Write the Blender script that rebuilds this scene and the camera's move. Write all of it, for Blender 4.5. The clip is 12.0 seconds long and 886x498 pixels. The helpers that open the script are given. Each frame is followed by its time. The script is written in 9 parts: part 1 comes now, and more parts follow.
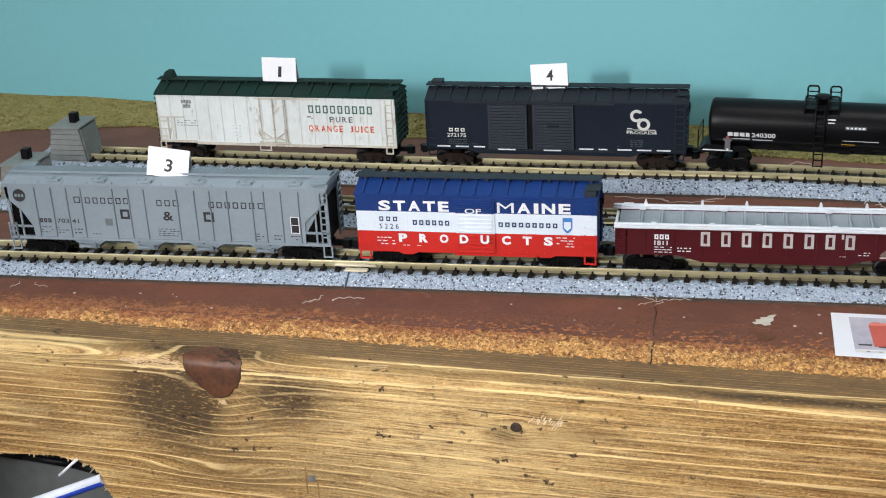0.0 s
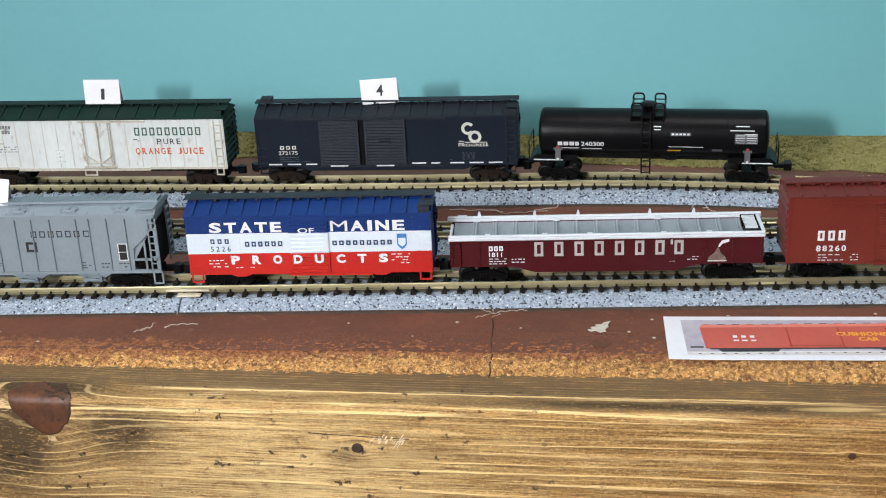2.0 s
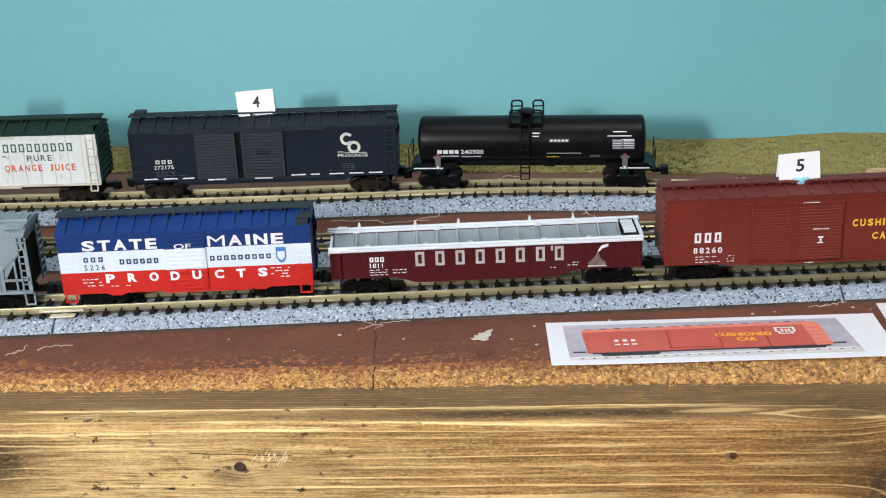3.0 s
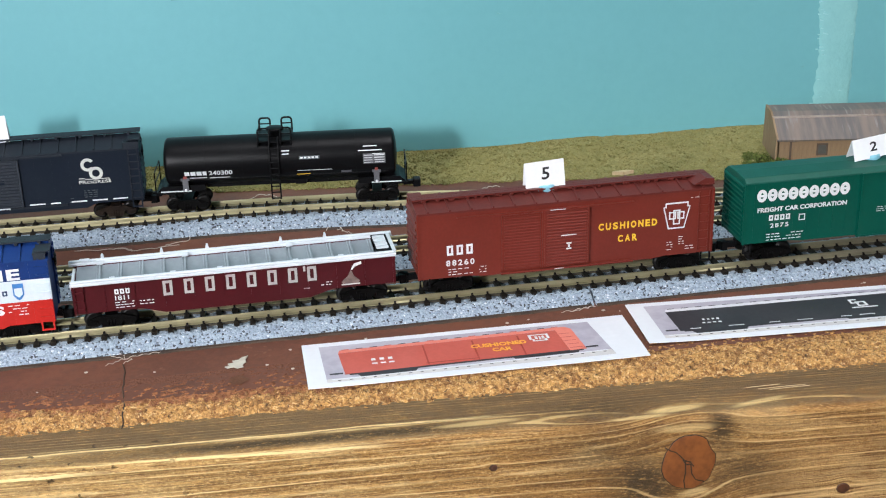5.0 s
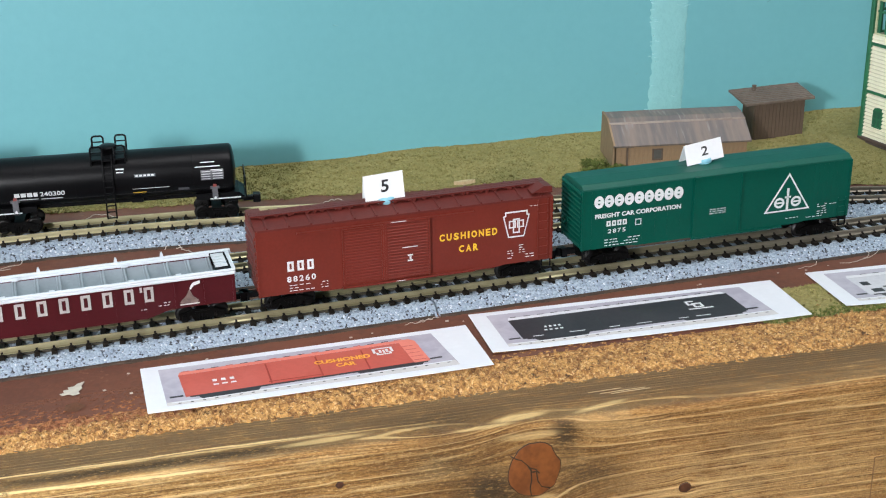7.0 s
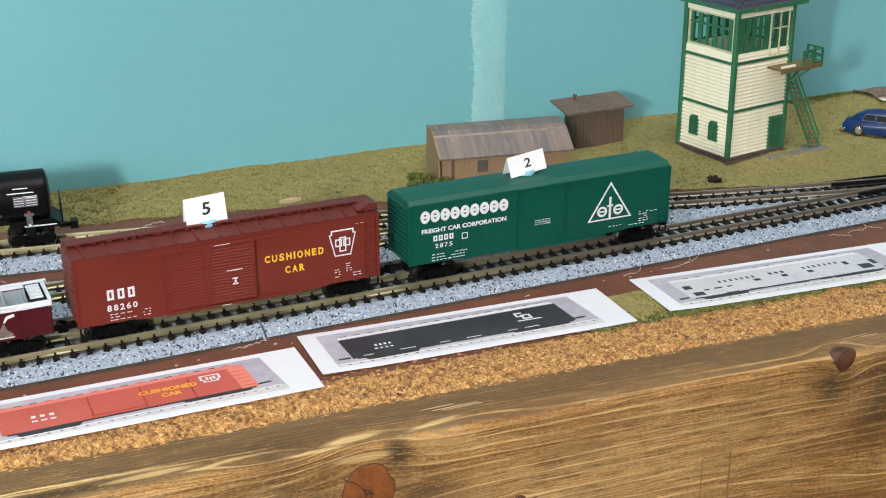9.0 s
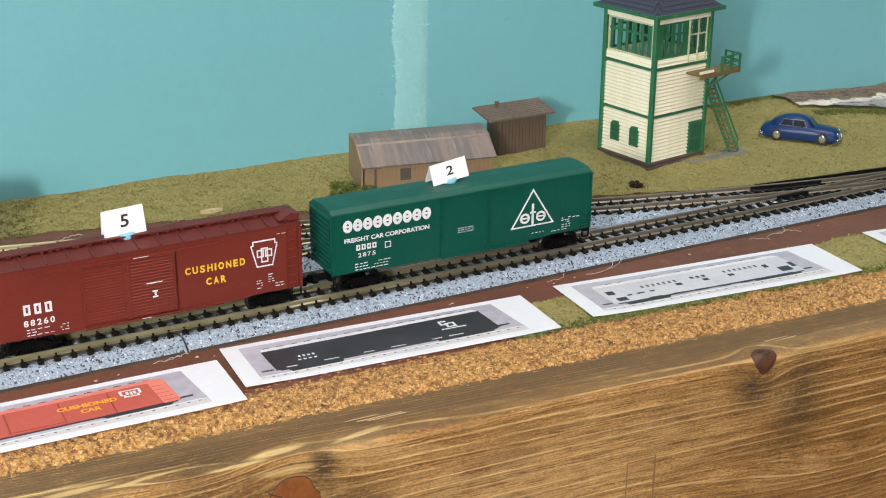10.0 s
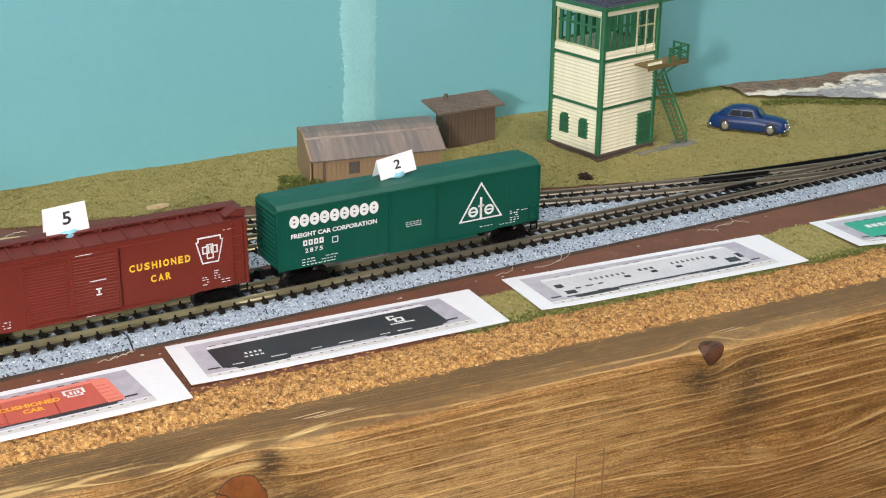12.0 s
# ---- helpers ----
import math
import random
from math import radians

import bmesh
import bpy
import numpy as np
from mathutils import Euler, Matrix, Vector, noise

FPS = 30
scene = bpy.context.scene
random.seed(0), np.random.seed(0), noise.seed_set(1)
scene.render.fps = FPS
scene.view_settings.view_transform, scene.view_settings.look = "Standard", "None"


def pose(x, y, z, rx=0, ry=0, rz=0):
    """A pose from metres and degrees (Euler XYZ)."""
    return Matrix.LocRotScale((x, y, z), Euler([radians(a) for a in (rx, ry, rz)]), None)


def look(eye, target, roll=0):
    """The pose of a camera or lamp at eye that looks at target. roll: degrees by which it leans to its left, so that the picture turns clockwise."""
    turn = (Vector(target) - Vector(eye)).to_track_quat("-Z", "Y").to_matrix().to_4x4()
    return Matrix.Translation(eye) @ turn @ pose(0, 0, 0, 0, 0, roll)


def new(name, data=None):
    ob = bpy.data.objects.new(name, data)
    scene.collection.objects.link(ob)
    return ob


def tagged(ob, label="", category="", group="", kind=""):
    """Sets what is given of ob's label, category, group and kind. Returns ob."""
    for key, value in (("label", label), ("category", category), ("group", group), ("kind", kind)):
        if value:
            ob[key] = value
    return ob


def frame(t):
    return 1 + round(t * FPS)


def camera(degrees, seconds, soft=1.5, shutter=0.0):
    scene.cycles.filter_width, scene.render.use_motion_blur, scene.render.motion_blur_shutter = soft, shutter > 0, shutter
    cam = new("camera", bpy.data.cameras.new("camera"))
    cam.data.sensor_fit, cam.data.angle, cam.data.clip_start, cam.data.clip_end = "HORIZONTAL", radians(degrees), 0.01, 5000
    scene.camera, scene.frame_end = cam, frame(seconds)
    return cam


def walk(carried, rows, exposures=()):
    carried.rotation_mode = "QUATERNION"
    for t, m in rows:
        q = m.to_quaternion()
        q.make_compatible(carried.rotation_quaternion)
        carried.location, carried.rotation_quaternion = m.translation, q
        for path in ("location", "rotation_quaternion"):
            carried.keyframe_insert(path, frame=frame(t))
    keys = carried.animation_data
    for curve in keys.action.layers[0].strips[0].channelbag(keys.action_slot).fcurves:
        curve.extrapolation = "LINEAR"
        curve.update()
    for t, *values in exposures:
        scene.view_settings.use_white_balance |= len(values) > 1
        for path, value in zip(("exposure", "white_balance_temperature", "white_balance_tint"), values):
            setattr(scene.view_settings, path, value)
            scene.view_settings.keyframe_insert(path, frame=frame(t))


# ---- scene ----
cam = camera(36.34, 12.0, 1.1)
PATH = [
    (0, look((0.1106, -0.4059, 0.1853), (0.0166, 0.0454, -0.0084), -3.04)),
    (0.5, look((0.1101, -0.4059, 0.1853), (0.0208, 0.0465, -0.0079), -3.07)),
    (1, look((0.1109, -0.4048, 0.1852), (0.0347, 0.0503, -0.0073), -3.02)),
    (1.5, look((0.1122, -0.4033, 0.1851), (0.0545, 0.0547, -0.0069), -2.89)),
    (2, look((0.1135, -0.4012, 0.1851), (0.0760, 0.0589, -0.0070), -2.69)),
    (2.5, look((0.1148, -0.3993, 0.1849), (0.0974, 0.0622, -0.0068), -2.49)),
    (3, look((0.1162, -0.3978, 0.1844), (0.1196, 0.0644, -0.0065), -2.27)),
    (3.2, look((0.1169, -0.3967, 0.1843), (0.1283, 0.0652, -0.0067), -2.26)),
    (4.8, look((0.1237, -0.3915, 0.1851), (0.2007, 0.0643, -0.0055), -1.77)),
    (5, look((0.1242, -0.3907, 0.1851), (0.2102, 0.0633, -0.0058), -1.48)),
    (5.5, look((0.1255, -0.3902, 0.1848), (0.2300, 0.0604, -0.0051), -1.19)),
    (6, look((0.1269, -0.3900, 0.1850), (0.2438, 0.0577, -0.0045), -1.00)),
    (6.5, look((0.1277, -0.3896, 0.1852), (0.2549, 0.0554, -0.0040), -0.87)),
    (7, look((0.1288, -0.3890, 0.1851), (0.2674, 0.0528, -0.0034), -0.77)),
    (7.2, look((0.1293, -0.3888, 0.1851), (0.2731, 0.0516, -0.0029), -0.78)),
    (8.8, look((0.1328, -0.3857, 0.1860), (0.3221, 0.0380, -0.0000), -0.28)),
    (9, look((0.1334, -0.3854, 0.1860), (0.3289, 0.0357, 0.0003), -0.12)),
    (9.5, look((0.1344, -0.3851, 0.1861), (0.3440, 0.0297, 0.0018), 0.11)),
    (10, look((0.1353, -0.3843, 0.1861), (0.3554, 0.0255, 0.0026), 0.30)),
    (10.5, look((0.1366, -0.3841, 0.1864), (0.3654, 0.0210, 0.0035), 0.38)),
    (11, look((0.1377, -0.3837, 0.1863), (0.3737, 0.0174, 0.0034), 0.51)),
    (11.5, look((0.1380, -0.3847, 0.1867), (0.3744, 0.0156, 0.0026), 0.58)),
    (12, look((0.1392, -0.3838, 0.1867), (0.3724, 0.0171, -0.0001), 0.51)),
]
EXPOSURES = [(0, -0.48, 6350, 15), (3, -0.42, 6350, 14), (5, -0.3, 6150, 13), (7, -0.28, 6200, 13), (9, -0.24, 6500, 14), (12, -0.18, 6750, 16)]
walk(cam, PATH, EXPOSURES)

# ---- light: added, unseen window and ceiling fills, work lamp on a stand, faint sky ----
world = bpy.data.worlds.new("sky")
scene.world = world
world.use_nodes = True
sky = world.node_tree.nodes.new("ShaderNodeTexSky")
sky.sky_type = "NISHITA"
sky.sun_disc = False
sky.sun_elevation = radians(35)
sky.sun_rotation = radians(200)
world.node_tree.links.new(sky.outputs[0], world.node_tree.nodes["Background"].inputs[0])
world.node_tree.nodes["Background"].inputs[1].default_value = 0.1


def area_lamp(name, eye, target, sx, sy, watts, colour, spread=180):
    data = bpy.data.lights.new(name, "AREA")
    data.shape, data.size, data.size_y, data.energy, data.color = "RECTANGLE", sx, sy, watts, colour
    data.spread = radians(spread)
    ob = new(name, data)
    ob.matrix_world = look(eye, target)
    return ob


# no window is seen: broad soft light added from the front left
area_lamp("added_front_light", (-1.30, -1.94, 0.90), (0.2, 0.05, 0.0), 1.05, 0.84, 46, (0.95, 0.985, 1.0))
# overhead fill, added without a known ceiling source
area_lamp("added_top_fill", (0.45, -0.35, 1.40), (0.45, -0.35, 0.0), 0.9, 0.6, 19, (1.0, 0.985, 0.95))
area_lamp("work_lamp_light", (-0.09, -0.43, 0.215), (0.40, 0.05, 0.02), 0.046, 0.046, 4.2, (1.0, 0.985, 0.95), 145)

# ---- helpers: sizes below are in millimetres ----
U = 0.001


def box(bm, x0, x1, y0, y1, z0, z1, mi=0):
    v = [bm.verts.new(p) for p in ((x0, y0, z0), (x1, y0, z0), (x1, y1, z0), (x0, y1, z0), (x0, y0, z1), (x1, y0, z1), (x1, y1, z1), (x0, y1, z1))]
    for q in ((3, 2, 1, 0), (4, 5, 6, 7), (0, 1, 5, 4), (1, 2, 6, 5), (2, 3, 7, 6), (3, 0, 4, 7)):
        bm.faces.new([v[i] for i in q]).material_index = mi


def prism(bm, pts, axis, a, b, mi=0):
    """A polygon drawn in the plane across an axis, drawn out along it from a to b."""
    def at(p, c):
        return {"x": (c, p[0], p[1]), "y": (p[0], c, p[1]), "z": (p[0], p[1], c)}[axis]
    lo, hi = [bm.verts.new(at(p, a)) for p in pts], [bm.verts.new(at(p, b)) for p in pts]
    n = len(pts)
    faces = [bm.faces.new(lo), bm.faces.new(hi[::-1])]
    for i in range(n):
        faces.append(bm.faces.new((lo[i], hi[i], hi[(i + 1) % n], lo[(i + 1) % n])))
    for f in faces:
        f.material_index = mi
    bmesh.ops.recalc_face_normals(bm, faces=faces)


def tube(bm, p, q, r, n=8, r2=None, mi=0):
    p, q = Vector(p), Vector(q)
    turn = (q - p).to_track_quat("Z", "Y")
    rings = []
    for c, rad in ((p, r), (q, r if r2 is None else r2)):
        rings.append([bm.verts.new(c + turn @ Vector((rad * math.cos(2 * math.pi * i / n), rad * math.sin(2 * math.pi * i / n), 0))) for i in range(n)])
    for i in range(n):
        f = bm.faces.new((rings[0][i], rings[0][(i + 1) % n], rings[1][(i + 1) % n], rings[1][i]))
        f.material_index, f.smooth = mi, n > 6
    bm.faces.new(rings[0][::-1]).material_index = mi
    bm.faces.new(rings[1]).material_index = mi


def strand(bm, pts, r, n=5, mi=0):
    for a, b in zip(pts[:-1], pts[1:]):
        tube(bm, a, b, r, n, mi=mi)


def lathe(bm, prof, n=24, axis="z", c=(0, 0, 0), mi=0):
    """A profile of (radius, height) turned round an axis through c."""
    rings = []
    for r, h in prof:
        ring = []
        for i in range(n):
            a = 2 * math.pi * i / n
            p = (r * math.cos(a), r * math.sin(a), h)
            p = {"z": p, "x": (p[2], p[0], p[1]), "y": (p[0], p[2], p[1])}[axis]
            ring.append(bm.verts.new(Vector(p) + Vector(c)))
        rings.append(ring)
    faces = []
    for a, b in zip(rings[:-1], rings[1:]):
        for i in range(n):
            faces.append(bm.faces.new((a[i], a[(i + 1) % n], b[(i + 1) % n], b[i])))
    faces += [bm.faces.new(rings[0]), bm.faces.new(rings[-1])]
    for f in faces:
        f.material_index, f.smooth = mi, len(f.verts) == 4
    bmesh.ops.recalc_face_normals(bm, faces=faces)


def round_edges(bm, w, seg=2, sharp=35):
    bm.normal_update()
    edges = [e for e in bm.edges if len(e.link_faces) == 2 and e.calc_face_angle() > radians(sharp)]
    bmesh.ops.bevel(bm, geom=edges, offset=w, segments=seg, affect="EDGES", profile=0.5, clamp_overlap=True)


def mesh_of(name, bm, mats):
    for v in bm.verts:
        v.co *= U
    me = bpy.data.meshes.new(name)
    bm.to_mesh(me)
    bm.free()
    for m in (mats if isinstance(mats, (list, tuple)) else [mats]):
        me.materials.append(m)
    return me


def part(name, bm, mats, parent=None, label=""):
    ob = new(name, mesh_of(name, bm, mats))
    if parent:
        ob.parent = parent
    if label:
        ob["label"] = label
    return ob


def shared(name, me, parent, x=0, y=0, z=0, rz=0, sx=1):
    ob = new(name, me)
    ob.parent = parent
    ob.location, ob.rotation_euler, ob.scale = (x * U, y * U, z * U), (0, 0, radians(rz)), (sx, 1, 1)
    return ob


def thing(name, label, category, x=0, y=0, z=0, rz=0, group="", kind=""):
    ob = new(name)
    ob.empty_display_size = 0.005
    ob.location, ob.rotation_euler = (x * U, y * U, z * U), (0, 0, radians(rz))
    return tagged(ob, label, category, group, kind)


def words(text, x0, x1, z0, z1, y, material, parent, name="lettering", bold=0.0, lean=0.0, flat=False):
    """Built-in letters on a side that faces the front; flat: lying on the ground, z then runs along y."""
    cu = bpy.data.curves.new("letters", "FONT")
    cu.body, cu.size, cu.offset, cu.resolution_u = text, 1.0, bold, 3
    ob = bpy.data.objects.new("letters", cu)
    scene.collection.objects.link(ob)
    me = bpy.data.meshes.new_from_object(ob.evaluated_get(bpy.context.evaluated_depsgraph_get()))
    bpy.data.objects.remove(ob)
    xs, ys = [v.co.x for v in me.vertices], [v.co.y for v in me.vertices]
    fx, fz = (x1 - x0) / (max(xs) - min(xs)), (z1 - z0) / (max(ys) - min(ys))
    for v in me.vertices:
        a, b = x0 + (v.co.x - min(xs)) * fx, z0 + (v.co.y - min(ys)) * fz
        a += lean * (b - z0)
        v.co = Vector((a, b, y) if flat else (a, y, b)) * U
    me.materials.clear()
    me.materials.append(material)
    me.name = name
    made = new(name, me)
    made.parent = parent
    return made


def spaced(text, x0, x1, z0, z1, y, material, parent, bold=0.03, air=0.28):
    """Letters set one by one with air between them."""
    wide = {"I": 0.34, "M": 1.25, "O": 1.08, "E": 0.88, "J": 0.8, " ": 0.7}
    total = sum(wide.get(c, 1.0) for c in text) + air * (len(text) - 1)
    unit, x = (x1 - x0) / total, x0
    for c in text:
        w = wide.get(c, 1.0) * unit
        if c != " ":
            words(c, x, x + w, z0, z1, y, material, parent, bold=0.0 if c == "M" else bold)
        x += w + air * unit


def bars(spec, y, material, parent, name="marking", t=0.05):
    """Plain painted bars (x0, x1, z0, z1) on a side that faces the front: large ones singly, small print joined."""
    fine = bmesh.new()
    for x0, x1, z0, z1 in spec:
        if (x1 - x0) * (z1 - z0) > 1.6 or len(spec) < 4:
            bm = bmesh.new()
            box(bm, x0, x1, y - t, y, z0, z1)
            part(name, bm, material, parent)
        else:
            box(fine, x0, x1, y - t, y, z0, z1)
    if fine.verts:
        tagged(part("small_print", fine, material, parent), kind="stuff")
    else:
        fine.free()


def blocks(name, spec, material, parent):
    """Plain boxes (x0, x1, y0, y1, z0, z1), each a part of its own."""
    for b in spec:
        bm = bmesh.new()
        box(bm, *b)
        part(name, bm, material, parent)


def letter_blocks(mask, x0, x1, z0, z1, stroke, y, material, parent, gap=0.35, rounded=False):
    """A name that is not spelled out: a hollow plain block for each of its letters; blanks in the mask stay empty."""
    pitch = (x1 - x0) / len(mask)
    for i, c in enumerate(mask):
        if c == " ":
            continue
        a, b = x0 + i * pitch, x0 + (i + 1 - gap) * pitch
        bm = bmesh.new()
        if rounded:
            n, cx, cz, rx, rz_ = 24, (a + b) / 2, (z0 + z1) / 2, (b - a) / 2, (z1 - z0) / 2
            for k in range(n):
                p, q = 2 * math.pi * k / n, 2 * math.pi * (k + 1) / n
                prism(bm, [(cx + rx * math.cos(p), cz + rz_ * math.sin(p)), (cx + rx * math.cos(q), cz + rz_ * math.sin(q)), (cx + (rx - stroke) * math.cos(q), cz + (rz_ - stroke) * math.sin(q)), (cx + (rx - stroke) * math.cos(p), cz + (rz_ - stroke) * math.sin(p))], "y", y - 0.05, y)
        else:
            for q in ((a, a + stroke, z0, z1), (b - stroke, b, z0, z1), (a + stroke, b - stroke, z0, z0 + stroke), (a + stroke, b - stroke, z1 - stroke, z1)):
                box(bm, q[0], q[1], y - 0.05, y, q[2], q[3])
        if rounded:
            box(bm, a + stroke * 0.9, b - stroke * 0.9, y - 0.05, y, (z0 + z1) / 2 - stroke * 0.35, (z0 + z1) / 2 + stroke * 0.35)
        part("letter_block", bm, material, parent)


def small_print(x0, x1, z0, z1, rows, seed, fill=0.6):
    """Lines of writing too small to read."""
    rnd, out = random.Random(seed), []
    h = (z1 - z0) / rows
    for i in range(rows):
        x = x0
        while x < x1 - 0.4:
            w = rnd.uniform(0.5, 1.5)
            if rnd.random() < fill + 0.2:
                out.append((x, min(x + w, x1), z0 + h * (i + 0.36), z0 + h * (i + 0.64)))
            x += w + rnd.uniform(0.25, 0.7)
    return out


# ---- materials ----
def start(name):
    m = bpy.data.materials.new(name)
    m.use_nodes = True
    nt = m.node_tree
    return m, nt, nt.nodes["Principled BSDF"]


def calc(nt, op, a, b=0.0, c=0.0, clamp=False):
    n = nt.nodes.new("ShaderNodeMath")
    n.operation, n.use_clamp = op, clamp
    for s, v in zip(n.inputs, (a, b, c)):
        if isinstance(v, (int, float)):
            s.default_value = v
        else:
            nt.links.new(v, s)
    return n.outputs[0]


def mix(nt, f, a, b, kind="MIX"):
    n = nt.nodes.new("ShaderNodeMix")
    n.data_type, n.blend_type = "RGBA", kind
    for s, v in ((n.inputs[0], f), (n.inputs[6], a), (n.inputs[7], b)):
        if isinstance(v, (int, float)):
            s.default_value = v
        elif isinstance(v, tuple):
            s.default_value = (*v, 1)
        else:
            nt.links.new(v, s)
    return n.outputs[2]


def place(nt, sx=1, sy=1, sz=1):
    c = nt.nodes.new("ShaderNodeTexCoord")
    m = nt.nodes.new("ShaderNodeMapping")
    m.inputs["Scale"].default_value = (sx, sy, sz)
    nt.links.new(c.outputs["Object"], m.inputs["Vector"])
    return m.outputs[0]


def grain(nt, vec, scale, detail=3.0, rough=0.55, dist=0.0):
    n = nt.nodes.new("ShaderNodeTexNoise")
    n.inputs["Scale"].default_value, n.inputs["Detail"].default_value = scale, detail
    n.inputs["Roughness"].default_value, n.inputs["Distortion"].default_value = rough, dist
    nt.links.new(vec, n.inputs["Vector"])
    return n.outputs[0]


def cells(nt, vec, scale, feature="F1"):
    n = nt.nodes.new("ShaderNodeTexVoronoi")
    n.feature = feature
    n.inputs["Scale"].default_value = scale
    nt.links.new(vec, n.inputs["Vector"])
    return n


def step(nt, v, lo, hi):
    n = nt.nodes.new("ShaderNodeMapRange")
    n.interpolation_type = "SMOOTHSTEP"
    n.inputs[1].default_value, n.inputs[2].default_value = lo, hi
    nt.links.new(v, n.inputs[0])
    return n.outputs[0]


def relief(nt, b, height, dist, strength=1.0):
    n = nt.nodes.new("ShaderNodeBump")
    n.inputs["Strength"].default_value, n.inputs["Distance"].default_value = strength, dist * U
    nt.links.new(height, n.inputs["Height"])
    nt.links.new(n.outputs[0], b.inputs["Normal"])


def plain(name, c1, c2=None, fine=1400, coarse=90, rough=0.45, metal=0.0, bump=0.03, wear=None, wear_at=0.66, stretch=(1, 1, 1), spec=0.5):
    """Paint, plastic, card or metal: two scales of variation, uneven gloss, fine relief; wear: a second colour in patches."""
    m, nt, b = start(name)
    c2 = c2 or tuple(v * 0.8 for v in c1)
    vec = place(nt, *stretch)
    f, g = grain(nt, vec, fine, 3), grain(nt, vec, coarse, 4)
    col = mix(nt, step(nt, calc(nt, "ADD", calc(nt, "MULTIPLY", f, 0.4), calc(nt, "MULTIPLY", g, 0.6)), 0.36, 0.66), c1, c2)
    if wear:
        col = mix(nt, step(nt, calc(nt, "ADD", calc(nt, "MULTIPLY", f, 0.35), calc(nt, "MULTIPLY", grain(nt, vec, coarse * 2.7, 5), 0.65)), wear_at, wear_at + 0.1), col, wear)
    nt.links.new(col, b.inputs["Base Color"])
    nt.links.new(calc(nt, "ADD", rough - 0.08, calc(nt, "MULTIPLY", g, 0.16)), b.inputs["Roughness"])
    b.inputs["Metallic"].default_value = metal
    b.inputs["Specular IOR Level"].default_value = spec
    if bump:
        relief(nt, b, f, bump)
    return m


def speckled(name, base, second, dark, light, scale, dark_share, light_share, rough=0.85, bump=0.25, warm=None):
    """Loose granules: every grain has its own tone, with some dark and some pale ones."""
    m, nt, b = start(name)
    vec = place(nt)
    v = cells(nt, vec, scale)
    sep = nt.nodes.new("ShaderNodeSeparateColor")
    nt.links.new(v.outputs["Color"], sep.inputs[0])
    r, g = sep.outputs[0], sep.outputs[1]
    col = mix(nt, r, base, second)
    col = mix(nt, step(nt, g, 1 - dark_share, 1 - dark_share + 0.03), col, dark)
    col = mix(nt, step(nt, g, light_share + 0.02, light_share), col, light)
    if warm:
        col = mix(nt, calc(nt, "MULTIPLY", step(nt, grain(nt, vec, 30, 4), 0.5, 0.75), 0.5), col, warm)
    gap = step(nt, v.outputs["Distance"], 0.62, 0.95)
    col = mix(nt, calc(nt, "MULTIPLY", gap, 0.55), col, dark)
    nt.links.new(col, b.inputs["Base Color"])
    b.inputs["Roughness"].default_value = rough
    relief(nt, b, calc(nt, "SUBTRACT", 1.0, v.outputs["Distance"]), bump)
    return m


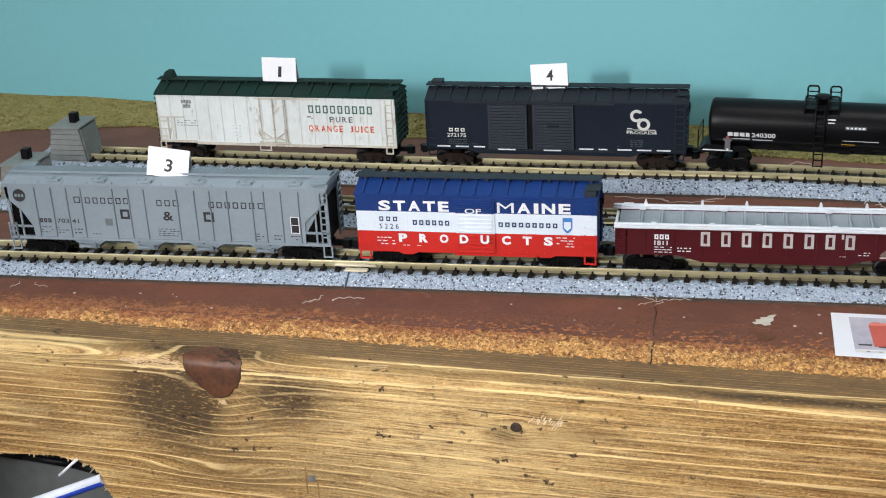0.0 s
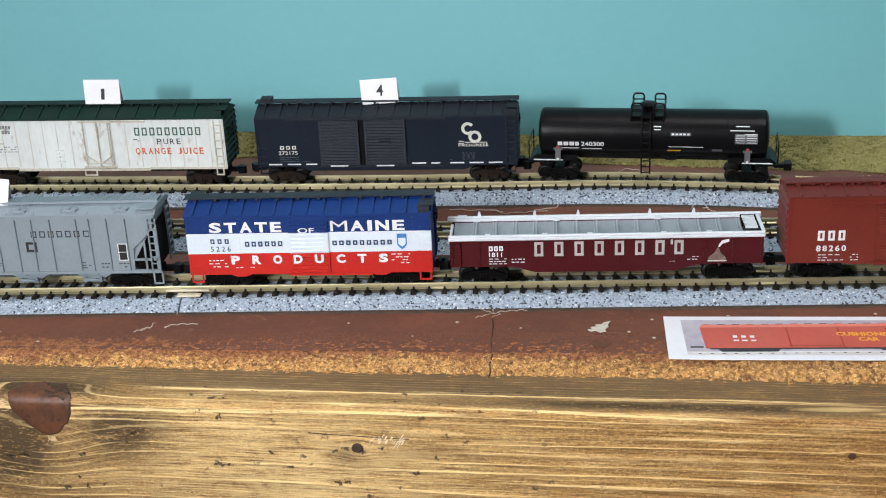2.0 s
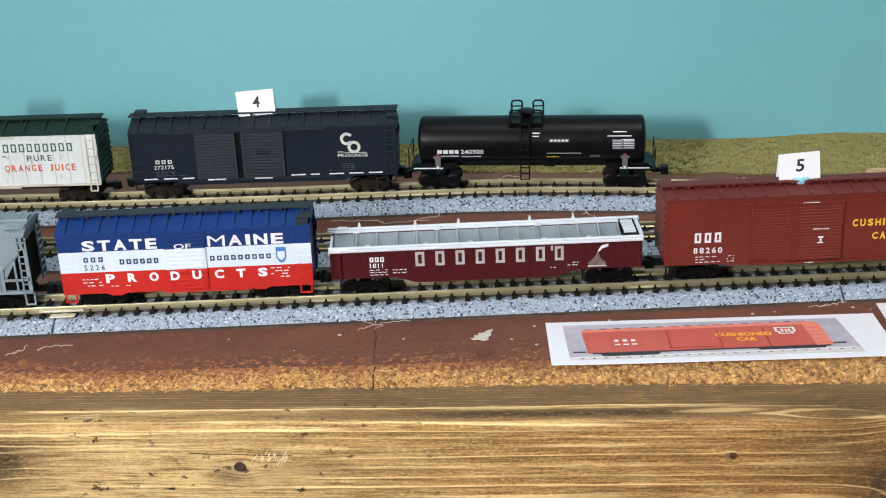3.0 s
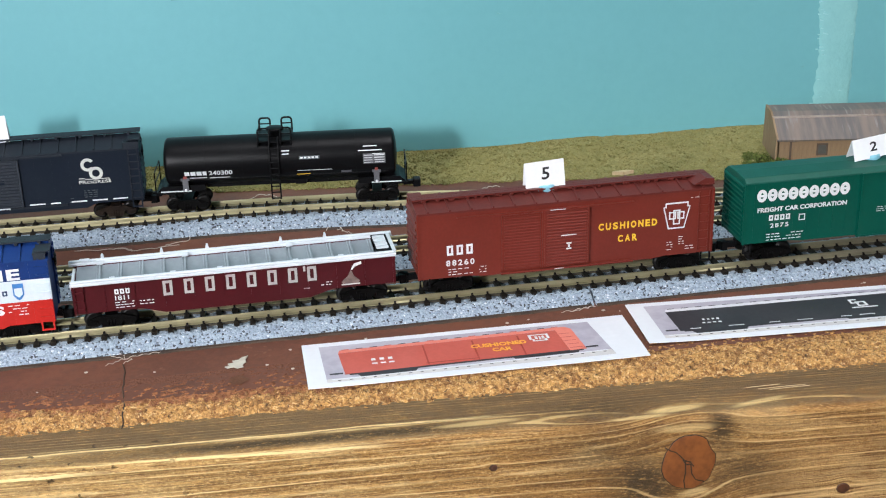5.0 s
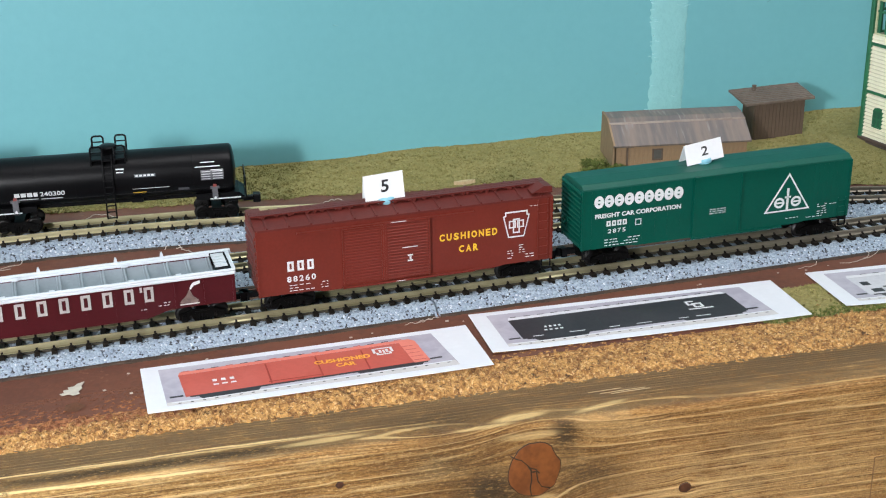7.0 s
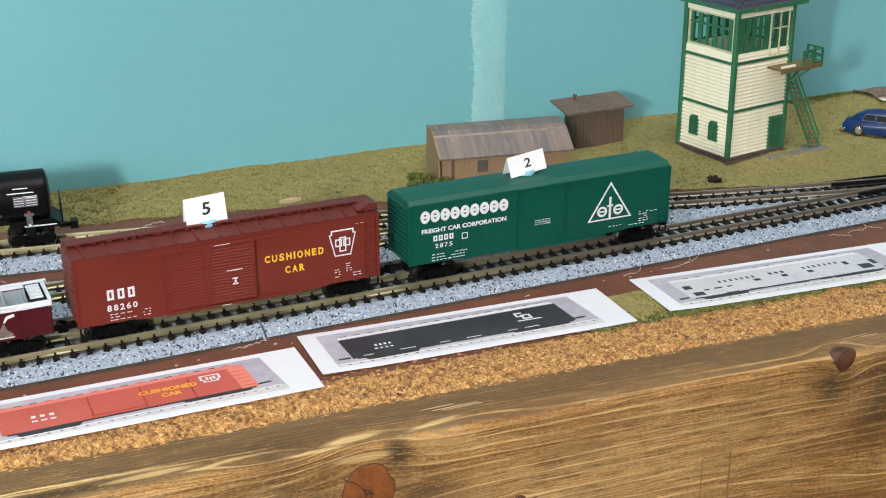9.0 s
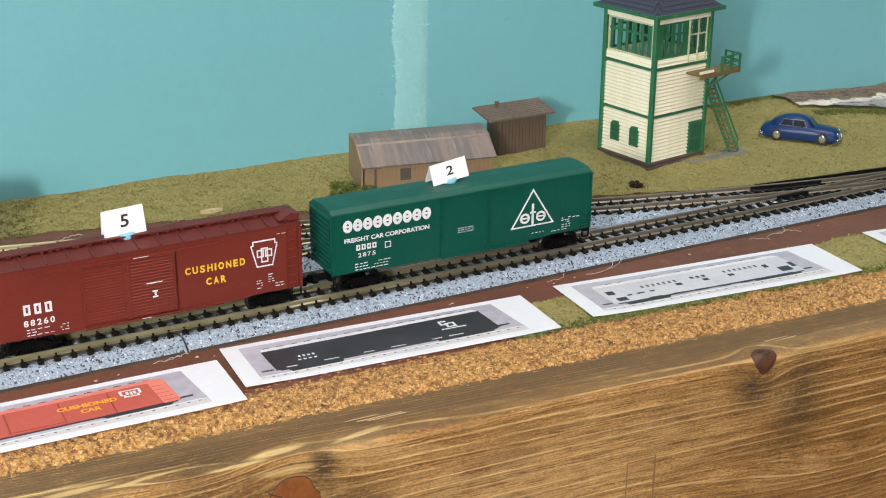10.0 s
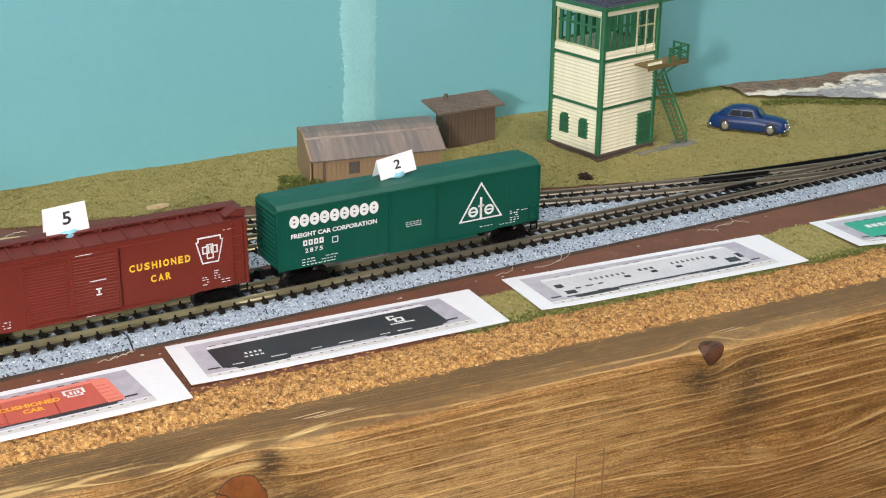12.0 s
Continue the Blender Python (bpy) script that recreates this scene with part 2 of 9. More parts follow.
def timber(name, knots, eyes, stains, streaks, flames):
    """Stained pine board: pale growth rings that run round knots and close into eyes, fine fibres, mottled dark stain, pits."""
    m, nt, b = start(name)
    c = nt.nodes.new("ShaderNodeTexCoord")
    s = nt.nodes.new("ShaderNodeSeparateXYZ")
    nt.links.new(c.outputs["Object"], s.inputs[0])
    x = calc(nt, "MULTIPLY", s.outputs[0], 1000)
    v = calc(nt, "ADD", calc(nt, "MULTIPLY", s.outputs[2], 1000), calc(nt, "MULTIPLY", s.outputs[1], 1000))

    def joined(px, py, pz=0.0):
        n = nt.nodes.new("ShaderNodeCombineXYZ")
        for sock, val in zip(n.inputs, (px, py, pz)):
            if isinstance(val, (int, float)):
                sock.default_value = val
            else:
                nt.links.new(val, sock)
        return n.outputs[0]

    def times(*vals):
        out = vals[0]
        for val in vals[1:]:
            out = calc(nt, "MULTIPLY", out, val)
        return out

    def hump(cx, cv, rx, rv):
        dx, dv = calc(nt, "DIVIDE", calc(nt, "SUBTRACT", x, cx), rx), calc(nt, "DIVIDE", calc(nt, "SUBTRACT", v, cv), rv)
        return calc(nt, "EXPONENT", times(calc(nt, "ADD", times(dx, dx), times(dv, dv)), -1.0))

    def field(fx, fv, off=0.0, detail=3.0, rough=0.6, of=None, dist=0.0):
        return grain(nt, joined(times(x, fx), times(v if of is None else of, fv), off), 1.0, detail, rough, dist)

    # the rings lie wide apart on the upper edge, close together behind it
    over = calc(nt, "MINIMUM", calc(nt, "MAXIMUM", v, 0.0), 9.0)
    far = calc(nt, "MAXIMUM", calc(nt, "SUBTRACT", v, 9.0), 0.0)
    w = calc(nt, "ADD", calc(nt, "SUBTRACT", v, times(over, 0.52)), times(far, 1.1))
    w = calc(nt, "ADD", w, times(calc(nt, "SUBTRACT", field(0.004, 0.010, 0.7, 1), 0.5), 5.0))
    for kx, kv, kr, kw in knots:
        w = calc(nt, "SUBTRACT", w, times(calc(nt, "SUBTRACT", v, kv), hump(kx, kv, kr * 1.9, kr * 2.0), kw))
    for ex, ev, rx, rv, high in eyes:
        w = calc(nt, "ADD", w, times(hump(ex, ev, rx, rv), high))
    level = calc(nt, "ADD", calc(nt, "ADD", times(w, 0.34), times(field(0.0025, 0.085, 11.0, 1.0), 3.0)), calc(nt, "ADD", times(field(0.012, 0.22, 8.0, 2.0), 0.30), times(field(0.12, 0.9, 3.0, 4.0), 0.20)))
    saw, ring = calc(nt, "FRACT", level), calc(nt, "FLOOR", level)
    gate = grain(nt, joined(times(x, 0.016), times(ring, 3.7), 7.7), 1.0, 4.0, 0.7)
    broad = grain(nt, joined(times(x, 0.010), times(ring, 5.1), 1.7), 1.0, 2.0)
    pale = times(step(nt, saw, 0.02, 0.09), step(nt, calc(nt, "SUBTRACT", saw, times(step(nt, broad, 0.50, 0.75), 0.22)), 0.27, 0.14), step(nt, gate, 0.36, 0.62), calc(nt, "SUBTRACT", 1.0, times(step(nt, x, 150.0, 400.0), 0.30)))
    thin = calc(nt, "FRACT", calc(nt, "ADD", times(level, 3.0), times(field(0.05, 0.5, 12.0, 3.0), 0.8)))
    late = times(step(nt, saw, 0.35, 0.97), step(nt, saw, 1.0, 0.985))
    fibre, hairs = field(0.060, 2.3, 2.2, 4, 0.62, w), field(0.30, 4.2, 4.4, 4, 0.7, w)
    speck, mottle = field(0.75, 1.5, 0.0, 4, 0.72), field(0.16, 0.34, 1.3, 6, 0.74)
    wide, blotch = field(0.012, 0.05, 3.1), field(0.024, 0.10, 6.3, 5, 0.62, w)
    col = mix(nt, step(nt, field(0.014, 0.45, 0.0, 4, 0.6, w), 0.3, 0.68), TIMBER[0], TIMBER[1])
    col = mix(nt, times(late, 0.34), col, TIMBER[2])
    col = mix(nt, times(step(nt, thin, 0.55, 0.95), step(nt, thin, 1.0, 0.97), step(nt, gate, 0.60, 0.42), 0.55), col, TIMBER[2])
    col = mix(nt, times(step(nt, fibre, 0.48, 0.37), 0.76), col, TIMBER[2])
    col = mix(nt, times(step(nt, fibre, 0.56, 0.68), 0.65), col, TIMBER[3])
    col = mix(nt, times(step(nt, hairs, 0.48, 0.66), 0.50), col, TIMBER[2])
    col = mix(nt, times(step(nt, speck, 0.50, 0.62), 0.62), col, TIMBER[2])
    col = mix(nt, times(step(nt, speck, 0.45, 0.33), 0.50), col, TIMBER[3])
    col = mix(nt, times(step(nt, wide, 0.48, 0.70), 0.5), col, TIMBER[4])
    col = mix(nt, times(step(nt, blotch, 0.50, 0.66), 0.62), col, mix(nt, 1.0, col, (0.42, 0.38, 0.34), "MULTIPLY"))
    col = mix(nt, times(step(nt, blotch, 0.46, 0.32), 0.55), col, mix(nt, 0.5, col, TIMBER[3]))
    col = mix(nt, times(pale, calc(nt, "ADD", 0.35, times(speck, 0.85))), col, TIMBER[3])
    # paler stretches of the board, broken up by fibre and mottle
    pale_area = calc(nt, "MINIMUM", calc(nt, "ADD", times(hump(38, -22, 58, 24), 0.55), calc(nt, "ADD", calc(nt, "ADD", times(hump(296, -34, 24, 20), 0.5), times(hump(-105, 0, 42, 9), 0.5)), times(hump(345, -22, 45, 20), 0.35))), 0.6)
    col = mix(nt, times(pale_area, step(nt, calc(nt, "ADD", times(mottle, 0.5), times(fibre, 0.5)), 0.38, 0.56)), col, TIMBER[3])
    # stain turns redder towards the far end; the lamp's fading sheen is painted in too
    col = mix(nt, times(step(nt, x, 40.0, 330.0), 0.58), col, mix(nt, 1.0, col, (0.70, 0.53, 0.41), "MULTIPLY"))
    # grey stain that stays on the top of the board between and behind the two wide rings
    top = calc(nt, "ADD", v, times(calc(nt, "SUBTRACT", wide, 0.5), 7))
    keep = step(nt, calc(nt, "ADD", times(mottle, 0.6), times(fibre, 0.4)), 0.34, 0.54)
    col = mix(nt, times(step(nt, top, 0.8, 3.2), keep, calc(nt, "SUBTRACT", 1.0, times(pale, 0.85)), calc(nt, "SUBTRACT", 0.66, times(step(nt, x, 110.0, 40.0), step(nt, top, 10.0, 7.5), 0.42))), col, TIMBER[6])
    col = mix(nt, times(step(nt, top, 8.5, 12.0), keep, 0.6), col, TIMBER[6])
    # dark stain in patches beside the knots, broken by pale flecks
    dark = 0.0
    for px, pv, rx, rv, much in stains:
        dark = calc(nt, "ADD", dark, times(hump(px, pv, rx, rv), much))
    dark = calc(nt, "MINIMUM", times(dark, calc(nt, "SUBTRACT", 1.0, times(pale, 0.65)), step(nt, calc(nt, "ADD", times(mottle, 0.6), times(speck, 0.4)), 0.30, 0.52)), 0.95)
    col = mix(nt, dark, col, mix(nt, times(step(nt, field(0.36, 1.1, 5.0, 4, 0.75), 0.55, 0.66), 0.6), TIMBER[5], TIMBER[1]))
    # single wide pale rings, and pale flames where the grain bends
    sway = times(calc(nt, "SUBTRACT", field(0.028, 0.02, 14.0, 3.0), 0.5), 2.2)
    ragged = times(calc(nt, "SUBTRACT", field(0.25, 0.6, 15.0, 4.0), 0.5), 0.9)
    for x0, x1, v0, v1, half, much in streaks:
        line = calc(nt, "ADD", v0 - (v1 - v0) / (x1 - x0) * x0, times(x, (v1 - v0) / (x1 - x0)))
        off = calc(nt, "ABSOLUTE", calc(nt, "ADD", calc(nt, "SUBTRACT", calc(nt, "SUBTRACT", v, line), sway), ragged))
        ends = times(step(nt, x, x0, x0 + 14.0), step(nt, x, x1, x1 - 22.0))
        col = mix(nt, times(step(nt, off, half * 1.25, half * 0.6), ends, calc(nt, "ADD", 0.45, times(fibre, 0.9)), much), col, TIMBER[3])
    for fx, fv, rx, rv, tilt, much in flames:
        dx = calc(nt, "SUBTRACT", x, fx)
        dv = calc(nt, "DIVIDE", calc(nt, "ADD", calc(nt, "SUBTRACT", calc(nt, "SUBTRACT", v, fv), times(dx, tilt)), ragged), rv)
        dx = calc(nt, "DIVIDE", dx, rx)
        glow = calc(nt, "EXPONENT", times(calc(nt, "ADD", times(dx, dx), times(dv, dv)), -1.0))
        col = mix(nt, times(step(nt, glow, 0.20, 0.75), calc(nt, "ADD", 0.45, times(fibre, 0.8)), much), col, mix(nt, 0.35, TIMBER[3], TIMBER[1]))
    pits = cells(nt, joined(times(x, 0.16), times(v, 0.24)), 1.0)
    torn = grain(nt, joined(x, v), 0.9, 3)
    worn = times(calc(nt, "MINIMUM", calc(nt, "ADD", step(nt, field(0.03, 0.07, 9.0), 0.47, 0.56), times(hump(58, -22, 26, 16), 1.2)), 1.0), step(nt, x, 190.0, 60.0))
    pit = times(step(nt, calc(nt, "ADD", pits.outputs["Distance"], times(torn, 0.95)), 0.66, 0.56), worn)
    col = mix(nt, times(pit, 0.85), col, (0.030, 0.016, 0.008))
    nt.links.new(col, b.inputs["Base Color"])
    nt.links.new(calc(nt, "ADD", 0.34, times(fibre, 0.30)), b.inputs["Roughness"])
    b.inputs["Specular IOR Level"].default_value = 0.28
    height = calc(nt, "ADD", times(fibre, 0.4), calc(nt, "SUBTRACT", times(pale, 0.35), times(speck, 0.45)))
    height = calc(nt, "ADD", height, times(mottle, dark, 0.7))
    relief(nt, b, calc(nt, "SUBTRACT", height, times(pit, 0.8)), 0.9)
    return m


TIMBER = ((0.44, 0.240, 0.068), (0.64, 0.385, 0.128), (0.135, 0.064, 0.019), (0.94, 0.71, 0.34), (0.33, 0.165, 0.045), (0.064, 0.040, 0.018), (0.140, 0.088, 0.044))
KNOTS = [(-34, -3, 8.5, 0.72), (249, -12.5, 8.0, 0.70), (404.5, 1.0, 5.0, 0.62), (60, -12.6, 2.2, 0.5), (195, -10, 1.4, 0.5), (296, -26.5, 1.9, 0.5)]
EYES = [(-98, -0.5, 36, 3.6, 5.0), (-34, -39, 24, 3.6, 4.6), (444, -47, 58, 10, 9.0), (432, 3.0, 20, 3.0, 3.6), (228, 3.0, 18, 3.0, 3.2), (282, 5.0, 20, 3.0, -3.0), (40, -40, 30, 4.0, 4.0)]
STAINS = [(-54, -12, 17, 10, 0.95), (-46, -21, 16, 10, 0.95), (-10, -10, 15, 10, 1.1), (-41, -9, 8, 9, 0.9), (-5, -36, 42, 9, 0.45), (-44, 7.0, 22, 4.5, 1.1), (-22, 6.0, 9, 4, 0.7), (225, -8, 14, 8, 0.6), (238, -20, 9, 8, 1.15), (266, -17, 12, 8, 0.7), (258.5, -3, 4.5, 6, 1.1), (401, -9, 7, 7, 0.95), (420, -16, 9, 18, 0.80), (56, -15, 5, 3, 0.6), (-95, -24, 14, 9, 0.45), (126, 5.2, 22, 1.9, 0.9), (160, 5.6, 24, 2.0, 1.0), (178, 6.2, 12, 1.2, 0.8), (222, 9.0, 16, 4.0, 0.7)]
STREAKS = [(-8, 205, 7.9, 10.2, 0.42, 0.95), (-70, 100, -3.2, -0.8, 0.5, 0.95), (88, 175, 2.2, -0.6, 0.5, 0.8), (-40, 60, -6.0, -5.2, 0.3, 0.6)]
FLAMES = [(247, 5.6, 9, 1.7, 0.10, 0.85), (236, 2.7, 9, 0.9, 0.04, 0.7), (271, 5.9, 9, 1.3, 0.22, 0.7), (192, 6.7, 13, 1.3, 0.04, 0.7), (249, -2.6, 9, 1.4, 0.0, 0.5), (252, -23.4, 5, 1.2, 0.1, 0.6)]
m_timber = timber("stained_pine", KNOTS, EYES, STAINS, STREAKS, FLAMES)
m_knot = plain("knot_wood", (0.120, 0.044, 0.017), (0.055, 0.021, 0.010), 700, 150, 0.55, bump=0.15, wear=(0.018, 0.010, 0.007), wear_at=0.57)
m_knot_light = plain("knot_wood_light", (0.26, 0.088, 0.024), (0.16, 0.052, 0.016), 600, 160, 0.38, bump=0.1, wear=(0.03, 0.015, 0.01), wear_at=0.66)
m_bark = plain("knot_rim", (0.05, 0.028, 0.014), (0.025, 0.014, 0.008), 900, 200, 0.7, bump=0.2)
m_pale_wood = plain("splintered_wood", (0.55, 0.42, 0.24), (0.36, 0.25, 0.12), 800, 120, 0.8, bump=0.3, stretch=(1, 1, 0.3))
m_brown = plain("brown_ground_paint", (0.160, 0.058, 0.031), (0.108, 0.040, 0.023), 500, 24, 0.62, bump=0.12, wear=(0.22, 0.098, 0.056), wear_at=0.58)
m_ballast = speckled("grey_ballast", (0.205, 0.262, 0.325), (0.35, 0.420, 0.490), (0.045, 0.052, 0.062), (0.56, 0.61, 0.66), 1650, 0.12, 0.02, bump=0.26)
m_teal = plain("teal_backdrop_paint", (0.168, 0.440, 0.475), (0.158, 0.420, 0.456), 260, 7, 0.5, bump=0.05)
m_teal_light = plain("teal_joint_filler", (0.275, 0.57, 0.575), (0.245, 0.53, 0.54), 420, 60, 0.42, bump=0.35, wear=(0.36, 0.65, 0.65), wear_at=0.62)
def rail_metal():
    """Nickel-silver rail; its far stretch is painted grey-brown for the lamp sheen it lacks."""
    m, nt, b = start("nickel_silver_rail")
    c = nt.nodes.new("ShaderNodeTexCoord")
    q = nt.nodes.new("ShaderNodeSeparateXYZ")
    nt.links.new(c.outputs["Object"], q.inputs[0])
    vec = place(nt)
    f, g = grain(nt, vec, 800, 3), grain(nt, vec, 60, 4)
    col = mix(nt, step(nt, g, 0.36, 0.66), (0.44, 0.395, 0.235), (0.33, 0.295, 0.17))
    dull = step(nt, calc(nt, "ADD", calc(nt, "MULTIPLY", q.outputs[0], 1000), calc(nt, "MULTIPLY", g, 60)), 290.0, 440.0)
    col = mix(nt, dull, col, mix(nt, f, (0.235, 0.205, 0.160), (0.30, 0.27, 0.21)))
    nt.links.new(col, b.inputs["Base Color"])
    nt.links.new(calc(nt, "ADD", 0.40, calc(nt, "MULTIPLY", g, 0.14)), b.inputs["Roughness"])
    b.inputs["Metallic"].default_value = 0.75
    relief(nt, b, f, 0.02)
    return m


m_rail = rail_metal()
m_tie = plain("dark_brown_tie", (0.009, 0.0075, 0.006), (0.018, 0.014, 0.011), 900, 200, 0.6, bump=0.08, spec=0.15)
m_bedfill = plain("track_web_olive", (0.075, 0.063, 0.040), (0.050, 0.043, 0.028), 900, 120, 0.6, bump=0.1)
m_black = plain("black_plastic", (0.004, 0.004, 0.0045), (0.007, 0.007, 0.0075), 900, 90, 0.38, spec=0.10)
m_steel_dark = plain("dark_wheel_metal", (0.010, 0.009, 0.0085), (0.006, 0.0055, 0.005), 900, 200, 0.4, 0.4)
m_paper = plain("white_paper", (0.74, 0.76, 0.80), (0.70, 0.72, 0.76), 500, 30, 0.6, bump=0.01)
m_card = plain("white_card", (0.80, 0.81, 0.82), (0.75, 0.76, 0.77), 600, 60, 0.65, bump=0.02)
m_ink = plain("black_ink", (0.012, 0.012, 0.014), (0.02, 0.02, 0.022), 900, 90, 0.5)
m_white = plain("white_lettering", (0.72, 0.74, 0.74), (0.62, 0.64, 0.65), 1600, 200, 0.5, bump=0)
m_yellow = plain("yellow_lettering", (0.80, 0.50, 0.03), (0.72, 0.44, 0.025), 1500, 200, 0.5, bump=0)
m_putty = plain("blue_putty", (0.25, 0.55, 0.66), (0.20, 0.46, 0.57), 600, 100, 0.55, bump=0.1)


# ---- setting: bench, ground, backdrop, room ----
def along(pts, x):
    """Height of a bent line at x."""
    for (ax, ay), (bx, by) in zip(pts[:-1], pts[1:]):
        if x <= bx:
            f = (x - ax) / (bx - ax)
            return ay + (by - ay) * f
    return pts[-1][1]


WALL_LINE = [(-900, 270), (-236, 197), (-100, 178), (60, 160), (220, 147), (350, 143.5), (486, 138), (573, 131), (640, 122), (700, 116), (1300, 70)]
GRASS_LINE = [(-900, 138), (-208, 144), (-148, 152), (0, 139), (120, 124), (213, 110), (260, 103), (311, 90), (380, 66), (461, 40), (520, 24), (566, 16), (700, 12), (1300, -20)]
GZ = 3.0        # top of the brown ground
RAIL = 8.2      # top of the front rails
YF = -0.5       # centre line of the front track
BOARD = (-68.5, -0.0735)   # front face of the board: y at x = 0, and slope


def smooth(f):
    f = min(max(f, 0.0), 1.0)
    return f * f * (3 - 2 * f)


def ground_height(x, y):
    b, w = along(GRASS_LINE, x), along(WALL_LINE, x)
    rise = 2.0 * smooth((y - b) / max(w - b, 5) * 1.3)
    bump_ = noise.noise(Vector((x * 0.03, y * 0.05, 0))) * 0.9 * smooth((y - b) / 15)
    knoll = 2.2 * math.exp(-((x - 592) / 26) ** 2 - ((y - 116) / 16) ** 2)
    return GZ + rise + bump_ + knoll


def sheet(name, xs, ys, height, mats, inside=None):
    bm = bmesh.new()
    rows = [[bm.verts.new((x, y(x) if callable(y) else y, 0)) for x in xs] for y in ys]
    for row in rows:
        for v in row:
            v.co.z = height(v.co.x, v.co.y)
    for a, b in zip(rows[:-1], rows[1:]):
        for i in range(len(xs) - 1):
            if inside is None or inside(a[i].co.x, a[i].co.y):
                bm.faces.new((a[i], a[i + 1], b[i + 1], b[i])).smooth = True
    return part(name, bm, mats)


def span(a, b, n):
    return [a + (b - a) * i / n for i in range(n + 1)]


ground = sheet("ground", span(-900, 1300, 275), [lambda x: -41 - 0.0735 * x * 0.55] + span(-30, 300, 82), ground_height, m_brown)
tagged(ground, "brown-painted flat ground of the model layout", "ground", kind="structure")

# backdrop: a thin bent panel that stands on the layout's back edge
bm = bmesh.new()
wx = span(-900, 1300, 110)
front = [(x, along(WALL_LINE, x)) for x in wx]
lo, hi, lb, hb = [], [], [], []
for x, y in front:
    lo.append(bm.verts.new((x, y, -4)))
    hi.append(bm.verts.new((x, y, 420)))
    lb.append(bm.verts.new((x, y + 6, -4)))
    hb.append(bm.verts.new((x, y + 6, 420)))
face_lo, face_hi = [bm.verts.new(v.co) for v in lo], [bm.verts.new(v.co) for v in hi]
for i in range(len(front) - 1):
    bm.faces.new((face_lo[i], face_lo[i + 1], face_hi[i + 1], face_hi[i])).smooth = True
    for q in ((lb[i + 1], lb[i], hb[i], hb[i + 1]), (hi[i], hi[i + 1], hb[i + 1], hb[i]), (lb[i], lb[i + 1], lo[i + 1], lo[i])):
        bm.faces.new(q)
backdrop = tagged(part("backdrop", bm, m_teal), "smooth teal-painted backdrop wall behind the layout", "wall", kind="structure")

# ragged strip of filler over the joint of two backdrop panels
rnd = random.Random(4)
bm = bmesh.new()
pairs = []
for i in range(121):
    z = 4 + i * 1.5
    l = 392.8 + noise.noise(Vector((z * 0.045, 2.0, 0))) * 2.0 + rnd.uniform(-0.5, 0.5)
    r = 409.4 + noise.noise(Vector((z * 0.03, 8.0, 0))) * 2.2 + rnd.uniform(-0.3, 0.3)
    row = []
    for k, f in enumerate((0, 0.06, 0.3, 0.7, 0.94, 1)):
        x = l + (r - l) * f
        row.append(bm.verts.new((x, along(WALL_LINE, x) - (0.02 if k in (0, 5) else 0.42 + rnd.uniform(-0.06, 0.08)), z)))
    pairs.append(row)
for a, b in zip(pairs[:-1], pairs[1:]):
    for k in range(5):
        bm.faces.new((a[k], a[k + 1], b[k + 1], b[k])).smooth = True
joint = tagged(part("joint_strip", bm, m_teal_light), "ragged pale teal filler strip over the panel joint", "trim", kind="structure")
m_flake = plain("torn_filler_edge", (0.38, 0.68, 0.70), (0.26, 0.56, 0.58), 420, 60, 0.4, bump=0.3)
bm = bmesh.new()
for i in range(90):
    x = rnd.choice((391.6, 392.0, 392.6, 393.4, 394.5, 400, 404, 407.5)) + rnd.uniform(-0.9, 0.9)
    z, l, a = rnd.uniform(6, 150), rnd.uniform(0.6, 2.8), rnd.uniform(-0.45, 0.6)
    y = along(WALL_LINE, x)
    tube(bm, (x, y - 0.35, z), (x + l * math.cos(a), y - 0.45, z + l * math.sin(a)), 0.35, 5, 0.12)
tagged(part("torn_edge", bm, m_flake, joint), kind="stuff")
m_chip = plain("bruised_teal_paint", (0.12, 0.33, 0.36), (0.20, 0.45, 0.47), 420, 60, 0.6, bump=0.2)
for x, z, l, a in ((448, 58, 2.2, 0.4), (251, 62, 2.0, -0.2), (386, 30, 1.4, 0.3), (330, 82, 1.6, 0.6), (120, 74, 2.4, 0.1), (470, 72, 1.5, -0.4)):
    bm = bmesh.new()
    y = along(WALL_LINE, x)
    tube(bm, (x, y + 0.05, z), (x + l * math.cos(a), along(WALL_LINE, x + l) + 0.05, z + l * math.sin(a)), 0.34, 6, 0.16)
    part("paint_chip", bm, m_chip, backdrop, "small dark scuff in the paint")

# front board with a broken notch in its lower edge
bm = bmesh.new()
outline = [(-900, 1), (1300, 1), (1300, -160), (-62, -160), (-66, -118), (-70, -80), (-72.5, -60), (-74, -52.5), (-76.5, -48), (-77, -44.5), (-80, -41), (-84, -40.2), (-92, -38.6), (-104, -39.2), (-118, -40.5), (-136, -41), (-150, -60), (-160, -160), (-900, -160)]
prism(bm, outline, "y", 0, 23.5)
bm.normal_update()
edge = [e for e in bm.edges if all(abs(v.co.z - 1) < 0.01 for v in e.verts) and abs(e.verts[0].co.y - e.verts[1].co.y) < 0.01]
bmesh.ops.bevel(bm, geom=edge, offset=2.6, segments=5, affect="EDGES", profile=0.5)
front_board = part("front_board", bm, m_timber)
front_board.matrix_world = pose(0, BOARD[0] * U, 0, 0, 0, math.degrees(math.atan(BOARD[1])))
tagged(front_board, "stained pine fascia board with knots along the layout edge", "board", kind="structure")
for f in front_board.data.polygons:
    f.use_smooth = False


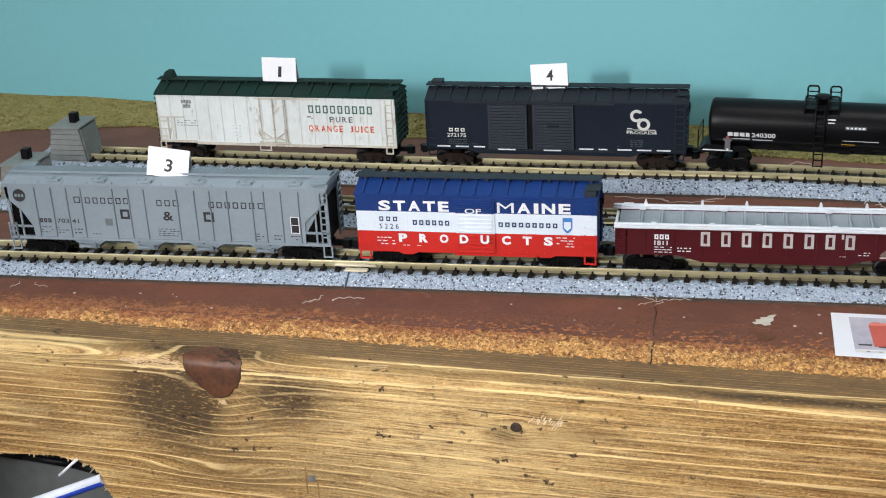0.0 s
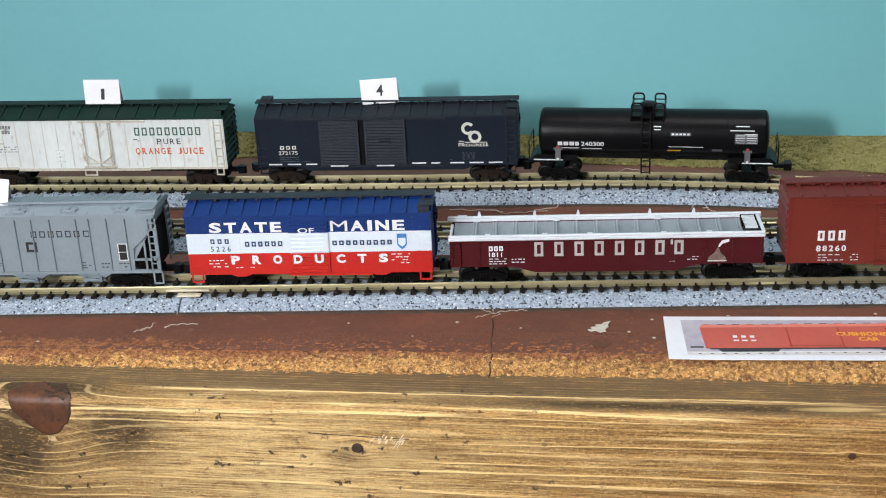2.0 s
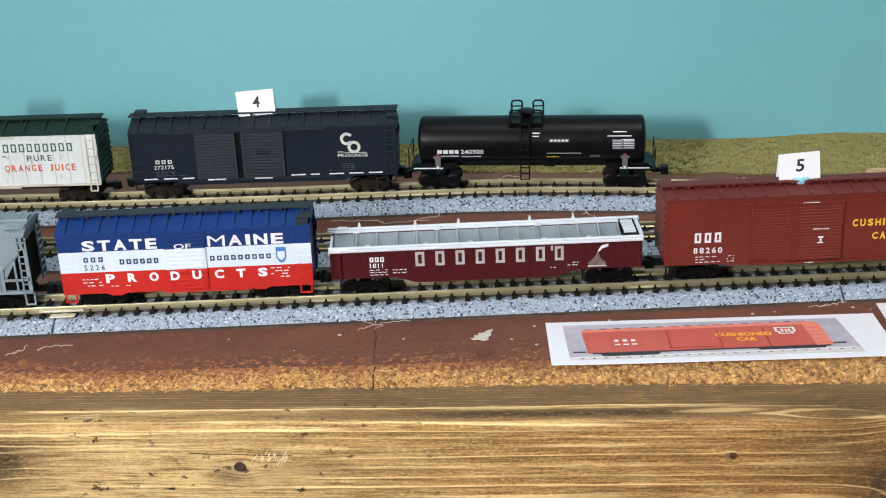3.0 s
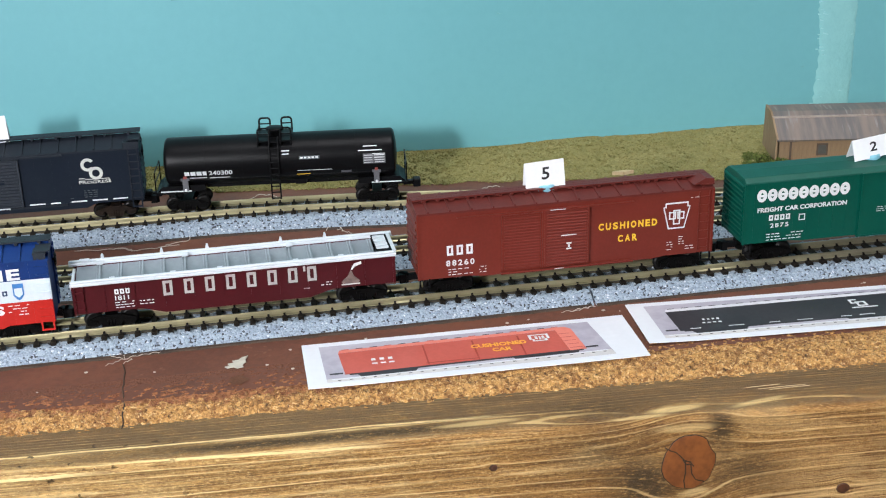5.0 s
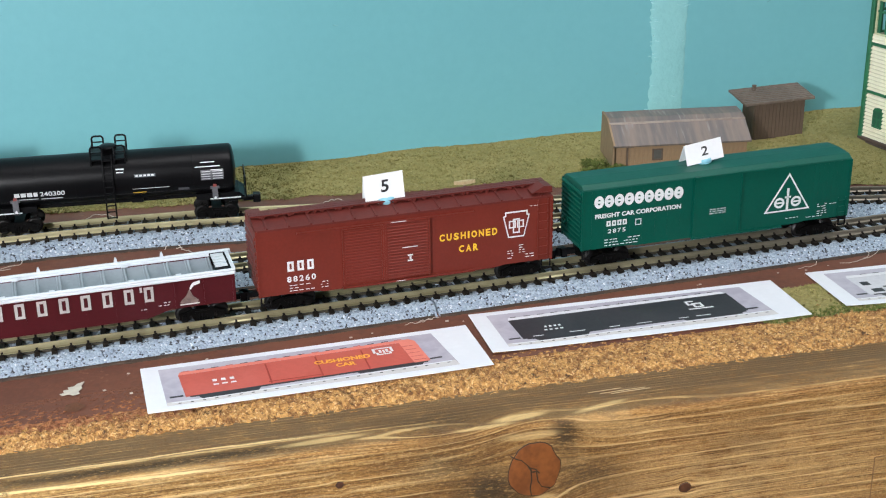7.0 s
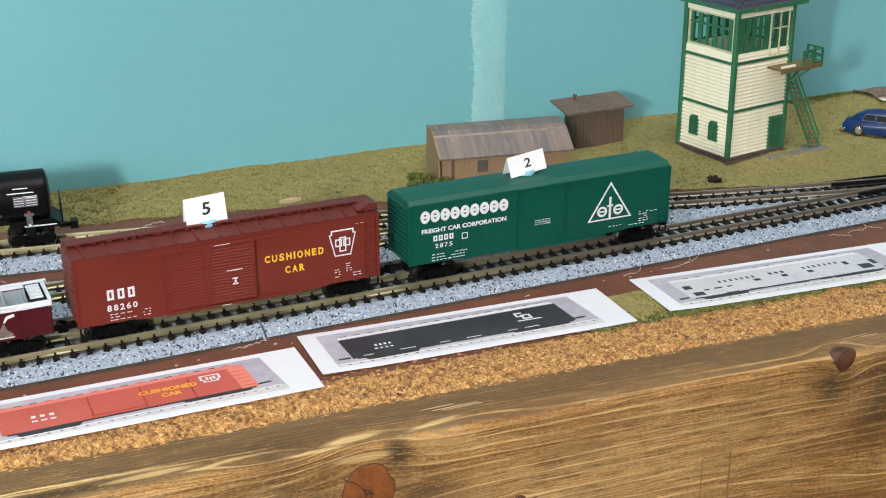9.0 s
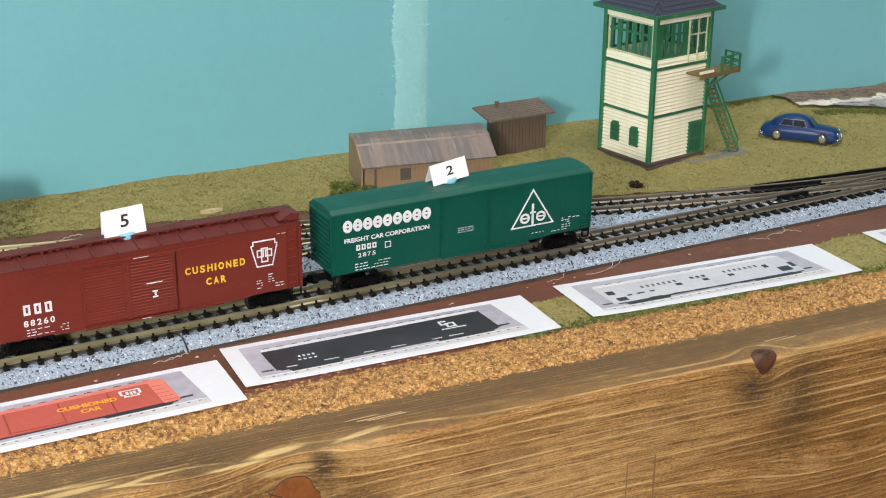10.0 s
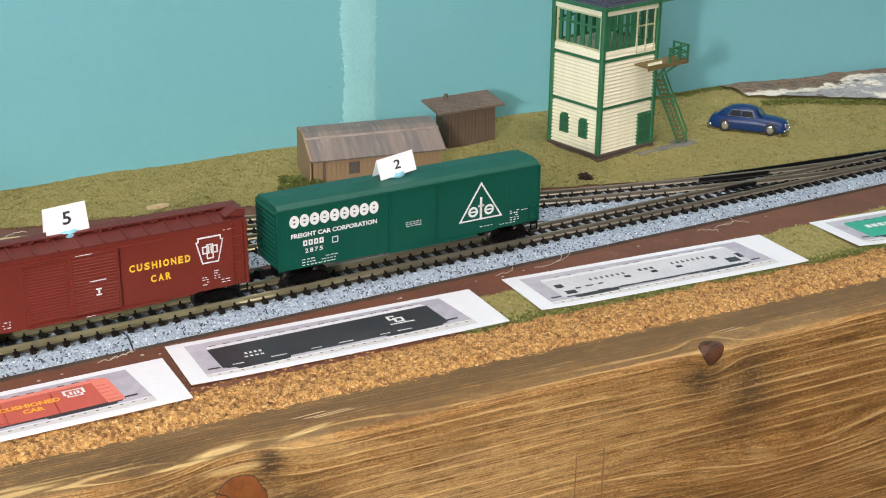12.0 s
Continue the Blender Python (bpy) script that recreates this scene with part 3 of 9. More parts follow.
def knot(cx, cz, rx, rz_, mat_face, seed, cracks=()):
    rnd = random.Random(seed)
    bm = bmesh.new()
    n = 28
    wob = [1 + rnd.uniform(-0.05, 0.05) for _ in range(n)]
    rings = []
    for f, d in ((1.03, 0.01), (1.0, 0.16), (0.97, 0.22), (0.6, 0.32), (0.25, 0.22)):
        rings.append([bm.verts.new((cx + rx * f * wob[i] * math.cos(2 * math.pi * i / n), -d + (0.06 if f < 0.5 else 0), cz + rz_ * f * wob[i] * math.sin(2 * math.pi * i / n))) for i in range(n)])
    for k, (a, b) in enumerate(zip(rings[:-1], rings[1:])):
        for i in range(n):
            q = bm.faces.new((a[i], a[(i + 1) % n], b[(i + 1) % n], b[i]))
            q.smooth, q.material_index = True, 1 if k < 1 else 0
    bm.faces.new(rings[-1]).material_index = 0
    for line in cracks:
        strand(bm, [(cx + u, -0.24, cz + w) for u, w in line], 0.2, 5, 1)
    return part("knot", bm, [mat_face, m_bark], front_board, "round brown knot in the board")




def folded(u, s, d):
    """A point u along the board and s up its face, over the rounded edge and back over its top, raised by d."""
    r = 2.6
    if s < 0:
        return (u, -d, -1.6 + s)
    a = min(s / r, math.pi / 2)
    back = max(0.0, s - r * math.pi / 2)
    return (u, r - (r + d) * math.cos(a) + back, -1.6 + (r + d) * math.sin(a))


def edge_knot(cx, cs, ru, up, down, lean, seed, cracks, label):
    """A knot that runs over the rounded top edge of the board."""
    bm = bmesh.new()
    rnd = random.Random(seed)
    n = 40
    wob = [1 + rnd.uniform(-0.04, 0.04) for _ in range(n)]
    rings = []
    for f, d in ((1.035, 0.01), (0.995, 0.20), (0.95, 0.30), (0.75, 0.46), (0.5, 0.56), (0.25, 0.60), (0.12, 0.60), (0.03, 0.60)):
        ring = []
        for i in range(n):
            a = 2 * math.pi * i / n
            c_, s_ = math.cos(a), math.sin(a)
            u = ru * c_ * (1 - 0.30 * max(0, -s_)) + lean * s_
            ring.append(bm.verts.new(folded(cx + u * f * wob[i], (up if s_ > 0 else down) * s_ * f * wob[i] + cs, d)))
        rings.append(ring)
    for k, (a, b) in enumerate(zip(rings[:-1], rings[1:])):
        for i in range(n):
            q = bm.faces.new((a[i], a[(i + 1) % n], b[(i + 1) % n], b[i]))
            q.smooth, q.material_index = True, 1 if k < 1 else 0
    bm.faces.new(rings[-1])
    for p in cracks:
        strand(bm, [folded(u, s, 0.45) for u, s in p], 0.42, 5, 1)
    part("knot", bm, [m_knot, m_bark], front_board, label)


edge_knot(-33.2, 0.6, 9.6, 9.5, 10.6, -1.6, 1, ([(-32, 4.0), (-29.5, 3.2), (-27, 4.2), (-24.6, 3.4)], [(-31, 6.5), (-28.5, 4.8), (-26, 6.0)], [(-30.5, 2.2), (-27.5, 2.6), (-25.5, 1.6)], [(-33, 8.0), (-30, 7.0), (-27, 8.2)]), "dark red-brown knot folded over the board's top edge")
edge_knot(404.8, 2.2, 4.4, 4.6, 5.2, 0.4, 3, ([(402, 1.0), (404, 2.6), (407, 3.2)], [(403, 4.0), (406, 4.6)]), "small dark knot on the board's top edge")
knot(250, -13.6, 7.3, 8.6, m_knot_light, 2, ([(-6.9, 5.4), (-5.2, 4.2), (-3.8, 3.7), (-2.2, 2.0)], [(-2.4, 2.2), (-1.2, 0.8), (0.4, 0.2), (1.4, -1.2)], [(-1.0, 0.6), (-0.8, -3.0), (-1.2, -5.6), (-0.8, -8.0)], [(0.6, -0.6), (1.0, -3.6), (2.2, -5.6), (4.6, -6.4)], [(-1.8, 1.2), (-0.6, -0.6), (0.8, -0.4)]))
knot(60, -12.6, 1.7, 1.5, m_bark, 4)
knot(195.4, -9.9, 1.1, 1.0, m_knot, 5)
knot(295.6, -26.5, 1.9, 1.6, m_knot, 6)
rnd = random.Random(9)
bm = bmesh.new()
for i in range(46):
    f = i / 45
    px = -83 + f * 9.5 + rnd.uniform(-0.4, 0.4)
    pz = -40.4 - max(0, f - 0.35) * 20 + rnd.uniform(-0.5, 0.6)
    tube(bm, (px, rnd.uniform(0.2, 9), pz), (px + rnd.uniform(-3, 0.5), rnd.uniform(-0.6, 8), pz - rnd.uniform(0.2, 1.6)), 0.55, 5, 0.1)
part("splinter", bm, m_pale_wood, front_board, "pale broken splinters of the notch")
# torn pale fibres that run into the large knot, and a chip under it
bm = bmesh.new()
for i in range(95):
    u1 = rnd.uniform(-60, -42.5)
    run = rnd.uniform(1.5, 5.5)
    mid = 0.3 + rnd.gauss(0, 0.35 + 0.9 * smooth((u1 + 62) / 18))
    strand(bm, [folded(u1 - run, mid + rnd.uniform(-0.3, 0.3), 0.0), folded(u1 - run * 0.5, mid + rnd.uniform(-0.2, 0.2), 0.12), folded(u1, mid + rnd.uniform(-0.5, 0.5), 0.05)], rnd.uniform(0.06, 0.17), 5, 0)
for i in range(9):
    u1 = -31.3 + rnd.uniform(-1.2, 1.2)
    strand(bm, [folded(u1, -10.6, 0.05), folded(u1 + rnd.uniform(-0.3, 0.3), -11.4, 0.2), folded(u1 + rnd.uniform(-0.6, 0.6), -12.2, 0.0)], 0.15, 5, 0)
part("splinter", bm, plain("torn_fibre", (0.66, 0.48, 0.27), (0.44, 0.30, 0.15), 900, 150, 0.7, bump=0.2), front_board, "pale torn fibres beside the large knot")


m_ridge = plain("pale_late_wood", (0.50, 0.34, 0.14), (0.36, 0.22, 0.08), 900, 180, 0.5, bump=0.1)
bm = bmesh.new()
for i in range(0, 16, 2):
    a = radians(18 - 112 * i / 15)
    u0, s0 = -33.5 + 9.4 * math.cos(a) - 0.6, 0.6 + 10.2 * math.sin(a)
    end, reach = s0 * 1.75 - 0.6, rnd.uniform(14, 30) + 7 * (i / 15)
    line = []
    for k in range(12):
        u1 = u0 + reach * k / 11
        line.append(folded(u1, end + (s0 - end) * math.exp(-(u1 - u0) / 9.0) + noise.noise(Vector((u1 * 0.15, i * 0.3, 0))) * 0.3, -0.06 - 0.10 * k / 11))
    strand(bm, line, rnd.uniform(0.10, 0.15), 5)
part("grain_ridge", bm, m_ridge, front_board, "pale grain ridges that fan out from the large knot")
bm = bmesh.new()
rim = [(-136, -41.0), (-118, -40.5), (-104, -39.2), (-92, -38.6), (-84, -40.2), (-80, -41), (-77, -44.5), (-76.5, -48), (-74, -52.5), (-72.5, -60)]
for (ua, za), (ub, zb) in zip(rim[:-1], rim[1:]):
    for k in range(max(3, int(math.hypot(ub - ua, zb - za) / 1.1))):
        f = rnd.random()
        u1, z1 = ua + (ub - ua) * f, za + (zb - za) * f
        tube(bm, (u1, rnd.uniform(-0.1, 1.0), z1 + rnd.uniform(0.0, 0.5)), (u1 + rnd.uniform(-1.2, 0.6), rnd.uniform(-0.5, 2.0), z1 - rnd.uniform(0.3, 1.1)), rnd.uniform(0.25, 0.5), 5, 0.1)
part("splinter", bm, m_pale_wood, front_board, "pale torn rim of the notch")
# square stain outline, crack, nail with rust runs, and pale scratches on the board
m_stain = plain("dark_stain_line", (0.20, 0.108, 0.042), (0.30, 0.165, 0.062), 900, 200, 0.6, bump=0.1)
for q in ((356.0, 356.4, -46, -25.6), (365.8, 366.4, -48, -25.0), (356.4, 365.8, -26.0, -25.5)):
    bm = bmesh.new()
    box(bm, q[0], q[1], -0.03, 0.2, q[2], q[3])
    part("stain_mark", bm, m_stain, front_board, "thin dark stain line")
bm = bmesh.new()
strand(bm, [folded(u, s_, 0.0) for u, s_ in ((46, -6.5), (52, -6.9), (58, -7.0), (66, -7.4), (75, -7.6))], 0.15, 5)
part("crack", bm, m_bark, front_board, "thin dark crack")
bm = bmesh.new()
for i in range(30):
    u1 = 62.5 + rnd.uniform(0, 11)
    s1 = -8.6 - 0.05 * (u1 - 62) + rnd.gauss(0, 0.8)
    strand(bm, [folded(u1, s1, 0.0), folded(u1 + 0.3, s1 + 0.7, 0.12), folded(u1 + 0.7, s1 + 1.2, 0.0)], rnd.uniform(0.08, 0.2), 4)
part("splinter", bm, plain("pale_scratch", (0.78, 0.66, 0.46), (0.60, 0.46, 0.28), 900, 150, 0.5, bump=0.2), front_board, "pale scratches beside a small knot")
bm = bmesh.new()
lathe(bm, [(0.4, 0.4), (0.9, 0.35), (1.3, 0.0)], 14, "y", (-4.4, -0.4, -37.0))
part("nail", bm, plain("grey_nail_head", (0.30, 0.30, 0.29), (0.20, 0.20, 0.19), 900, 200, 0.4, 0.6, bump=0.1), front_board, "grey nail head")
bm = bmesh.new()
for u1, z0, z1 in ((-6.2, -33.4, -43), (-2.6, -37.5, -45)):
    box(bm, u1 - 0.25, u1 + 0.25, -0.03, 0.2, z1, z0)
part("stain_run", bm, m_stain, front_board, "dark runs below the nail")
bm = bmesh.new()
for u1, s1, run in ((270, 14.5, 10), (273, 13.2, 14), (276, 12.4, 12), (411, 11.0, 9), (415, 10.0, 8), (12, 5.2, 9), (15, 6.6, 6)):
    strand(bm, [folded(u1, s1, 0.02), folded(u1 + run * 0.5, s1 + 0.25, 0.06), folded(u1 + run, s1 + 0.5, 0.02)], 0.14, 4)
part("scratch", bm, m_pale_wood, front_board, "pale scratches on the board's top")


def cork_material():
    m, nt, b = start("cork_sheet")
    vec = place(nt)
    # crumbs with ragged outlines: the lookup is bent by fine noise
    wob = nt.nodes.new("ShaderNodeTexNoise")
    wob.inputs["Scale"].default_value, wob.inputs["Detail"].default_value = 900, 5
    nt.links.new(vec, wob.inputs["Vector"])
    bent = nt.nodes.new("ShaderNodeVectorMath")
    bent.operation = "MULTIPLY_ADD"
    nt.links.new(wob.outputs["Color"], bent.inputs[0])
    bent.inputs[1].default_value = (0.0017, 0.0013, 0.0017)
    nt.links.new(vec, bent.inputs[2])
    big = cells(nt, bent.outputs[0], 640)
    sep = nt.nodes.new("ShaderNodeSeparateColor")
    nt.links.new(big.outputs["Color"], sep.inputs[0])
    crumb = grain(nt, vec, 420, 4, 0.7)
    lump, chip, pore = grain(nt, bent.outputs[0], 640, 4, 0.66, 0.3), grain(nt, bent.outputs[0], 1100, 3, 0.6, 0.5), grain(nt, vec, 720, 5, 0.75, 0.8)
    col = mix(nt, step(nt, lump, 0.36, 0.62), (0.30, 0.126, 0.030), (0.66, 0.350, 0.100))
    col = mix(nt, calc(nt, "MULTIPLY", sep.outputs[0], 0.40), col, (0.74, 0.45, 0.165))
    col = mix(nt, calc(nt, "MULTIPLY", step(nt, sep.outputs[1], 0.72, 0.84), 0.6), col, (0.20, 0.072, 0.020))
    col = mix(nt, calc(nt, "MULTIPLY", step(nt, chip, 0.56, 0.64), 0.8), col, (0.88, 0.61, 0.28))
    col = mix(nt, calc(nt, "MULTIPLY", step(nt, chip, 0.44, 0.34), 0.7), col, (0.13, 0.050, 0.016))
    col = mix(nt, calc(nt, "MULTIPLY", step(nt, pore, 0.44, 0.37), 0.82), col, (0.040, 0.017, 0.007))
    s = nt.nodes.new("ShaderNodeSeparateXYZ")
    c = nt.nodes.new("ShaderNodeTexCoord")
    nt.links.new(c.outputs["Object"], s.inputs[0])
    # brown ground paint that runs out unevenly over the cork
    y = calc(nt, "ADD", calc(nt, "MULTIPLY", s.outputs[1], 1000), calc(nt, "MULTIPLY", s.outputs[0], 40))
    y = calc(nt, "ADD", y, calc(nt, "MULTIPLY", calc(nt, "SUBTRACT", grain(nt, vec, 60, 5, 0.7), 0.5), 16))
    y = calc(nt, "SUBTRACT", y, calc(nt, "MULTIPLY", calc(nt, "SUBTRACT", crumb, 0.5), 10))
    y = calc(nt, "SUBTRACT", y, calc(nt, "MULTIPLY", calc(nt, "SUBTRACT", sep.outputs[2], 0.5), 5))
    # a thin rusty wash first, then the full coat
    rust = mix(nt, step(nt, lump, 0.38, 0.60), (0.19, 0.060, 0.024), (0.36, 0.128, 0.052))
    col = mix(nt, calc(nt, "MULTIPLY", step(nt, y, -47.0, -42.0), calc(nt, "SUBTRACT", 0.85, calc(nt, "MULTIPLY", step(nt, s.outputs[0], 0.15, 0.24), 0.75))), col, rust)
    col = mix(nt, calc(nt, "MULTIPLY", step(nt, y, -39.0, -33.5), 0.93), col, (0.15, 0.056, 0.030))
    nt.links.new(col, b.inputs["Base Color"])
    b.inputs["Roughness"].default_value = 0.85
    relief(nt, b, calc(nt, "ADD", calc(nt, "ADD", lump, calc(nt, "MULTIPLY", chip, 0.7)), calc(nt, "MULTIPLY", step(nt, pore, 0.30, 0.44), 0.8)), 1.0)
    return m


def cork_back(x):
    return -30.0 - 0.02 * x


def cork_front(x):
    return BOARD[0] + BOARD[1] * x + 17.6 + 1.6 * smooth(x / 160)


def cork_height(x, y):
    f = (cork_front(x) + 9 - y) / 9.0
    bend = noise.noise(Vector((x * 0.9, y * 0.9, 1.0)))
    near, at = noise.voronoi(Vector((x * 0.62 + bend * 0.45, y * 0.85 + bend * 0.4, 2.0)))
    # every crumb has its own height and tilt
    own = noise.cell(at[0] * 37.0)
    n = min(0.12, own * 0.5 + (x * 0.62 - at[0].x) * noise.cell(at[0] * 53.0) * 0.5 + (y * 0.85 - at[0].y) * (0.5 - noise.cell(at[0] * 71.0)) * 0.8 - near[0] * 0.7)
    edge_ = smooth((-34 + 0.02 * x - y + 3 * noise.noise(Vector((x * 0.05, 7.0, 0)))) / 9)
    return GZ + 0.12 + n * edge_ * 0.85 - 2.2 * smooth(f) ** 2


NX = 1900
cx_, ny = span(-190, 640, NX), 58
cork = sheet("cork_edge", cx_, [(lambda x, f=j / ny: cork_back(x) + (cork_front(x) - cork_back(x)) * f) for j in range(ny, -1, -1)], cork_height, cork_material())
tagged(cork, "crumbly cork sheet edge with worn brown paint", "cork", kind="structure")
bm = bmesh.new()
box(bm, -900, 1300, -260, 262, -30, -1.5)
bench = tagged(part("bench", bm, plain("bench_timber", (0.24, 0.15, 0.07), (0.16, 0.10, 0.05), 400, 40, 0.6)), "plain timber bench top under the layout", "bench", kind="structure")
for v in bench.data.vertices:
    if v.co.y < 0:
        v.co.y = (BOARD[0] + BOARD[1] * v.co.x / U + 16.5) * U

bm = bmesh.new()
box(bm, -35, 35, -35, 35, -920, 0)
leg_data = mesh_of("leg", bm, bench.data.materials[0])
for lx, ly in ((-820, 120), (-820, 215), (1220, -60), (1220, 215)):
    leg = new("leg", leg_data)
    leg.parent = bench
    leg.location = (lx * U, ly * U, -30 * U)

# room round the bench
m_room = plain("room_wall_paint", (0.22, 0.215, 0.20), (0.19, 0.185, 0.175), 60, 3, 0.7, bump=0.1)
m_ceiling = plain("ceiling_paint", (0.34, 0.335, 0.33), (0.31, 0.305, 0.30), 60, 3, 0.8, bump=0.1)
m_floor = plain("room_floor", (0.20, 0.15, 0.11), (0.15, 0.115, 0.085), 90, 5, 0.5, bump=0.1)
RX0, RX1, RY0, RY1, RZ0, RZ1 = -2100, 2500, -2000, 420, -950, 1450


def slab(name, label, category, mats, *b):
    bm = bmesh.new()
    box(bm, *b)
    return tagged(part(name, bm, mats), label, category, kind="structure")


slab("floor", "brown floor of the hobby room", "floor", m_floor, RX0 - 80, RX1 + 80, RY0 - 80, RY1 + 80, RZ0 - 60, RZ0)
slab("ceiling", "plain white ceiling of the hobby room", "ceiling", m_ceiling, RX0 - 80, RX1 + 80, RY0 - 80, RY1 + 80, RZ1, RZ1 + 60)
slab("wall_north", "plain room wall behind the backdrop", "wall", m_room, RX0 - 80, RX1 + 80, RY1, RY1 + 80, RZ0, RZ1)
slab("wall_west", "plain pale room wall", "wall", m_room, RX0 - 80, RX0, RY0, RY1, RZ0, RZ1)
slab("wall_east", "plain pale room wall", "wall", m_room, RX1, RX1 + 80, RY0, RY1, RZ0, RZ1)
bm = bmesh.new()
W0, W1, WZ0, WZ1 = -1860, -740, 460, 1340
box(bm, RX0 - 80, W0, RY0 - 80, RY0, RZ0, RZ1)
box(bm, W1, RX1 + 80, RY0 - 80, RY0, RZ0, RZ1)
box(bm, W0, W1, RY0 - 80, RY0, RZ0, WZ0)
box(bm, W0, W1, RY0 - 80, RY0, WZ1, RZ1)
tagged(part("wall_south", bm, m_room), "plain pale room wall with an added window opening", "wall", kind="structure")
# frame added to give the front light an opening; out of view
window = thing("added_window", "white frame of an added window, out of view", "window", kind="structure")
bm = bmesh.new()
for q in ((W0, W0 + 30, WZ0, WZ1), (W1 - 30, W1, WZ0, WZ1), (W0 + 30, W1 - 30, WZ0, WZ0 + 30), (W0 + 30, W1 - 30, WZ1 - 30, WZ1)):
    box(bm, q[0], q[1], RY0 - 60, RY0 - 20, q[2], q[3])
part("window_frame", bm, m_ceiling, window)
# unseen frame added round the overhead fill
lampbox = thing("top_fill_frame", "flat white frame added round the overhead fill light", "lamp", 450, -350, 1450)
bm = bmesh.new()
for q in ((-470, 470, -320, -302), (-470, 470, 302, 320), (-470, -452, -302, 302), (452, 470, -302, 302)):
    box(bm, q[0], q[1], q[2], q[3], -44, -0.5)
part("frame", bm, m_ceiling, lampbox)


# light placed from the shadows it casts; this head and stand are added
work_lamp = thing("work_lamp", "unseen black work lamp head on an added thin floor stand", "lamp", -90, -430, 215)
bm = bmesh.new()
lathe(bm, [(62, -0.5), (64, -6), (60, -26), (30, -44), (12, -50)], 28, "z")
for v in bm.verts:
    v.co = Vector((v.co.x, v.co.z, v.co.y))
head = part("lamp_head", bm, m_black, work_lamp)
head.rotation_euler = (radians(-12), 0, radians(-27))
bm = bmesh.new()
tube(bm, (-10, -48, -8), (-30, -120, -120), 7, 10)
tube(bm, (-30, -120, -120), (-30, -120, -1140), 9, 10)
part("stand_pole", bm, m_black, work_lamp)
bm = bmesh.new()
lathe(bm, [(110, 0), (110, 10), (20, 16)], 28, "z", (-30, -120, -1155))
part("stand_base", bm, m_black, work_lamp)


# ---- roadbeds and tracks ----
BACK_LINE = [(-170, 102.5), (-120, 99.8), (-60, 96.6), (0, 93.6), (60, 91.6), (100, 91.0), (130, 90.8), (155, 89.2), (180, 86.2), (205, 82.2), (230, 77.0), (255, 71.2), (300, 60.0), (400, 35.0), (440, 25.4), (472, 17.6)]
for i in range(1, 13):
    xx = 472 + 113 * i / 12
    BACK_LINE.append((xx, YF + 18.1 * ((585 - xx) / 113) ** 1.6))
MID_LINE = [(-175, 60.0), (-140, 58.5), (-20, 51.0), (40, 46.0), (90, 43.0), (190, 42.0), (260, 42.0), (320, 41.0), (360, 39.8), (395, 35.5), (415, 31.2)]
FRONT_LINE = [(-900, YF), (1300, YF)]


def bed(name, line, x0, x1, ztop, zfoot, label, n_across=46, half_top=10.5, half_foot=16.2):
    bm = bmesh.new()
    n = max(2, int((x1 - x0) / 0.9))
    rows = []
    for i in range(n + 1):
        x = x0 + (x1 - x0) * i / n
        yc = along(line, x)
        row = []
        for j in range(n_across + 1):
            f = -1 + 2 * j / n_across
            y = f * half_foot
            d = max(0.0, (abs(y) - half_top) / (half_foot - half_top))
            zt = ztop(x) if callable(ztop) else ztop
            z = zt - (zt - zfoot + 0.4) * d ** 1.15
            if abs(y) < 8.8:
                z -= 0.75
            z += (noise.noise(Vector((x * 1.3, (y + yc) * 1.3, 6.0))) * 0.45 + noise.noise(Vector((x * 0.35, (y + yc) * 0.35, 2))) * 0.35) * min(1, (1.02 - abs(f)) * 8 + 0.15)
            row.append(bm.verts.new((x, yc + y, z)))
        rows.append(row)
    for a, b in zip(rows[:-1], rows[1:]):
        for j in range(n_across):
            bm.faces.new((a[j], b[j], b[j + 1], a[j + 1])).smooth = False
    for row in (rows[0], rows[-1]):
        foot = [bm.verts.new((v.co.x, v.co.y, zfoot - 1)) for v in row]
        for j in range(n_across):
            bm.faces.new((row[j], row[j + 1], foot[j + 1], foot[j]))
    made = tagged(part(name, bm, m_ballast), label, "roadbed", group="ballasted roadbeds")
    bm = bmesh.new()
    rows = []
    for i in range(0, n + 1, 2):
        x = x0 + (x1 - x0) * i / n
        y = along(line, x) - half_foot
        k = noise.noise(Vector((x * 0.15, y, 3))) * 0.5 + noise.noise(Vector((x * 0.9, y, 5))) * 0.35
        rows.append([bm.verts.new(p) for p in ((x, y + 0.9, zfoot + 0.55), (x, y - 0.1 - k, zfoot + 0.40), (x, y - 0.55 - k, zfoot + 0.02))])
    for a, b in zip(rows[:-1], rows[1:]):
        for j in range(2):
            bm.faces.new((a[j + 1], b[j + 1], b[j], a[j]))
    part("foot_edge", bm, m_bark, made, "dark ragged lower edge")
    return made


bed("roadbed", FRONT_LINE, -190, -4.4, 5.9, GZ, "speckled blue-grey ballasted roadbed strip under the front track")
bed("roadbed", FRONT_LINE, -3.8, 243.8, 5.9, GZ, "speckled blue-grey ballasted roadbed strip under the front track")
bed("roadbed", FRONT_LINE, 244.5, 640, 5.9, GZ, "speckled blue-grey ballasted roadbed strip under the front track")
bed("roadbed", BACK_LINE, -170, 500, lambda x: 6.9 - 1.0 * smooth((x - 330) / 130), GZ, "speckled blue-grey ballasted roadbed strip under the rear track", 40)
bed("roadbed", MID_LINE, -175, 410, 5.8, GZ, "speckled blue-grey ballasted roadbed strip under the middle track", 36)


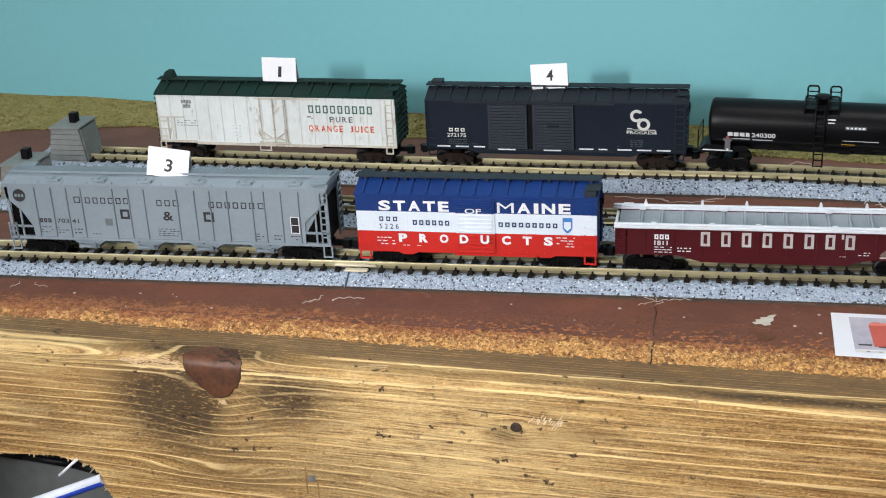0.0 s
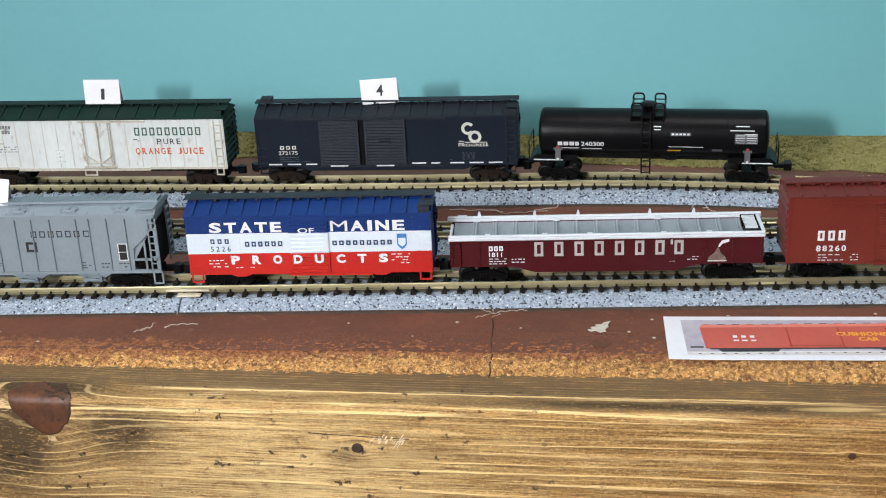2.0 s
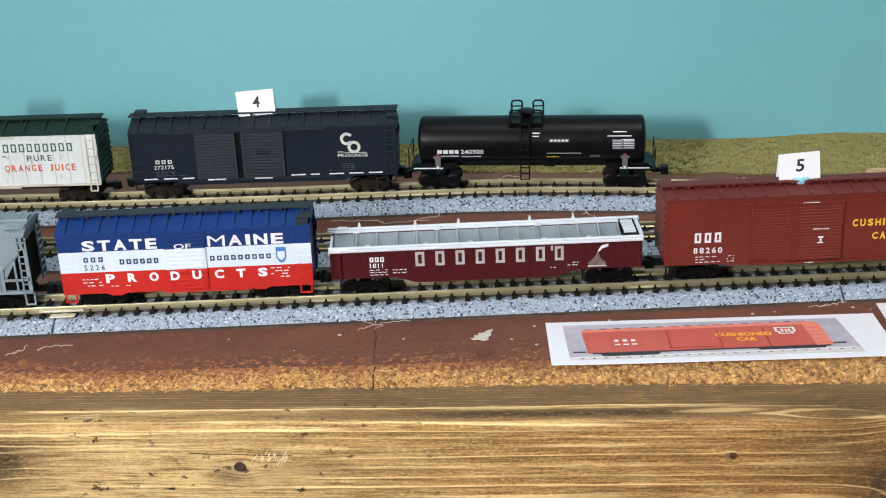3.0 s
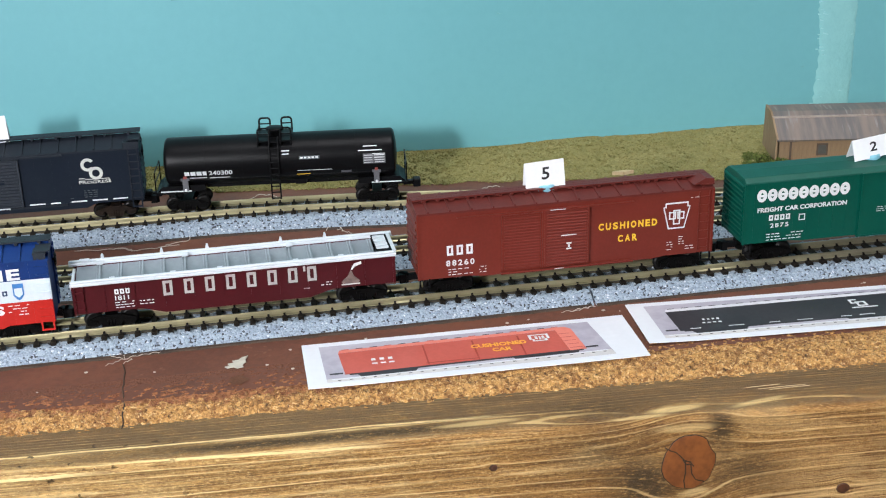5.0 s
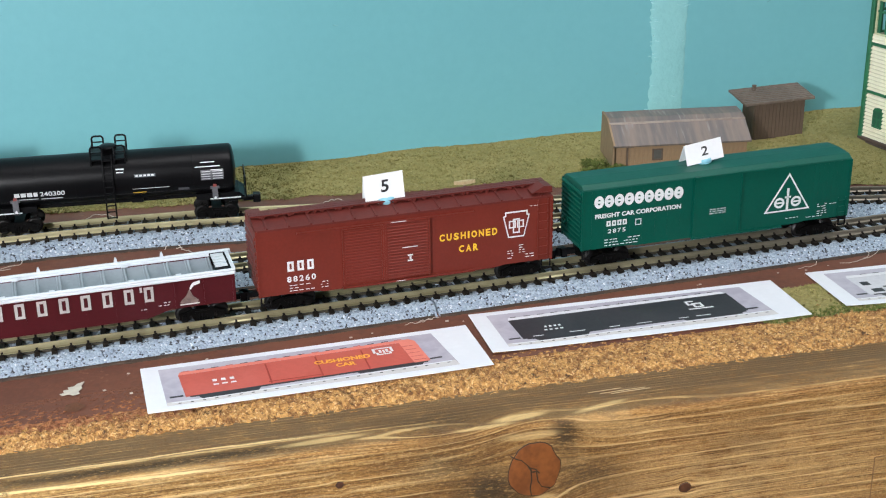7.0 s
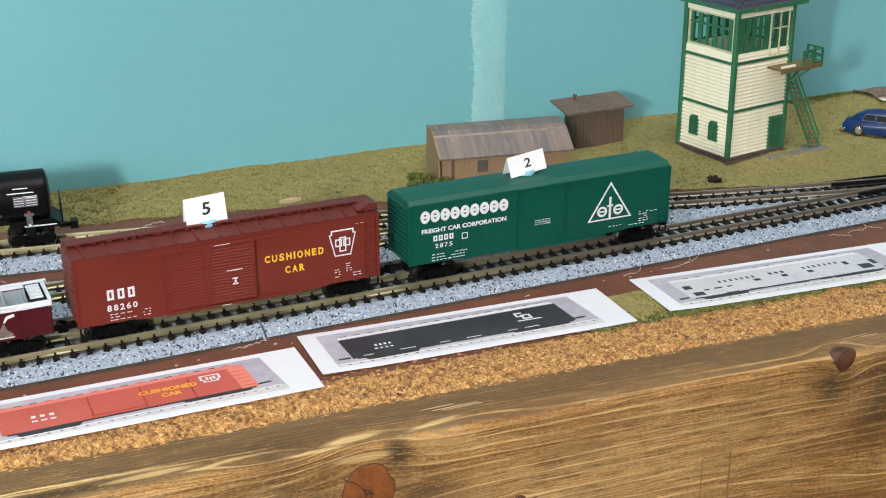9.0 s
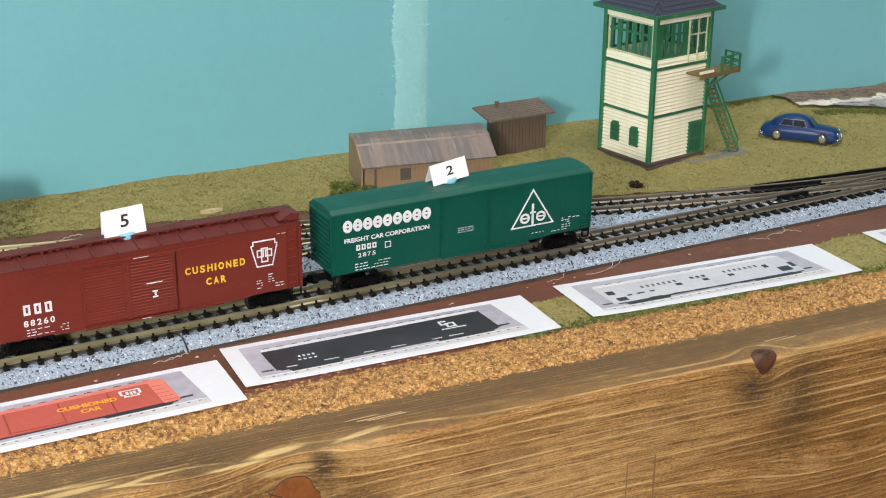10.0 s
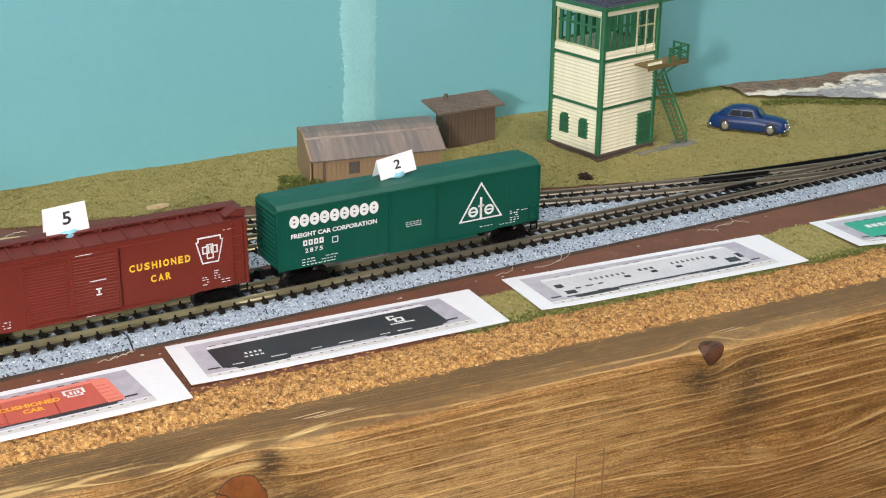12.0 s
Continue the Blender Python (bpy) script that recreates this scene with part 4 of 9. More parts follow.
def rail_mesh(bm, line, off, x0, x1, ztop, stepx=6.0):
    """One rail with head, web and foot along a line."""
    prof = [(-0.75, -2.0), (0.75, -2.0), (0.75, -1.8), (0.30, -1.45), (0.24, -0.8), (0.40, -0.66), (0.34, -0.26), (0.24, -0.07), (0.12, 0.0), (-0.12, 0.0), (-0.24, -0.07), (-0.34, -0.26), (-0.40, -0.66), (-0.24, -0.8), (-0.30, -1.45), (-0.75, -1.8)]
    n = max(1, int((x1 - x0) / stepx))
    rings = []
    for i in range(n + 1):
        x = x0 + (x1 - x0) * i / n
        dydx = (along(line, x + 2) - along(line, x - 2)) / 4
        k = math.hypot(1, dydx)
        px, py = x - off * dydx / k, along(line, x) + off / k
        z = ztop(x) if callable(ztop) else ztop
        rings.append([bm.verts.new((px - a * dydx / k, py + a / k, z + h)) for a, h in prof])
    for a, b in zip(rings[:-1], rings[1:]):
        for j in range(len(prof)):
            bm.faces.new((a[j], b[j], b[(j + 1) % len(prof)], a[(j + 1) % len(prof)])).smooth = False
    bm.faces.new(rings[0])
    bm.faces.new(rings[-1][::-1])


def tie_mesh():
    bm = bmesh.new()
    box(bm, -0.85, 0.85, -8.0, 8.0, -1.5, 0)
    for s in (-4.75, 4.75):
        box(bm, -0.6, 0.6, s - 1.3, s + 1.3, 0, 0.18)
        for k in (-1, 1):
            prism(bm, [(s + k * 0.45, 0.18), (s + k * 1.15, 0.18), (s + k * 0.9, 0.55), (s + k * 0.4, 0.85)], "x", -0.32, 0.32)
    return mesh_of("tie", bm, m_tie)


tie_data = tie_mesh()


def back_top(x):
    return 9.2 - 1.0 * smooth((x - 330) / 130)


def track(label, line, x0, x1, ztop, tie_to, stop_far=None, stop_near=None):
    t = thing("railway_track", label, "track", group="model railway tracks")
    for off, end in ((-4.75, stop_near or x1), (4.75, stop_far or x1)):
        bm = bmesh.new()
        rail_mesh(bm, line, off, x0, end, ztop)
        part("rail", bm, m_rail, t)
    bm = bmesh.new()
    for off in (-4.75, 4.75):
        n = int((tie_to - x0) / 5.0)
        for i in range(n):
            x = x0 + 2.5 + i * 5.0
            z = (ztop(x) if callable(ztop) else ztop) - 2.0
            box(bm, x - 0.35, x + 2.9, along(line, x + 1.3) + off - 0.5, along(line, x + 1.3) + off + 0.5, z - 1.1, z - 0.3)
    part("tie_web", bm, m_bedfill, t, "olive web between the ties")
    i, x = 0, x0 + 1.2
    while x < tie_to:
        d = (along(line, x + 2) - along(line, x - 2)) / 4
        z = (ztop(x) if callable(ztop) else ztop) - 2.0
        shared("tie", tie_data, t, x, along(line, x), z, math.degrees(math.atan(d)))
        x += 5.0
    return t


front_track = track("straight model track with dark ties and dull rails", FRONT_LINE, -190, 640, RAIL, 478)
rear_track = track("curving model track with dark ties that joins the front one", BACK_LINE, -158, 585, back_top, 478)
middle_track = track("empty model siding between two rows of freight cars", MID_LINE, -165, 415, 8.0, 400)
turnout = thing("track_switch", "model turnout with dark ties, frog and blade rails", "track switch")
for i in range(34):
    x = 481 + i * 5.0
    top_y = max(along(BACK_LINE, x) + 8.4, YF + 8.4)
    bm = bmesh.new()
    box(bm, -0.88, 0.88, YF - 8.4, top_y, -1.5, 0)
    for yy in (YF - 4.75, YF + 4.75, along(BACK_LINE, x) - 4.75, along(BACK_LINE, x) + 4.75):
        box(bm, -0.75, 0.75, yy - 1.3, yy + 1.3, 0, 0.3)
    o = part("tie", bm, m_tie, turnout)
    o.location = (x * U, 0, 6.2 * U)
bm = bmesh.new()
prism(bm, [(496, 3.2), (512, 2.6), (512, 4.6), (496, 6.2)], "z", 6.2, 7.5)
round_edges(bm, 0.3, 1)
part("frog", bm, m_black, turnout, "black plastic frog")
for off, a, b in ((-3.3, 488, 520), (3.4, 492, 524)):
    bm = bmesh.new()
    rail_mesh(bm, FRONT_LINE if off < 0 else BACK_LINE, off, a, b, RAIL)
    part("guard_rail", bm, m_steel_dark, turnout)
bm = bmesh.new()
prism(bm, [(497, along(BACK_LINE, 497) + 9.0), (600, YF + 9.0), (600, YF + 11.0), (585, YF + 11.4), (500, along(BACK_LINE, 500) + 11.0)], "z", 4.0, 6.7)
round_edges(bm, 0.5, 2)
part("switch_motor", bm, m_black, turnout, "long black switch machine casing")

# end bumpers of the two rear tracks
m_bumper = plain("grey_bumper_plastic", (0.20, 0.215, 0.20), (0.155, 0.165, 0.155), 700, 60, 0.5, bump=0.06)


def bumper(x, y, z, rz):
    t = thing("track_bumper", "grey plank-sided end bumper with a black lamp", "buffer stop", x, y, z, rz, "end bumpers")
    H = 16.0
    for s in (-1, 1):
        for k in range(7):
            bm = bmesh.new()
            f0, f1 = k / 7, (k + 1) / 7
            prism(bm, [(-10.5 + 3.4 * f0, H * f0), (7.6 - 2.4 * f0, H * f0), (7.6 - 2.4 * f1, H * f1 - 0.25), (-10.5 + 3.4 * f1, H * f1 - 0.25)], "y", s * 7.2 - 0.5, s * 7.2 + 0.5)
            part("side_plank", bm, m_bumper, t)
    bm = bmesh.new()
    prism(bm, [(-8.0, H - 0.3), (6.2, H + 0.1), (6.2, H + 1.0), (-8.0, H + 0.6)], "y", -8.2, 8.2)
    round_edges(bm, 0.2, 1)
    part("top_board", bm, m_bumper, t)
    bm = bmesh.new()
    prism(bm, [(7.0, 0), (8.2, 0), (5.8, H - 0.4), (4.8, H - 0.4)], "y", -6.6, 6.6)
    part("front_beam", bm, m_bumper, t)
    bm = bmesh.new()
    box(bm, -1.6, 1.6, -1.8, 1.8, H + 0.8, H + 5.0)
    round_edges(bm, 0.3, 1)
    lamp = part("lamp", bm, m_black, t, "square black lamp")
    bm = bmesh.new()
    lathe(bm, [(1.0, 0), (1.0, 0.35)], 12, "x", (1.6, 0, H + 3.2))
    part("lens", bm, m_black, lamp)
    return t


bumper(-150.5, 100.5, 4.9, -2.5)
bumper(-151.5, 58.5, 3.2, -3)


# ---- freight cars (each in its own frame: x along the car, z above the rail) ----
HW = 8.4
wheel_bm = bmesh.new()
for s in (-1, 1):
    lathe(wheel_bm, [(0.6, s * 3.9), (2.2, s * 3.95), (2.9, s * 4.05), (2.9, s * 4.3), (2.55, s * 4.4), (2.5, s * 5.2), (1.9, s * 5.2), (1.6, s * 5.0), (0.6, s * 5.1)], 20, "y")
tube(wheel_bm, (0, -6.6, 0), (0, 6.6, 0), 0.5, 8)
wheel_data = mesh_of("wheelset", wheel_bm, m_steel_dark)


def truck_mesh(mat_):
    bm = bmesh.new()
    for s in (-1, 1):
        y0, y1 = s * 6.1, s * 7.1
        prism(bm, [(-7.2, 3.5), (-5.2, 4.1), (-3.0, 4.9), (3.0, 4.9), (5.2, 4.1), (7.2, 3.5), (7.2, 2.0), (5.9, 1.9), (4.6, 2.6), (3.6, 3.2), (2.6, 1.1), (-2.6, 1.1), (-3.6, 3.2), (-4.6, 2.6), (-5.9, 1.9), (-7.2, 2.0)], "y", min(y0, y1), max(y0, y1))
        for k in (-1, 1):
            box(bm, k * 5.3 - 1.1, k * 5.3 + 1.1, s * 7.1 - 0.25, s * 7.1 + 0.25, 1.9, 3.5)
            tube(bm, (k * 5.3, s * 7.0, 2.7), (k * 5.3, s * 7.6, 2.7), 0.75, 10)
        for k in (-0.9, 0, 0.9):
            tube(bm, (k, s * 7.05, 1.5), (k, s * 7.05, 3.6), 0.38, 8)
        box(bm, -2.2, 2.2, s * 7.1 - 0.3, s * 7.1 + 0.3, 3.6, 4.3)
    box(bm, -1.8, 1.8, -6.2, 6.2, 2.6, 4.8)
    return mesh_of("truck", bm, mat_)


m_truck = plain("black_truck_plastic", (0.0022, 0.0021, 0.0020), (0.004, 0.0038, 0.0036), 900, 150, 0.5, spec=0.06)
m_truck_rust = plain("rusty_truck", (0.024, 0.016, 0.011), (0.014, 0.010, 0.008), 900, 150, 0.7, bump=0.1, spec=0.08)
truck_black, truck_rust = truck_mesh(m_truck), truck_mesh(m_truck_rust)


def running_gear(t, half, truck_at, deck, data=None):
    for s in (-1, 1):
        tr = shared("truck", data or truck_black, t, s * truck_at)
        for k in (-1, 1):
            shared("wheelset", wheel_data, tr, k * 5.3, 0, 2.9)
    bm = bmesh.new()
    box(bm, -half + 1, half - 1, -1.3, 1.3, 4.2, deck)
    for k in range(7):
        x = -half * 0.62 + half * 1.24 * k / 6
        prism(bm, [(-HW + 0.6, deck), (HW - 0.6, deck), (HW - 2.0, deck - 1.0), (-HW + 2.0, deck - 1.0)], "x", x - 0.3, x + 0.3)
    tube(bm, (4, 3, deck - 1.8), (10, 3, deck - 1.8), 1.3, 12)
    box(bm, -9, -6, 2, 5, deck - 2.6, deck)
    part("underframe", bm, m_truck, t, "black underframe")
    for s in (-1, 1):
        bm = bmesh.new()
        box(bm, min(s * (half - 1), s * (half + 2.4)), max(s * (half - 1), s * (half + 2.4)), -0.9, 0.9, 3.6, 5.4)
        prism(bm, [(half + 2.2, -1.6), (half + 4.3, -1.7), (half + 5.3, -0.5), (half + 4.2, 0.3), (half + 4.0, 1.5), (half + 2.2, 1.5)], "z", 3.0, 5.9)
        if s < 0:
            for v in bm.verts:
                if v.co.x > half + 2.0:
                    v.co.x, v.co.y = -v.co.x, -v.co.y
        bmesh.ops.recalc_face_normals(bm, faces=bm.faces[:])
        part("coupler", bm, m_black, t, "black knuckle coupler")


def ladder(t, x0, x1, z0, z1, n, y, mats, name="ladder", pick=None):
    bm = bmesh.new()
    for x in (x0, x1):
        box(bm, x - 0.22, x + 0.22, y - 0.5, y + 0.1, z0, z1) if pick is None else None
    for i in range(n):
        z = z0 + (z1 - z0) * (i + 0.4) / n
        box(bm, x0, x1, y - 0.55, y - 0.2, z - 0.18, z + 0.18, pick(z) if pick else 0)
        for x in (x0, x1):
            box(bm, x - 0.2, x + 0.2, y - 0.5, y + 0.1, z - 0.3, z + 0.3, pick(z) if pick else 0)
    return part(name, bm, mats, t)


def end_ladder(t, x, s, z0, z1, n, mats, y0=3.5, y1=7.3):
    bm = bmesh.new()
    a, b = (x, x + 0.6) if s > 0 else (x - 0.6, x)
    for y in (y0, y1):
        box(bm, a, b, y - 0.2, y + 0.2, z0, z1)
    for i in range(n):
        z = z0 + (z1 - z0) * (i + 0.5) / n
        box(bm, a, b, y0, y1, z - 0.2, z + 0.2)
    part("end_ladder", bm, mats, t)


def steps(t, x, y, z0, z1, w, mats):
    bm = bmesh.new()
    for a in (x - w / 2, x + w / 2):
        box(bm, a - 0.25, a + 0.25, y - 0.15, y + 0.25, z0, z1)
    box(bm, x - w / 2, x + w / 2, y - 0.2, y + 0.3, z0, z0 + 0.5)
    part("stirrup_step", bm, mats, t)


def peaked_roof(t, half, eave, ridge, mats, ribs, over=0.3):
    bm = bmesh.new()
    prism(bm, [(-HW - over, eave - 0.35), (HW + over, eave - 0.35), (HW + over, eave + 0.25), (0, ridge), (-HW - over, eave + 0.25)], "x", -half - over, half + over)
    roof = part("roof", bm, mats, t)
    bm = bmesh.new()
    e = HW + over - 0.1
    prism(bm, [(-e, eave + 0.1), (e, eave + 0.1), (e, eave + 0.75), (1.6, ridge + 0.2), (-1.6, ridge + 0.2), (-e, eave + 0.75)], "x", -0.3, 0.3)
    data = mesh_of("roof_rib", bm, mats)
    for i in range(ribs):
        shared("roof_rib", data, roof, -half + 2 * half * (i + 0.5) / ribs)
    return roof


def roof_walk(t, half, z, w, mats, lats=0):
    bm = bmesh.new()
    box(bm, -half, half, -w / 6 + 0.08, w / 6 - 0.08, z, z + 0.45)
    data = mesh_of("walk_board", bm, mats)
    for k in (-1, 0, 1):
        shared("walk_board", data, t, 0, k * w / 3)
    n = 12
    bm = bmesh.new()
    box(bm, -0.4, 0.4, -w / 2, w / 2, z - 0.8, z)
    data = mesh_of("walk_support", bm, mats)
    for i in range(n):
        shared("walk_support", data, t, -half + 2 * half * (i + 0.5) / n)
    for s in (-1, 1):
        bm = bmesh.new()
        box(bm, s * (half - 2.2) - 2.2, s * (half - 2.2) + 2.2, -s * w / 2 if s < 0 else -HW + 0.4, HW - 0.4 if s < 0 else -w / 2, z - 1.2, z - 0.8)
        part("lateral_walk", bm, mats, t)


def brake_wheel(t, x, y, z, mats, r=1.9):
    bm = bmesh.new()
    n = 16
    pts = [(x, y + r * math.cos(2 * math.pi * i / n), z + r * math.sin(2 * math.pi * i / n)) for i in range(n + 1)]
    strand(bm, pts, 0.22, 5)
    for i in range(4):
        tube(bm, (x, y, z), pts[i * 4], 0.16, 5)
    tube(bm, (x - 0.8, y, z), (x + 0.4, y, z), 0.4, 8)
    part("brake_wheel", bm, mats, t)


def ribbed_end(t, half, s, z0, z1, n, mats):
    bm = bmesh.new()
    for i in range(n):
        z = z0 + (z1 - z0) * (i + 0.5) / n
        d = (z1 - z0) / n * 0.30
        prism(bm, [(s * (half - 0.1), z - d * 1.4), (s * (half + 0.75), z - d * 0.5), (s * (half + 0.75), z + d * 0.5), (s * (half - 0.1), z + d * 1.4)], "y", -HW + 0.25, HW - 0.25)
    tagged(part("ribbed_end", bm, mats, t), kind="stuff")


def door_panel(t, x0, x1, z0, z1, ribs, mats, y=-HW, thick=0.55, pick=None, deep=0.45):
    """A sliding door; its pressed ribs are parts of it. pick: bands (from, to, material) of a striped door."""
    mats = mats if isinstance(mats, list) else [mats]
    bm = bmesh.new()
    if pick:
        for zz0, zz1, mi in pick:
            box(bm, x0, x1, y - thick, y, max(z0, zz0), min(z1, zz1), mi)
    else:
        prism(bm, [(x0, y), (x0, y - thick - 0.3), (x0 + 0.6, y - thick - 0.3), (x0 + 0.6, y - thick), (x1 - 0.6, y - thick), (x1 - 0.6, y - thick - 0.3), (x1, y - thick - 0.3), (x1, y)], "z", z0, z1)
    door = part("door", bm, mats, t)
    if not ribs:
        return door
    h = (z1 - z0) / ribs * 0.30
    made = {}
    for i in range(ribs):
        z = z0 + (z1 - z0) * (i + 0.5) / ribs
        mi = 0
        for zz0, zz1, k in pick or ():
            if zz0 <= z < zz1:
                mi = k
        if mi not in made:
            bm = bmesh.new()
            prism(bm, [(y - thick, -h), (y - thick - deep, -h * 0.35), (y - thick - deep, h * 0.35), (y - thick, h)], "x", x0 + 0.8, x1 - 0.8)
            made[mi] = mesh_of("rib", bm, mats[mi])
        shared("rib", made[mi], door, 0, 0, z)
    return door


def box_body(t, half, sill, eave, mats, seams=0, skirt=1.6):
    """Core, sides and corner posts; the side sill drops between the trucks."""
    bm = bmesh.new()
    box(bm, -half, half, -HW + 0.36, HW - 0.36, sill + 0.2, eave)
    part("body", bm, mats, t)
    a = half - 20
    for s in (-1, 1):
        bm = bmesh.new()
        y0, y1 = (-HW, -HW + 0.35) if s < 0 else (HW - 0.35, HW)
        prism(bm, [(-half, eave), (half, eave), (half, sill), (a + 4, sill), (a, sill - skirt * 0.5), (-a, sill - skirt * 0.5), (-a - 4, sill), (-half, sill)], "y", y0, y1)
        part("side_panel", bm, mats, t)
    bm = bmesh.new()
    box(bm, -0.35, 0.35, -0.38, 0.38, sill, eave)
    data = mesh_of("corner_post", bm, mats)
    for k in (-1, 1):
        for s in (-1, 1):
            shared("corner_post", data, t, k * half, s * HW)


# three-colour boxcar
m_blue = plain("blue_car_paint", (0.009, 0.034, 0.150), (0.008, 0.028, 0.125), 1200, 60, 0.42, spec=0.25)
m_cwhite = plain("white_car_paint", (0.62, 0.70, 0.76), (0.56, 0.64, 0.70), 1200, 60, 0.4)
m_red = plain("red_car_paint", (0.48, 0.022, 0.015), (0.41, 0.018, 0.013), 1200, 60, 0.42, spec=0.25)
m_slate = plain("slate_grey_walk", (0.022, 0.028, 0.036), (0.016, 0.021, 0.028), 900, 90, 0.55, spec=0.25)
m_navy_ink = plain("navy_lettering", (0.02, 0.05, 0.12), (0.015, 0.04, 0.10), 1500, 200, 0.5, bump=0)


def tricolour_car():
    t = thing("boxcar", "blue, white and red model boxcar with white lettering", "freight car", 38.8, YF + 0.1, RAIL, 0, "freight cars")
    h, sill, eave, b1, b2 = 39.2, 5.3, 25.3, 12.6, 19.5
    seam_at = []
    bm = bmesh.new()
    box(bm, -h, h, -HW + 0.25, HW - 0.25, sill, eave, 0)
    for s in (-1, 1):
        y0, y1 = (-HW, -HW + 0.3) if s < 0 else (HW - 0.3, HW)
        for name_, z0, z1, mm in (("blue_band", b2, eave, m_blue), ("white_band", b1, b2, m_cwhite)):
            bb = bmesh.new()
            box(bb, -h, h, y0, y1, z0, z1)
            part(name_, bb, mm, t)
        bb = bmesh.new()
        prism(bb, [(-h, b1), (h, b1), (h, sill), (26, sill), (24, 4.5), (21, 4.5), (19, sill), (-19, sill), (-21, 4.5), (-24, 4.5), (-26, sill), (-h, sill)], "y", y0, y1)
        part("red_band", bb, m_red, t)
        for i in range(15):
            x = -h + 0.3 + (2 * h - 0.6) * i / 14
            if -6.8 < x < 7.2:
                continue
            seam_at.append((x, s))
    part("body", bm, [m_blue, m_cwhite, m_red], t)
    bm = bmesh.new()
    for z0, z1, mi in ((sill + 0.2, b1, 2), (b1, b2, 1), (b2, eave - 0.4, 0)):
        box(bm, -0.16, 0.16, -0.07, 0.07, z0, z1, mi)
    data = mesh_of("seam", bm, [m_blue, m_cwhite, m_red])
    for x, s in seam_at:
        shared("seam", data, t, x, s * (HW + 0.05))
    peaked_roof(t, h, eave, 28.3, m_blue, 15)
    roof_walk(t, h + 1.0, 28.9, 4.6, m_slate)
    blocks("brake_platform", ((35.2, 39.0, -HW - 0.1, -4.2, 27.0, 27.6), (35.4, 38.8, -HW - 0.2, -HW + 0.2, 25.4, 26.99)), m_slate, t)
    door_panel(t, -6.2, 6.5, 5.6, 23.6, 13, [m_blue, m_cwhite, m_red], pick=((0, b1, 2), (b1, b2, 1), (b2, 40, 0)))
    bm = bmesh.new()
    for z, a, b in ((24.0, -7, 21), (5.3, -7, 20)):
        box(bm, a, b, -HW - 0.9, -HW, z - 0.3, z + 0.3, 0 if z > 20 else 1)
    part("door_track", bm, [m_blue, m_red], t)
    pick = lambda z: 2 if z < b1 else (1 if z < b2 else 0)
    ladder(t, 35.4, 38.6, 6.0, 25.0, 7, -HW, [m_blue, m_cwhite, m_red], pick=pick)
    bm = bmesh.new()
    for z in (8.5, 14.2):
        box(bm, -38.6, -35.4, -HW - 0.5, -HW - 0.2, z - 0.15, z + 0.15, 1 if z > b1 else 2)
    part("grab_iron", bm, [m_blue, m_cwhite, m_red], t)
    end_ladder(t, h, 1, 6, 25, 7, m_blue)
    steps(t, 36.9, -HW, 2.6, 5.6, 3.4, m_red)
    steps(t, -36.9, -HW, 2.6, 5.6, 3.4, m_red)
    brake_wheel(t, h + 1.1, 2.5, 21, m_black)
    y = -HW - 0.18
    spaced("STATE", -31.5, -8.3, 19.8, 23.3, y, m_white, t, 0.04, 0.24)
    spaced("MAINE", 7.4, 30.9, 19.8, 23.3, y, m_white, t, 0.04, 0.24)
    words("OF", -3.0, 2.3, 19.7, 21.4, y - 0.95, m_white, t, bold=0.012)
    for i, letter in enumerate("PRODUCTS"):
        x0, on_door = -25.4 + i * 6.8, letter in "DU"
        words(letter, x0, x0 + 2.9, 9.3 if on_door else 8.9, 12.3 if on_door else 11.9, y - (0.95 if on_door else 0), m_white, t, bold=0.05)
    words("5 2 2 6", -31.6, -25.2, 13.4, 15.2, y, m_navy_ink, t, bold=0.01)
    letter_blocks("BBB", -31.5, -24.6, 16.1, 17.7, 0.4, y, m_navy_ink, t, 0.42)
    letter_blocks("BBBBBB", -20.4, -7.6, 15.0, 16.7, 0.42, y, m_navy_ink, t, 0.36)
    letter_blocks("BBBBBBBBB", 7.7, 27.4, 15.0, 16.6, 0.42, y, m_navy_ink, t, 0.36)
    bm = bmesh.new()
    prism(bm, [(28.3, 18.6), (31.4, 18.6), (31.4, 15), (30.6, 13.8), (29.85, 13.3), (29.1, 13.8), (28.3, 15)], "y", y - 0.04, y + 0.04, 0)
    prism(bm, [(28.7, 17.2), (31.0, 17.2), (31.0, 15.2), (29.85, 14.2), (28.7, 15.2)], "y", y - 0.1, y - 0.05, 1)
    part("shield_emblem", bm, [plain("emblem_blue", (0.05, 0.20, 0.50), None, 1500, 200, 0.5, bump=0), m_cwhite], t, "small blue shield emblem")
    bars(small_print(-32.6, -26.4, 7.6, 10.9, 3, 1) + small_print(26.2, 32.2, 8.2, 12.2, 4, 2) + small_print(-24, -18, 7.4, 8.2, 1, 3), y, m_white, t)
    running_gear(t, h, 27.5, 5.6)


tricolour_car()

# grey covered hopper
m_grey = plain("grey_hopper_paint", (0.215, 0.262, 0.292), (0.19, 0.232, 0.26), 1000, 50, 0.45, spec=0.3)


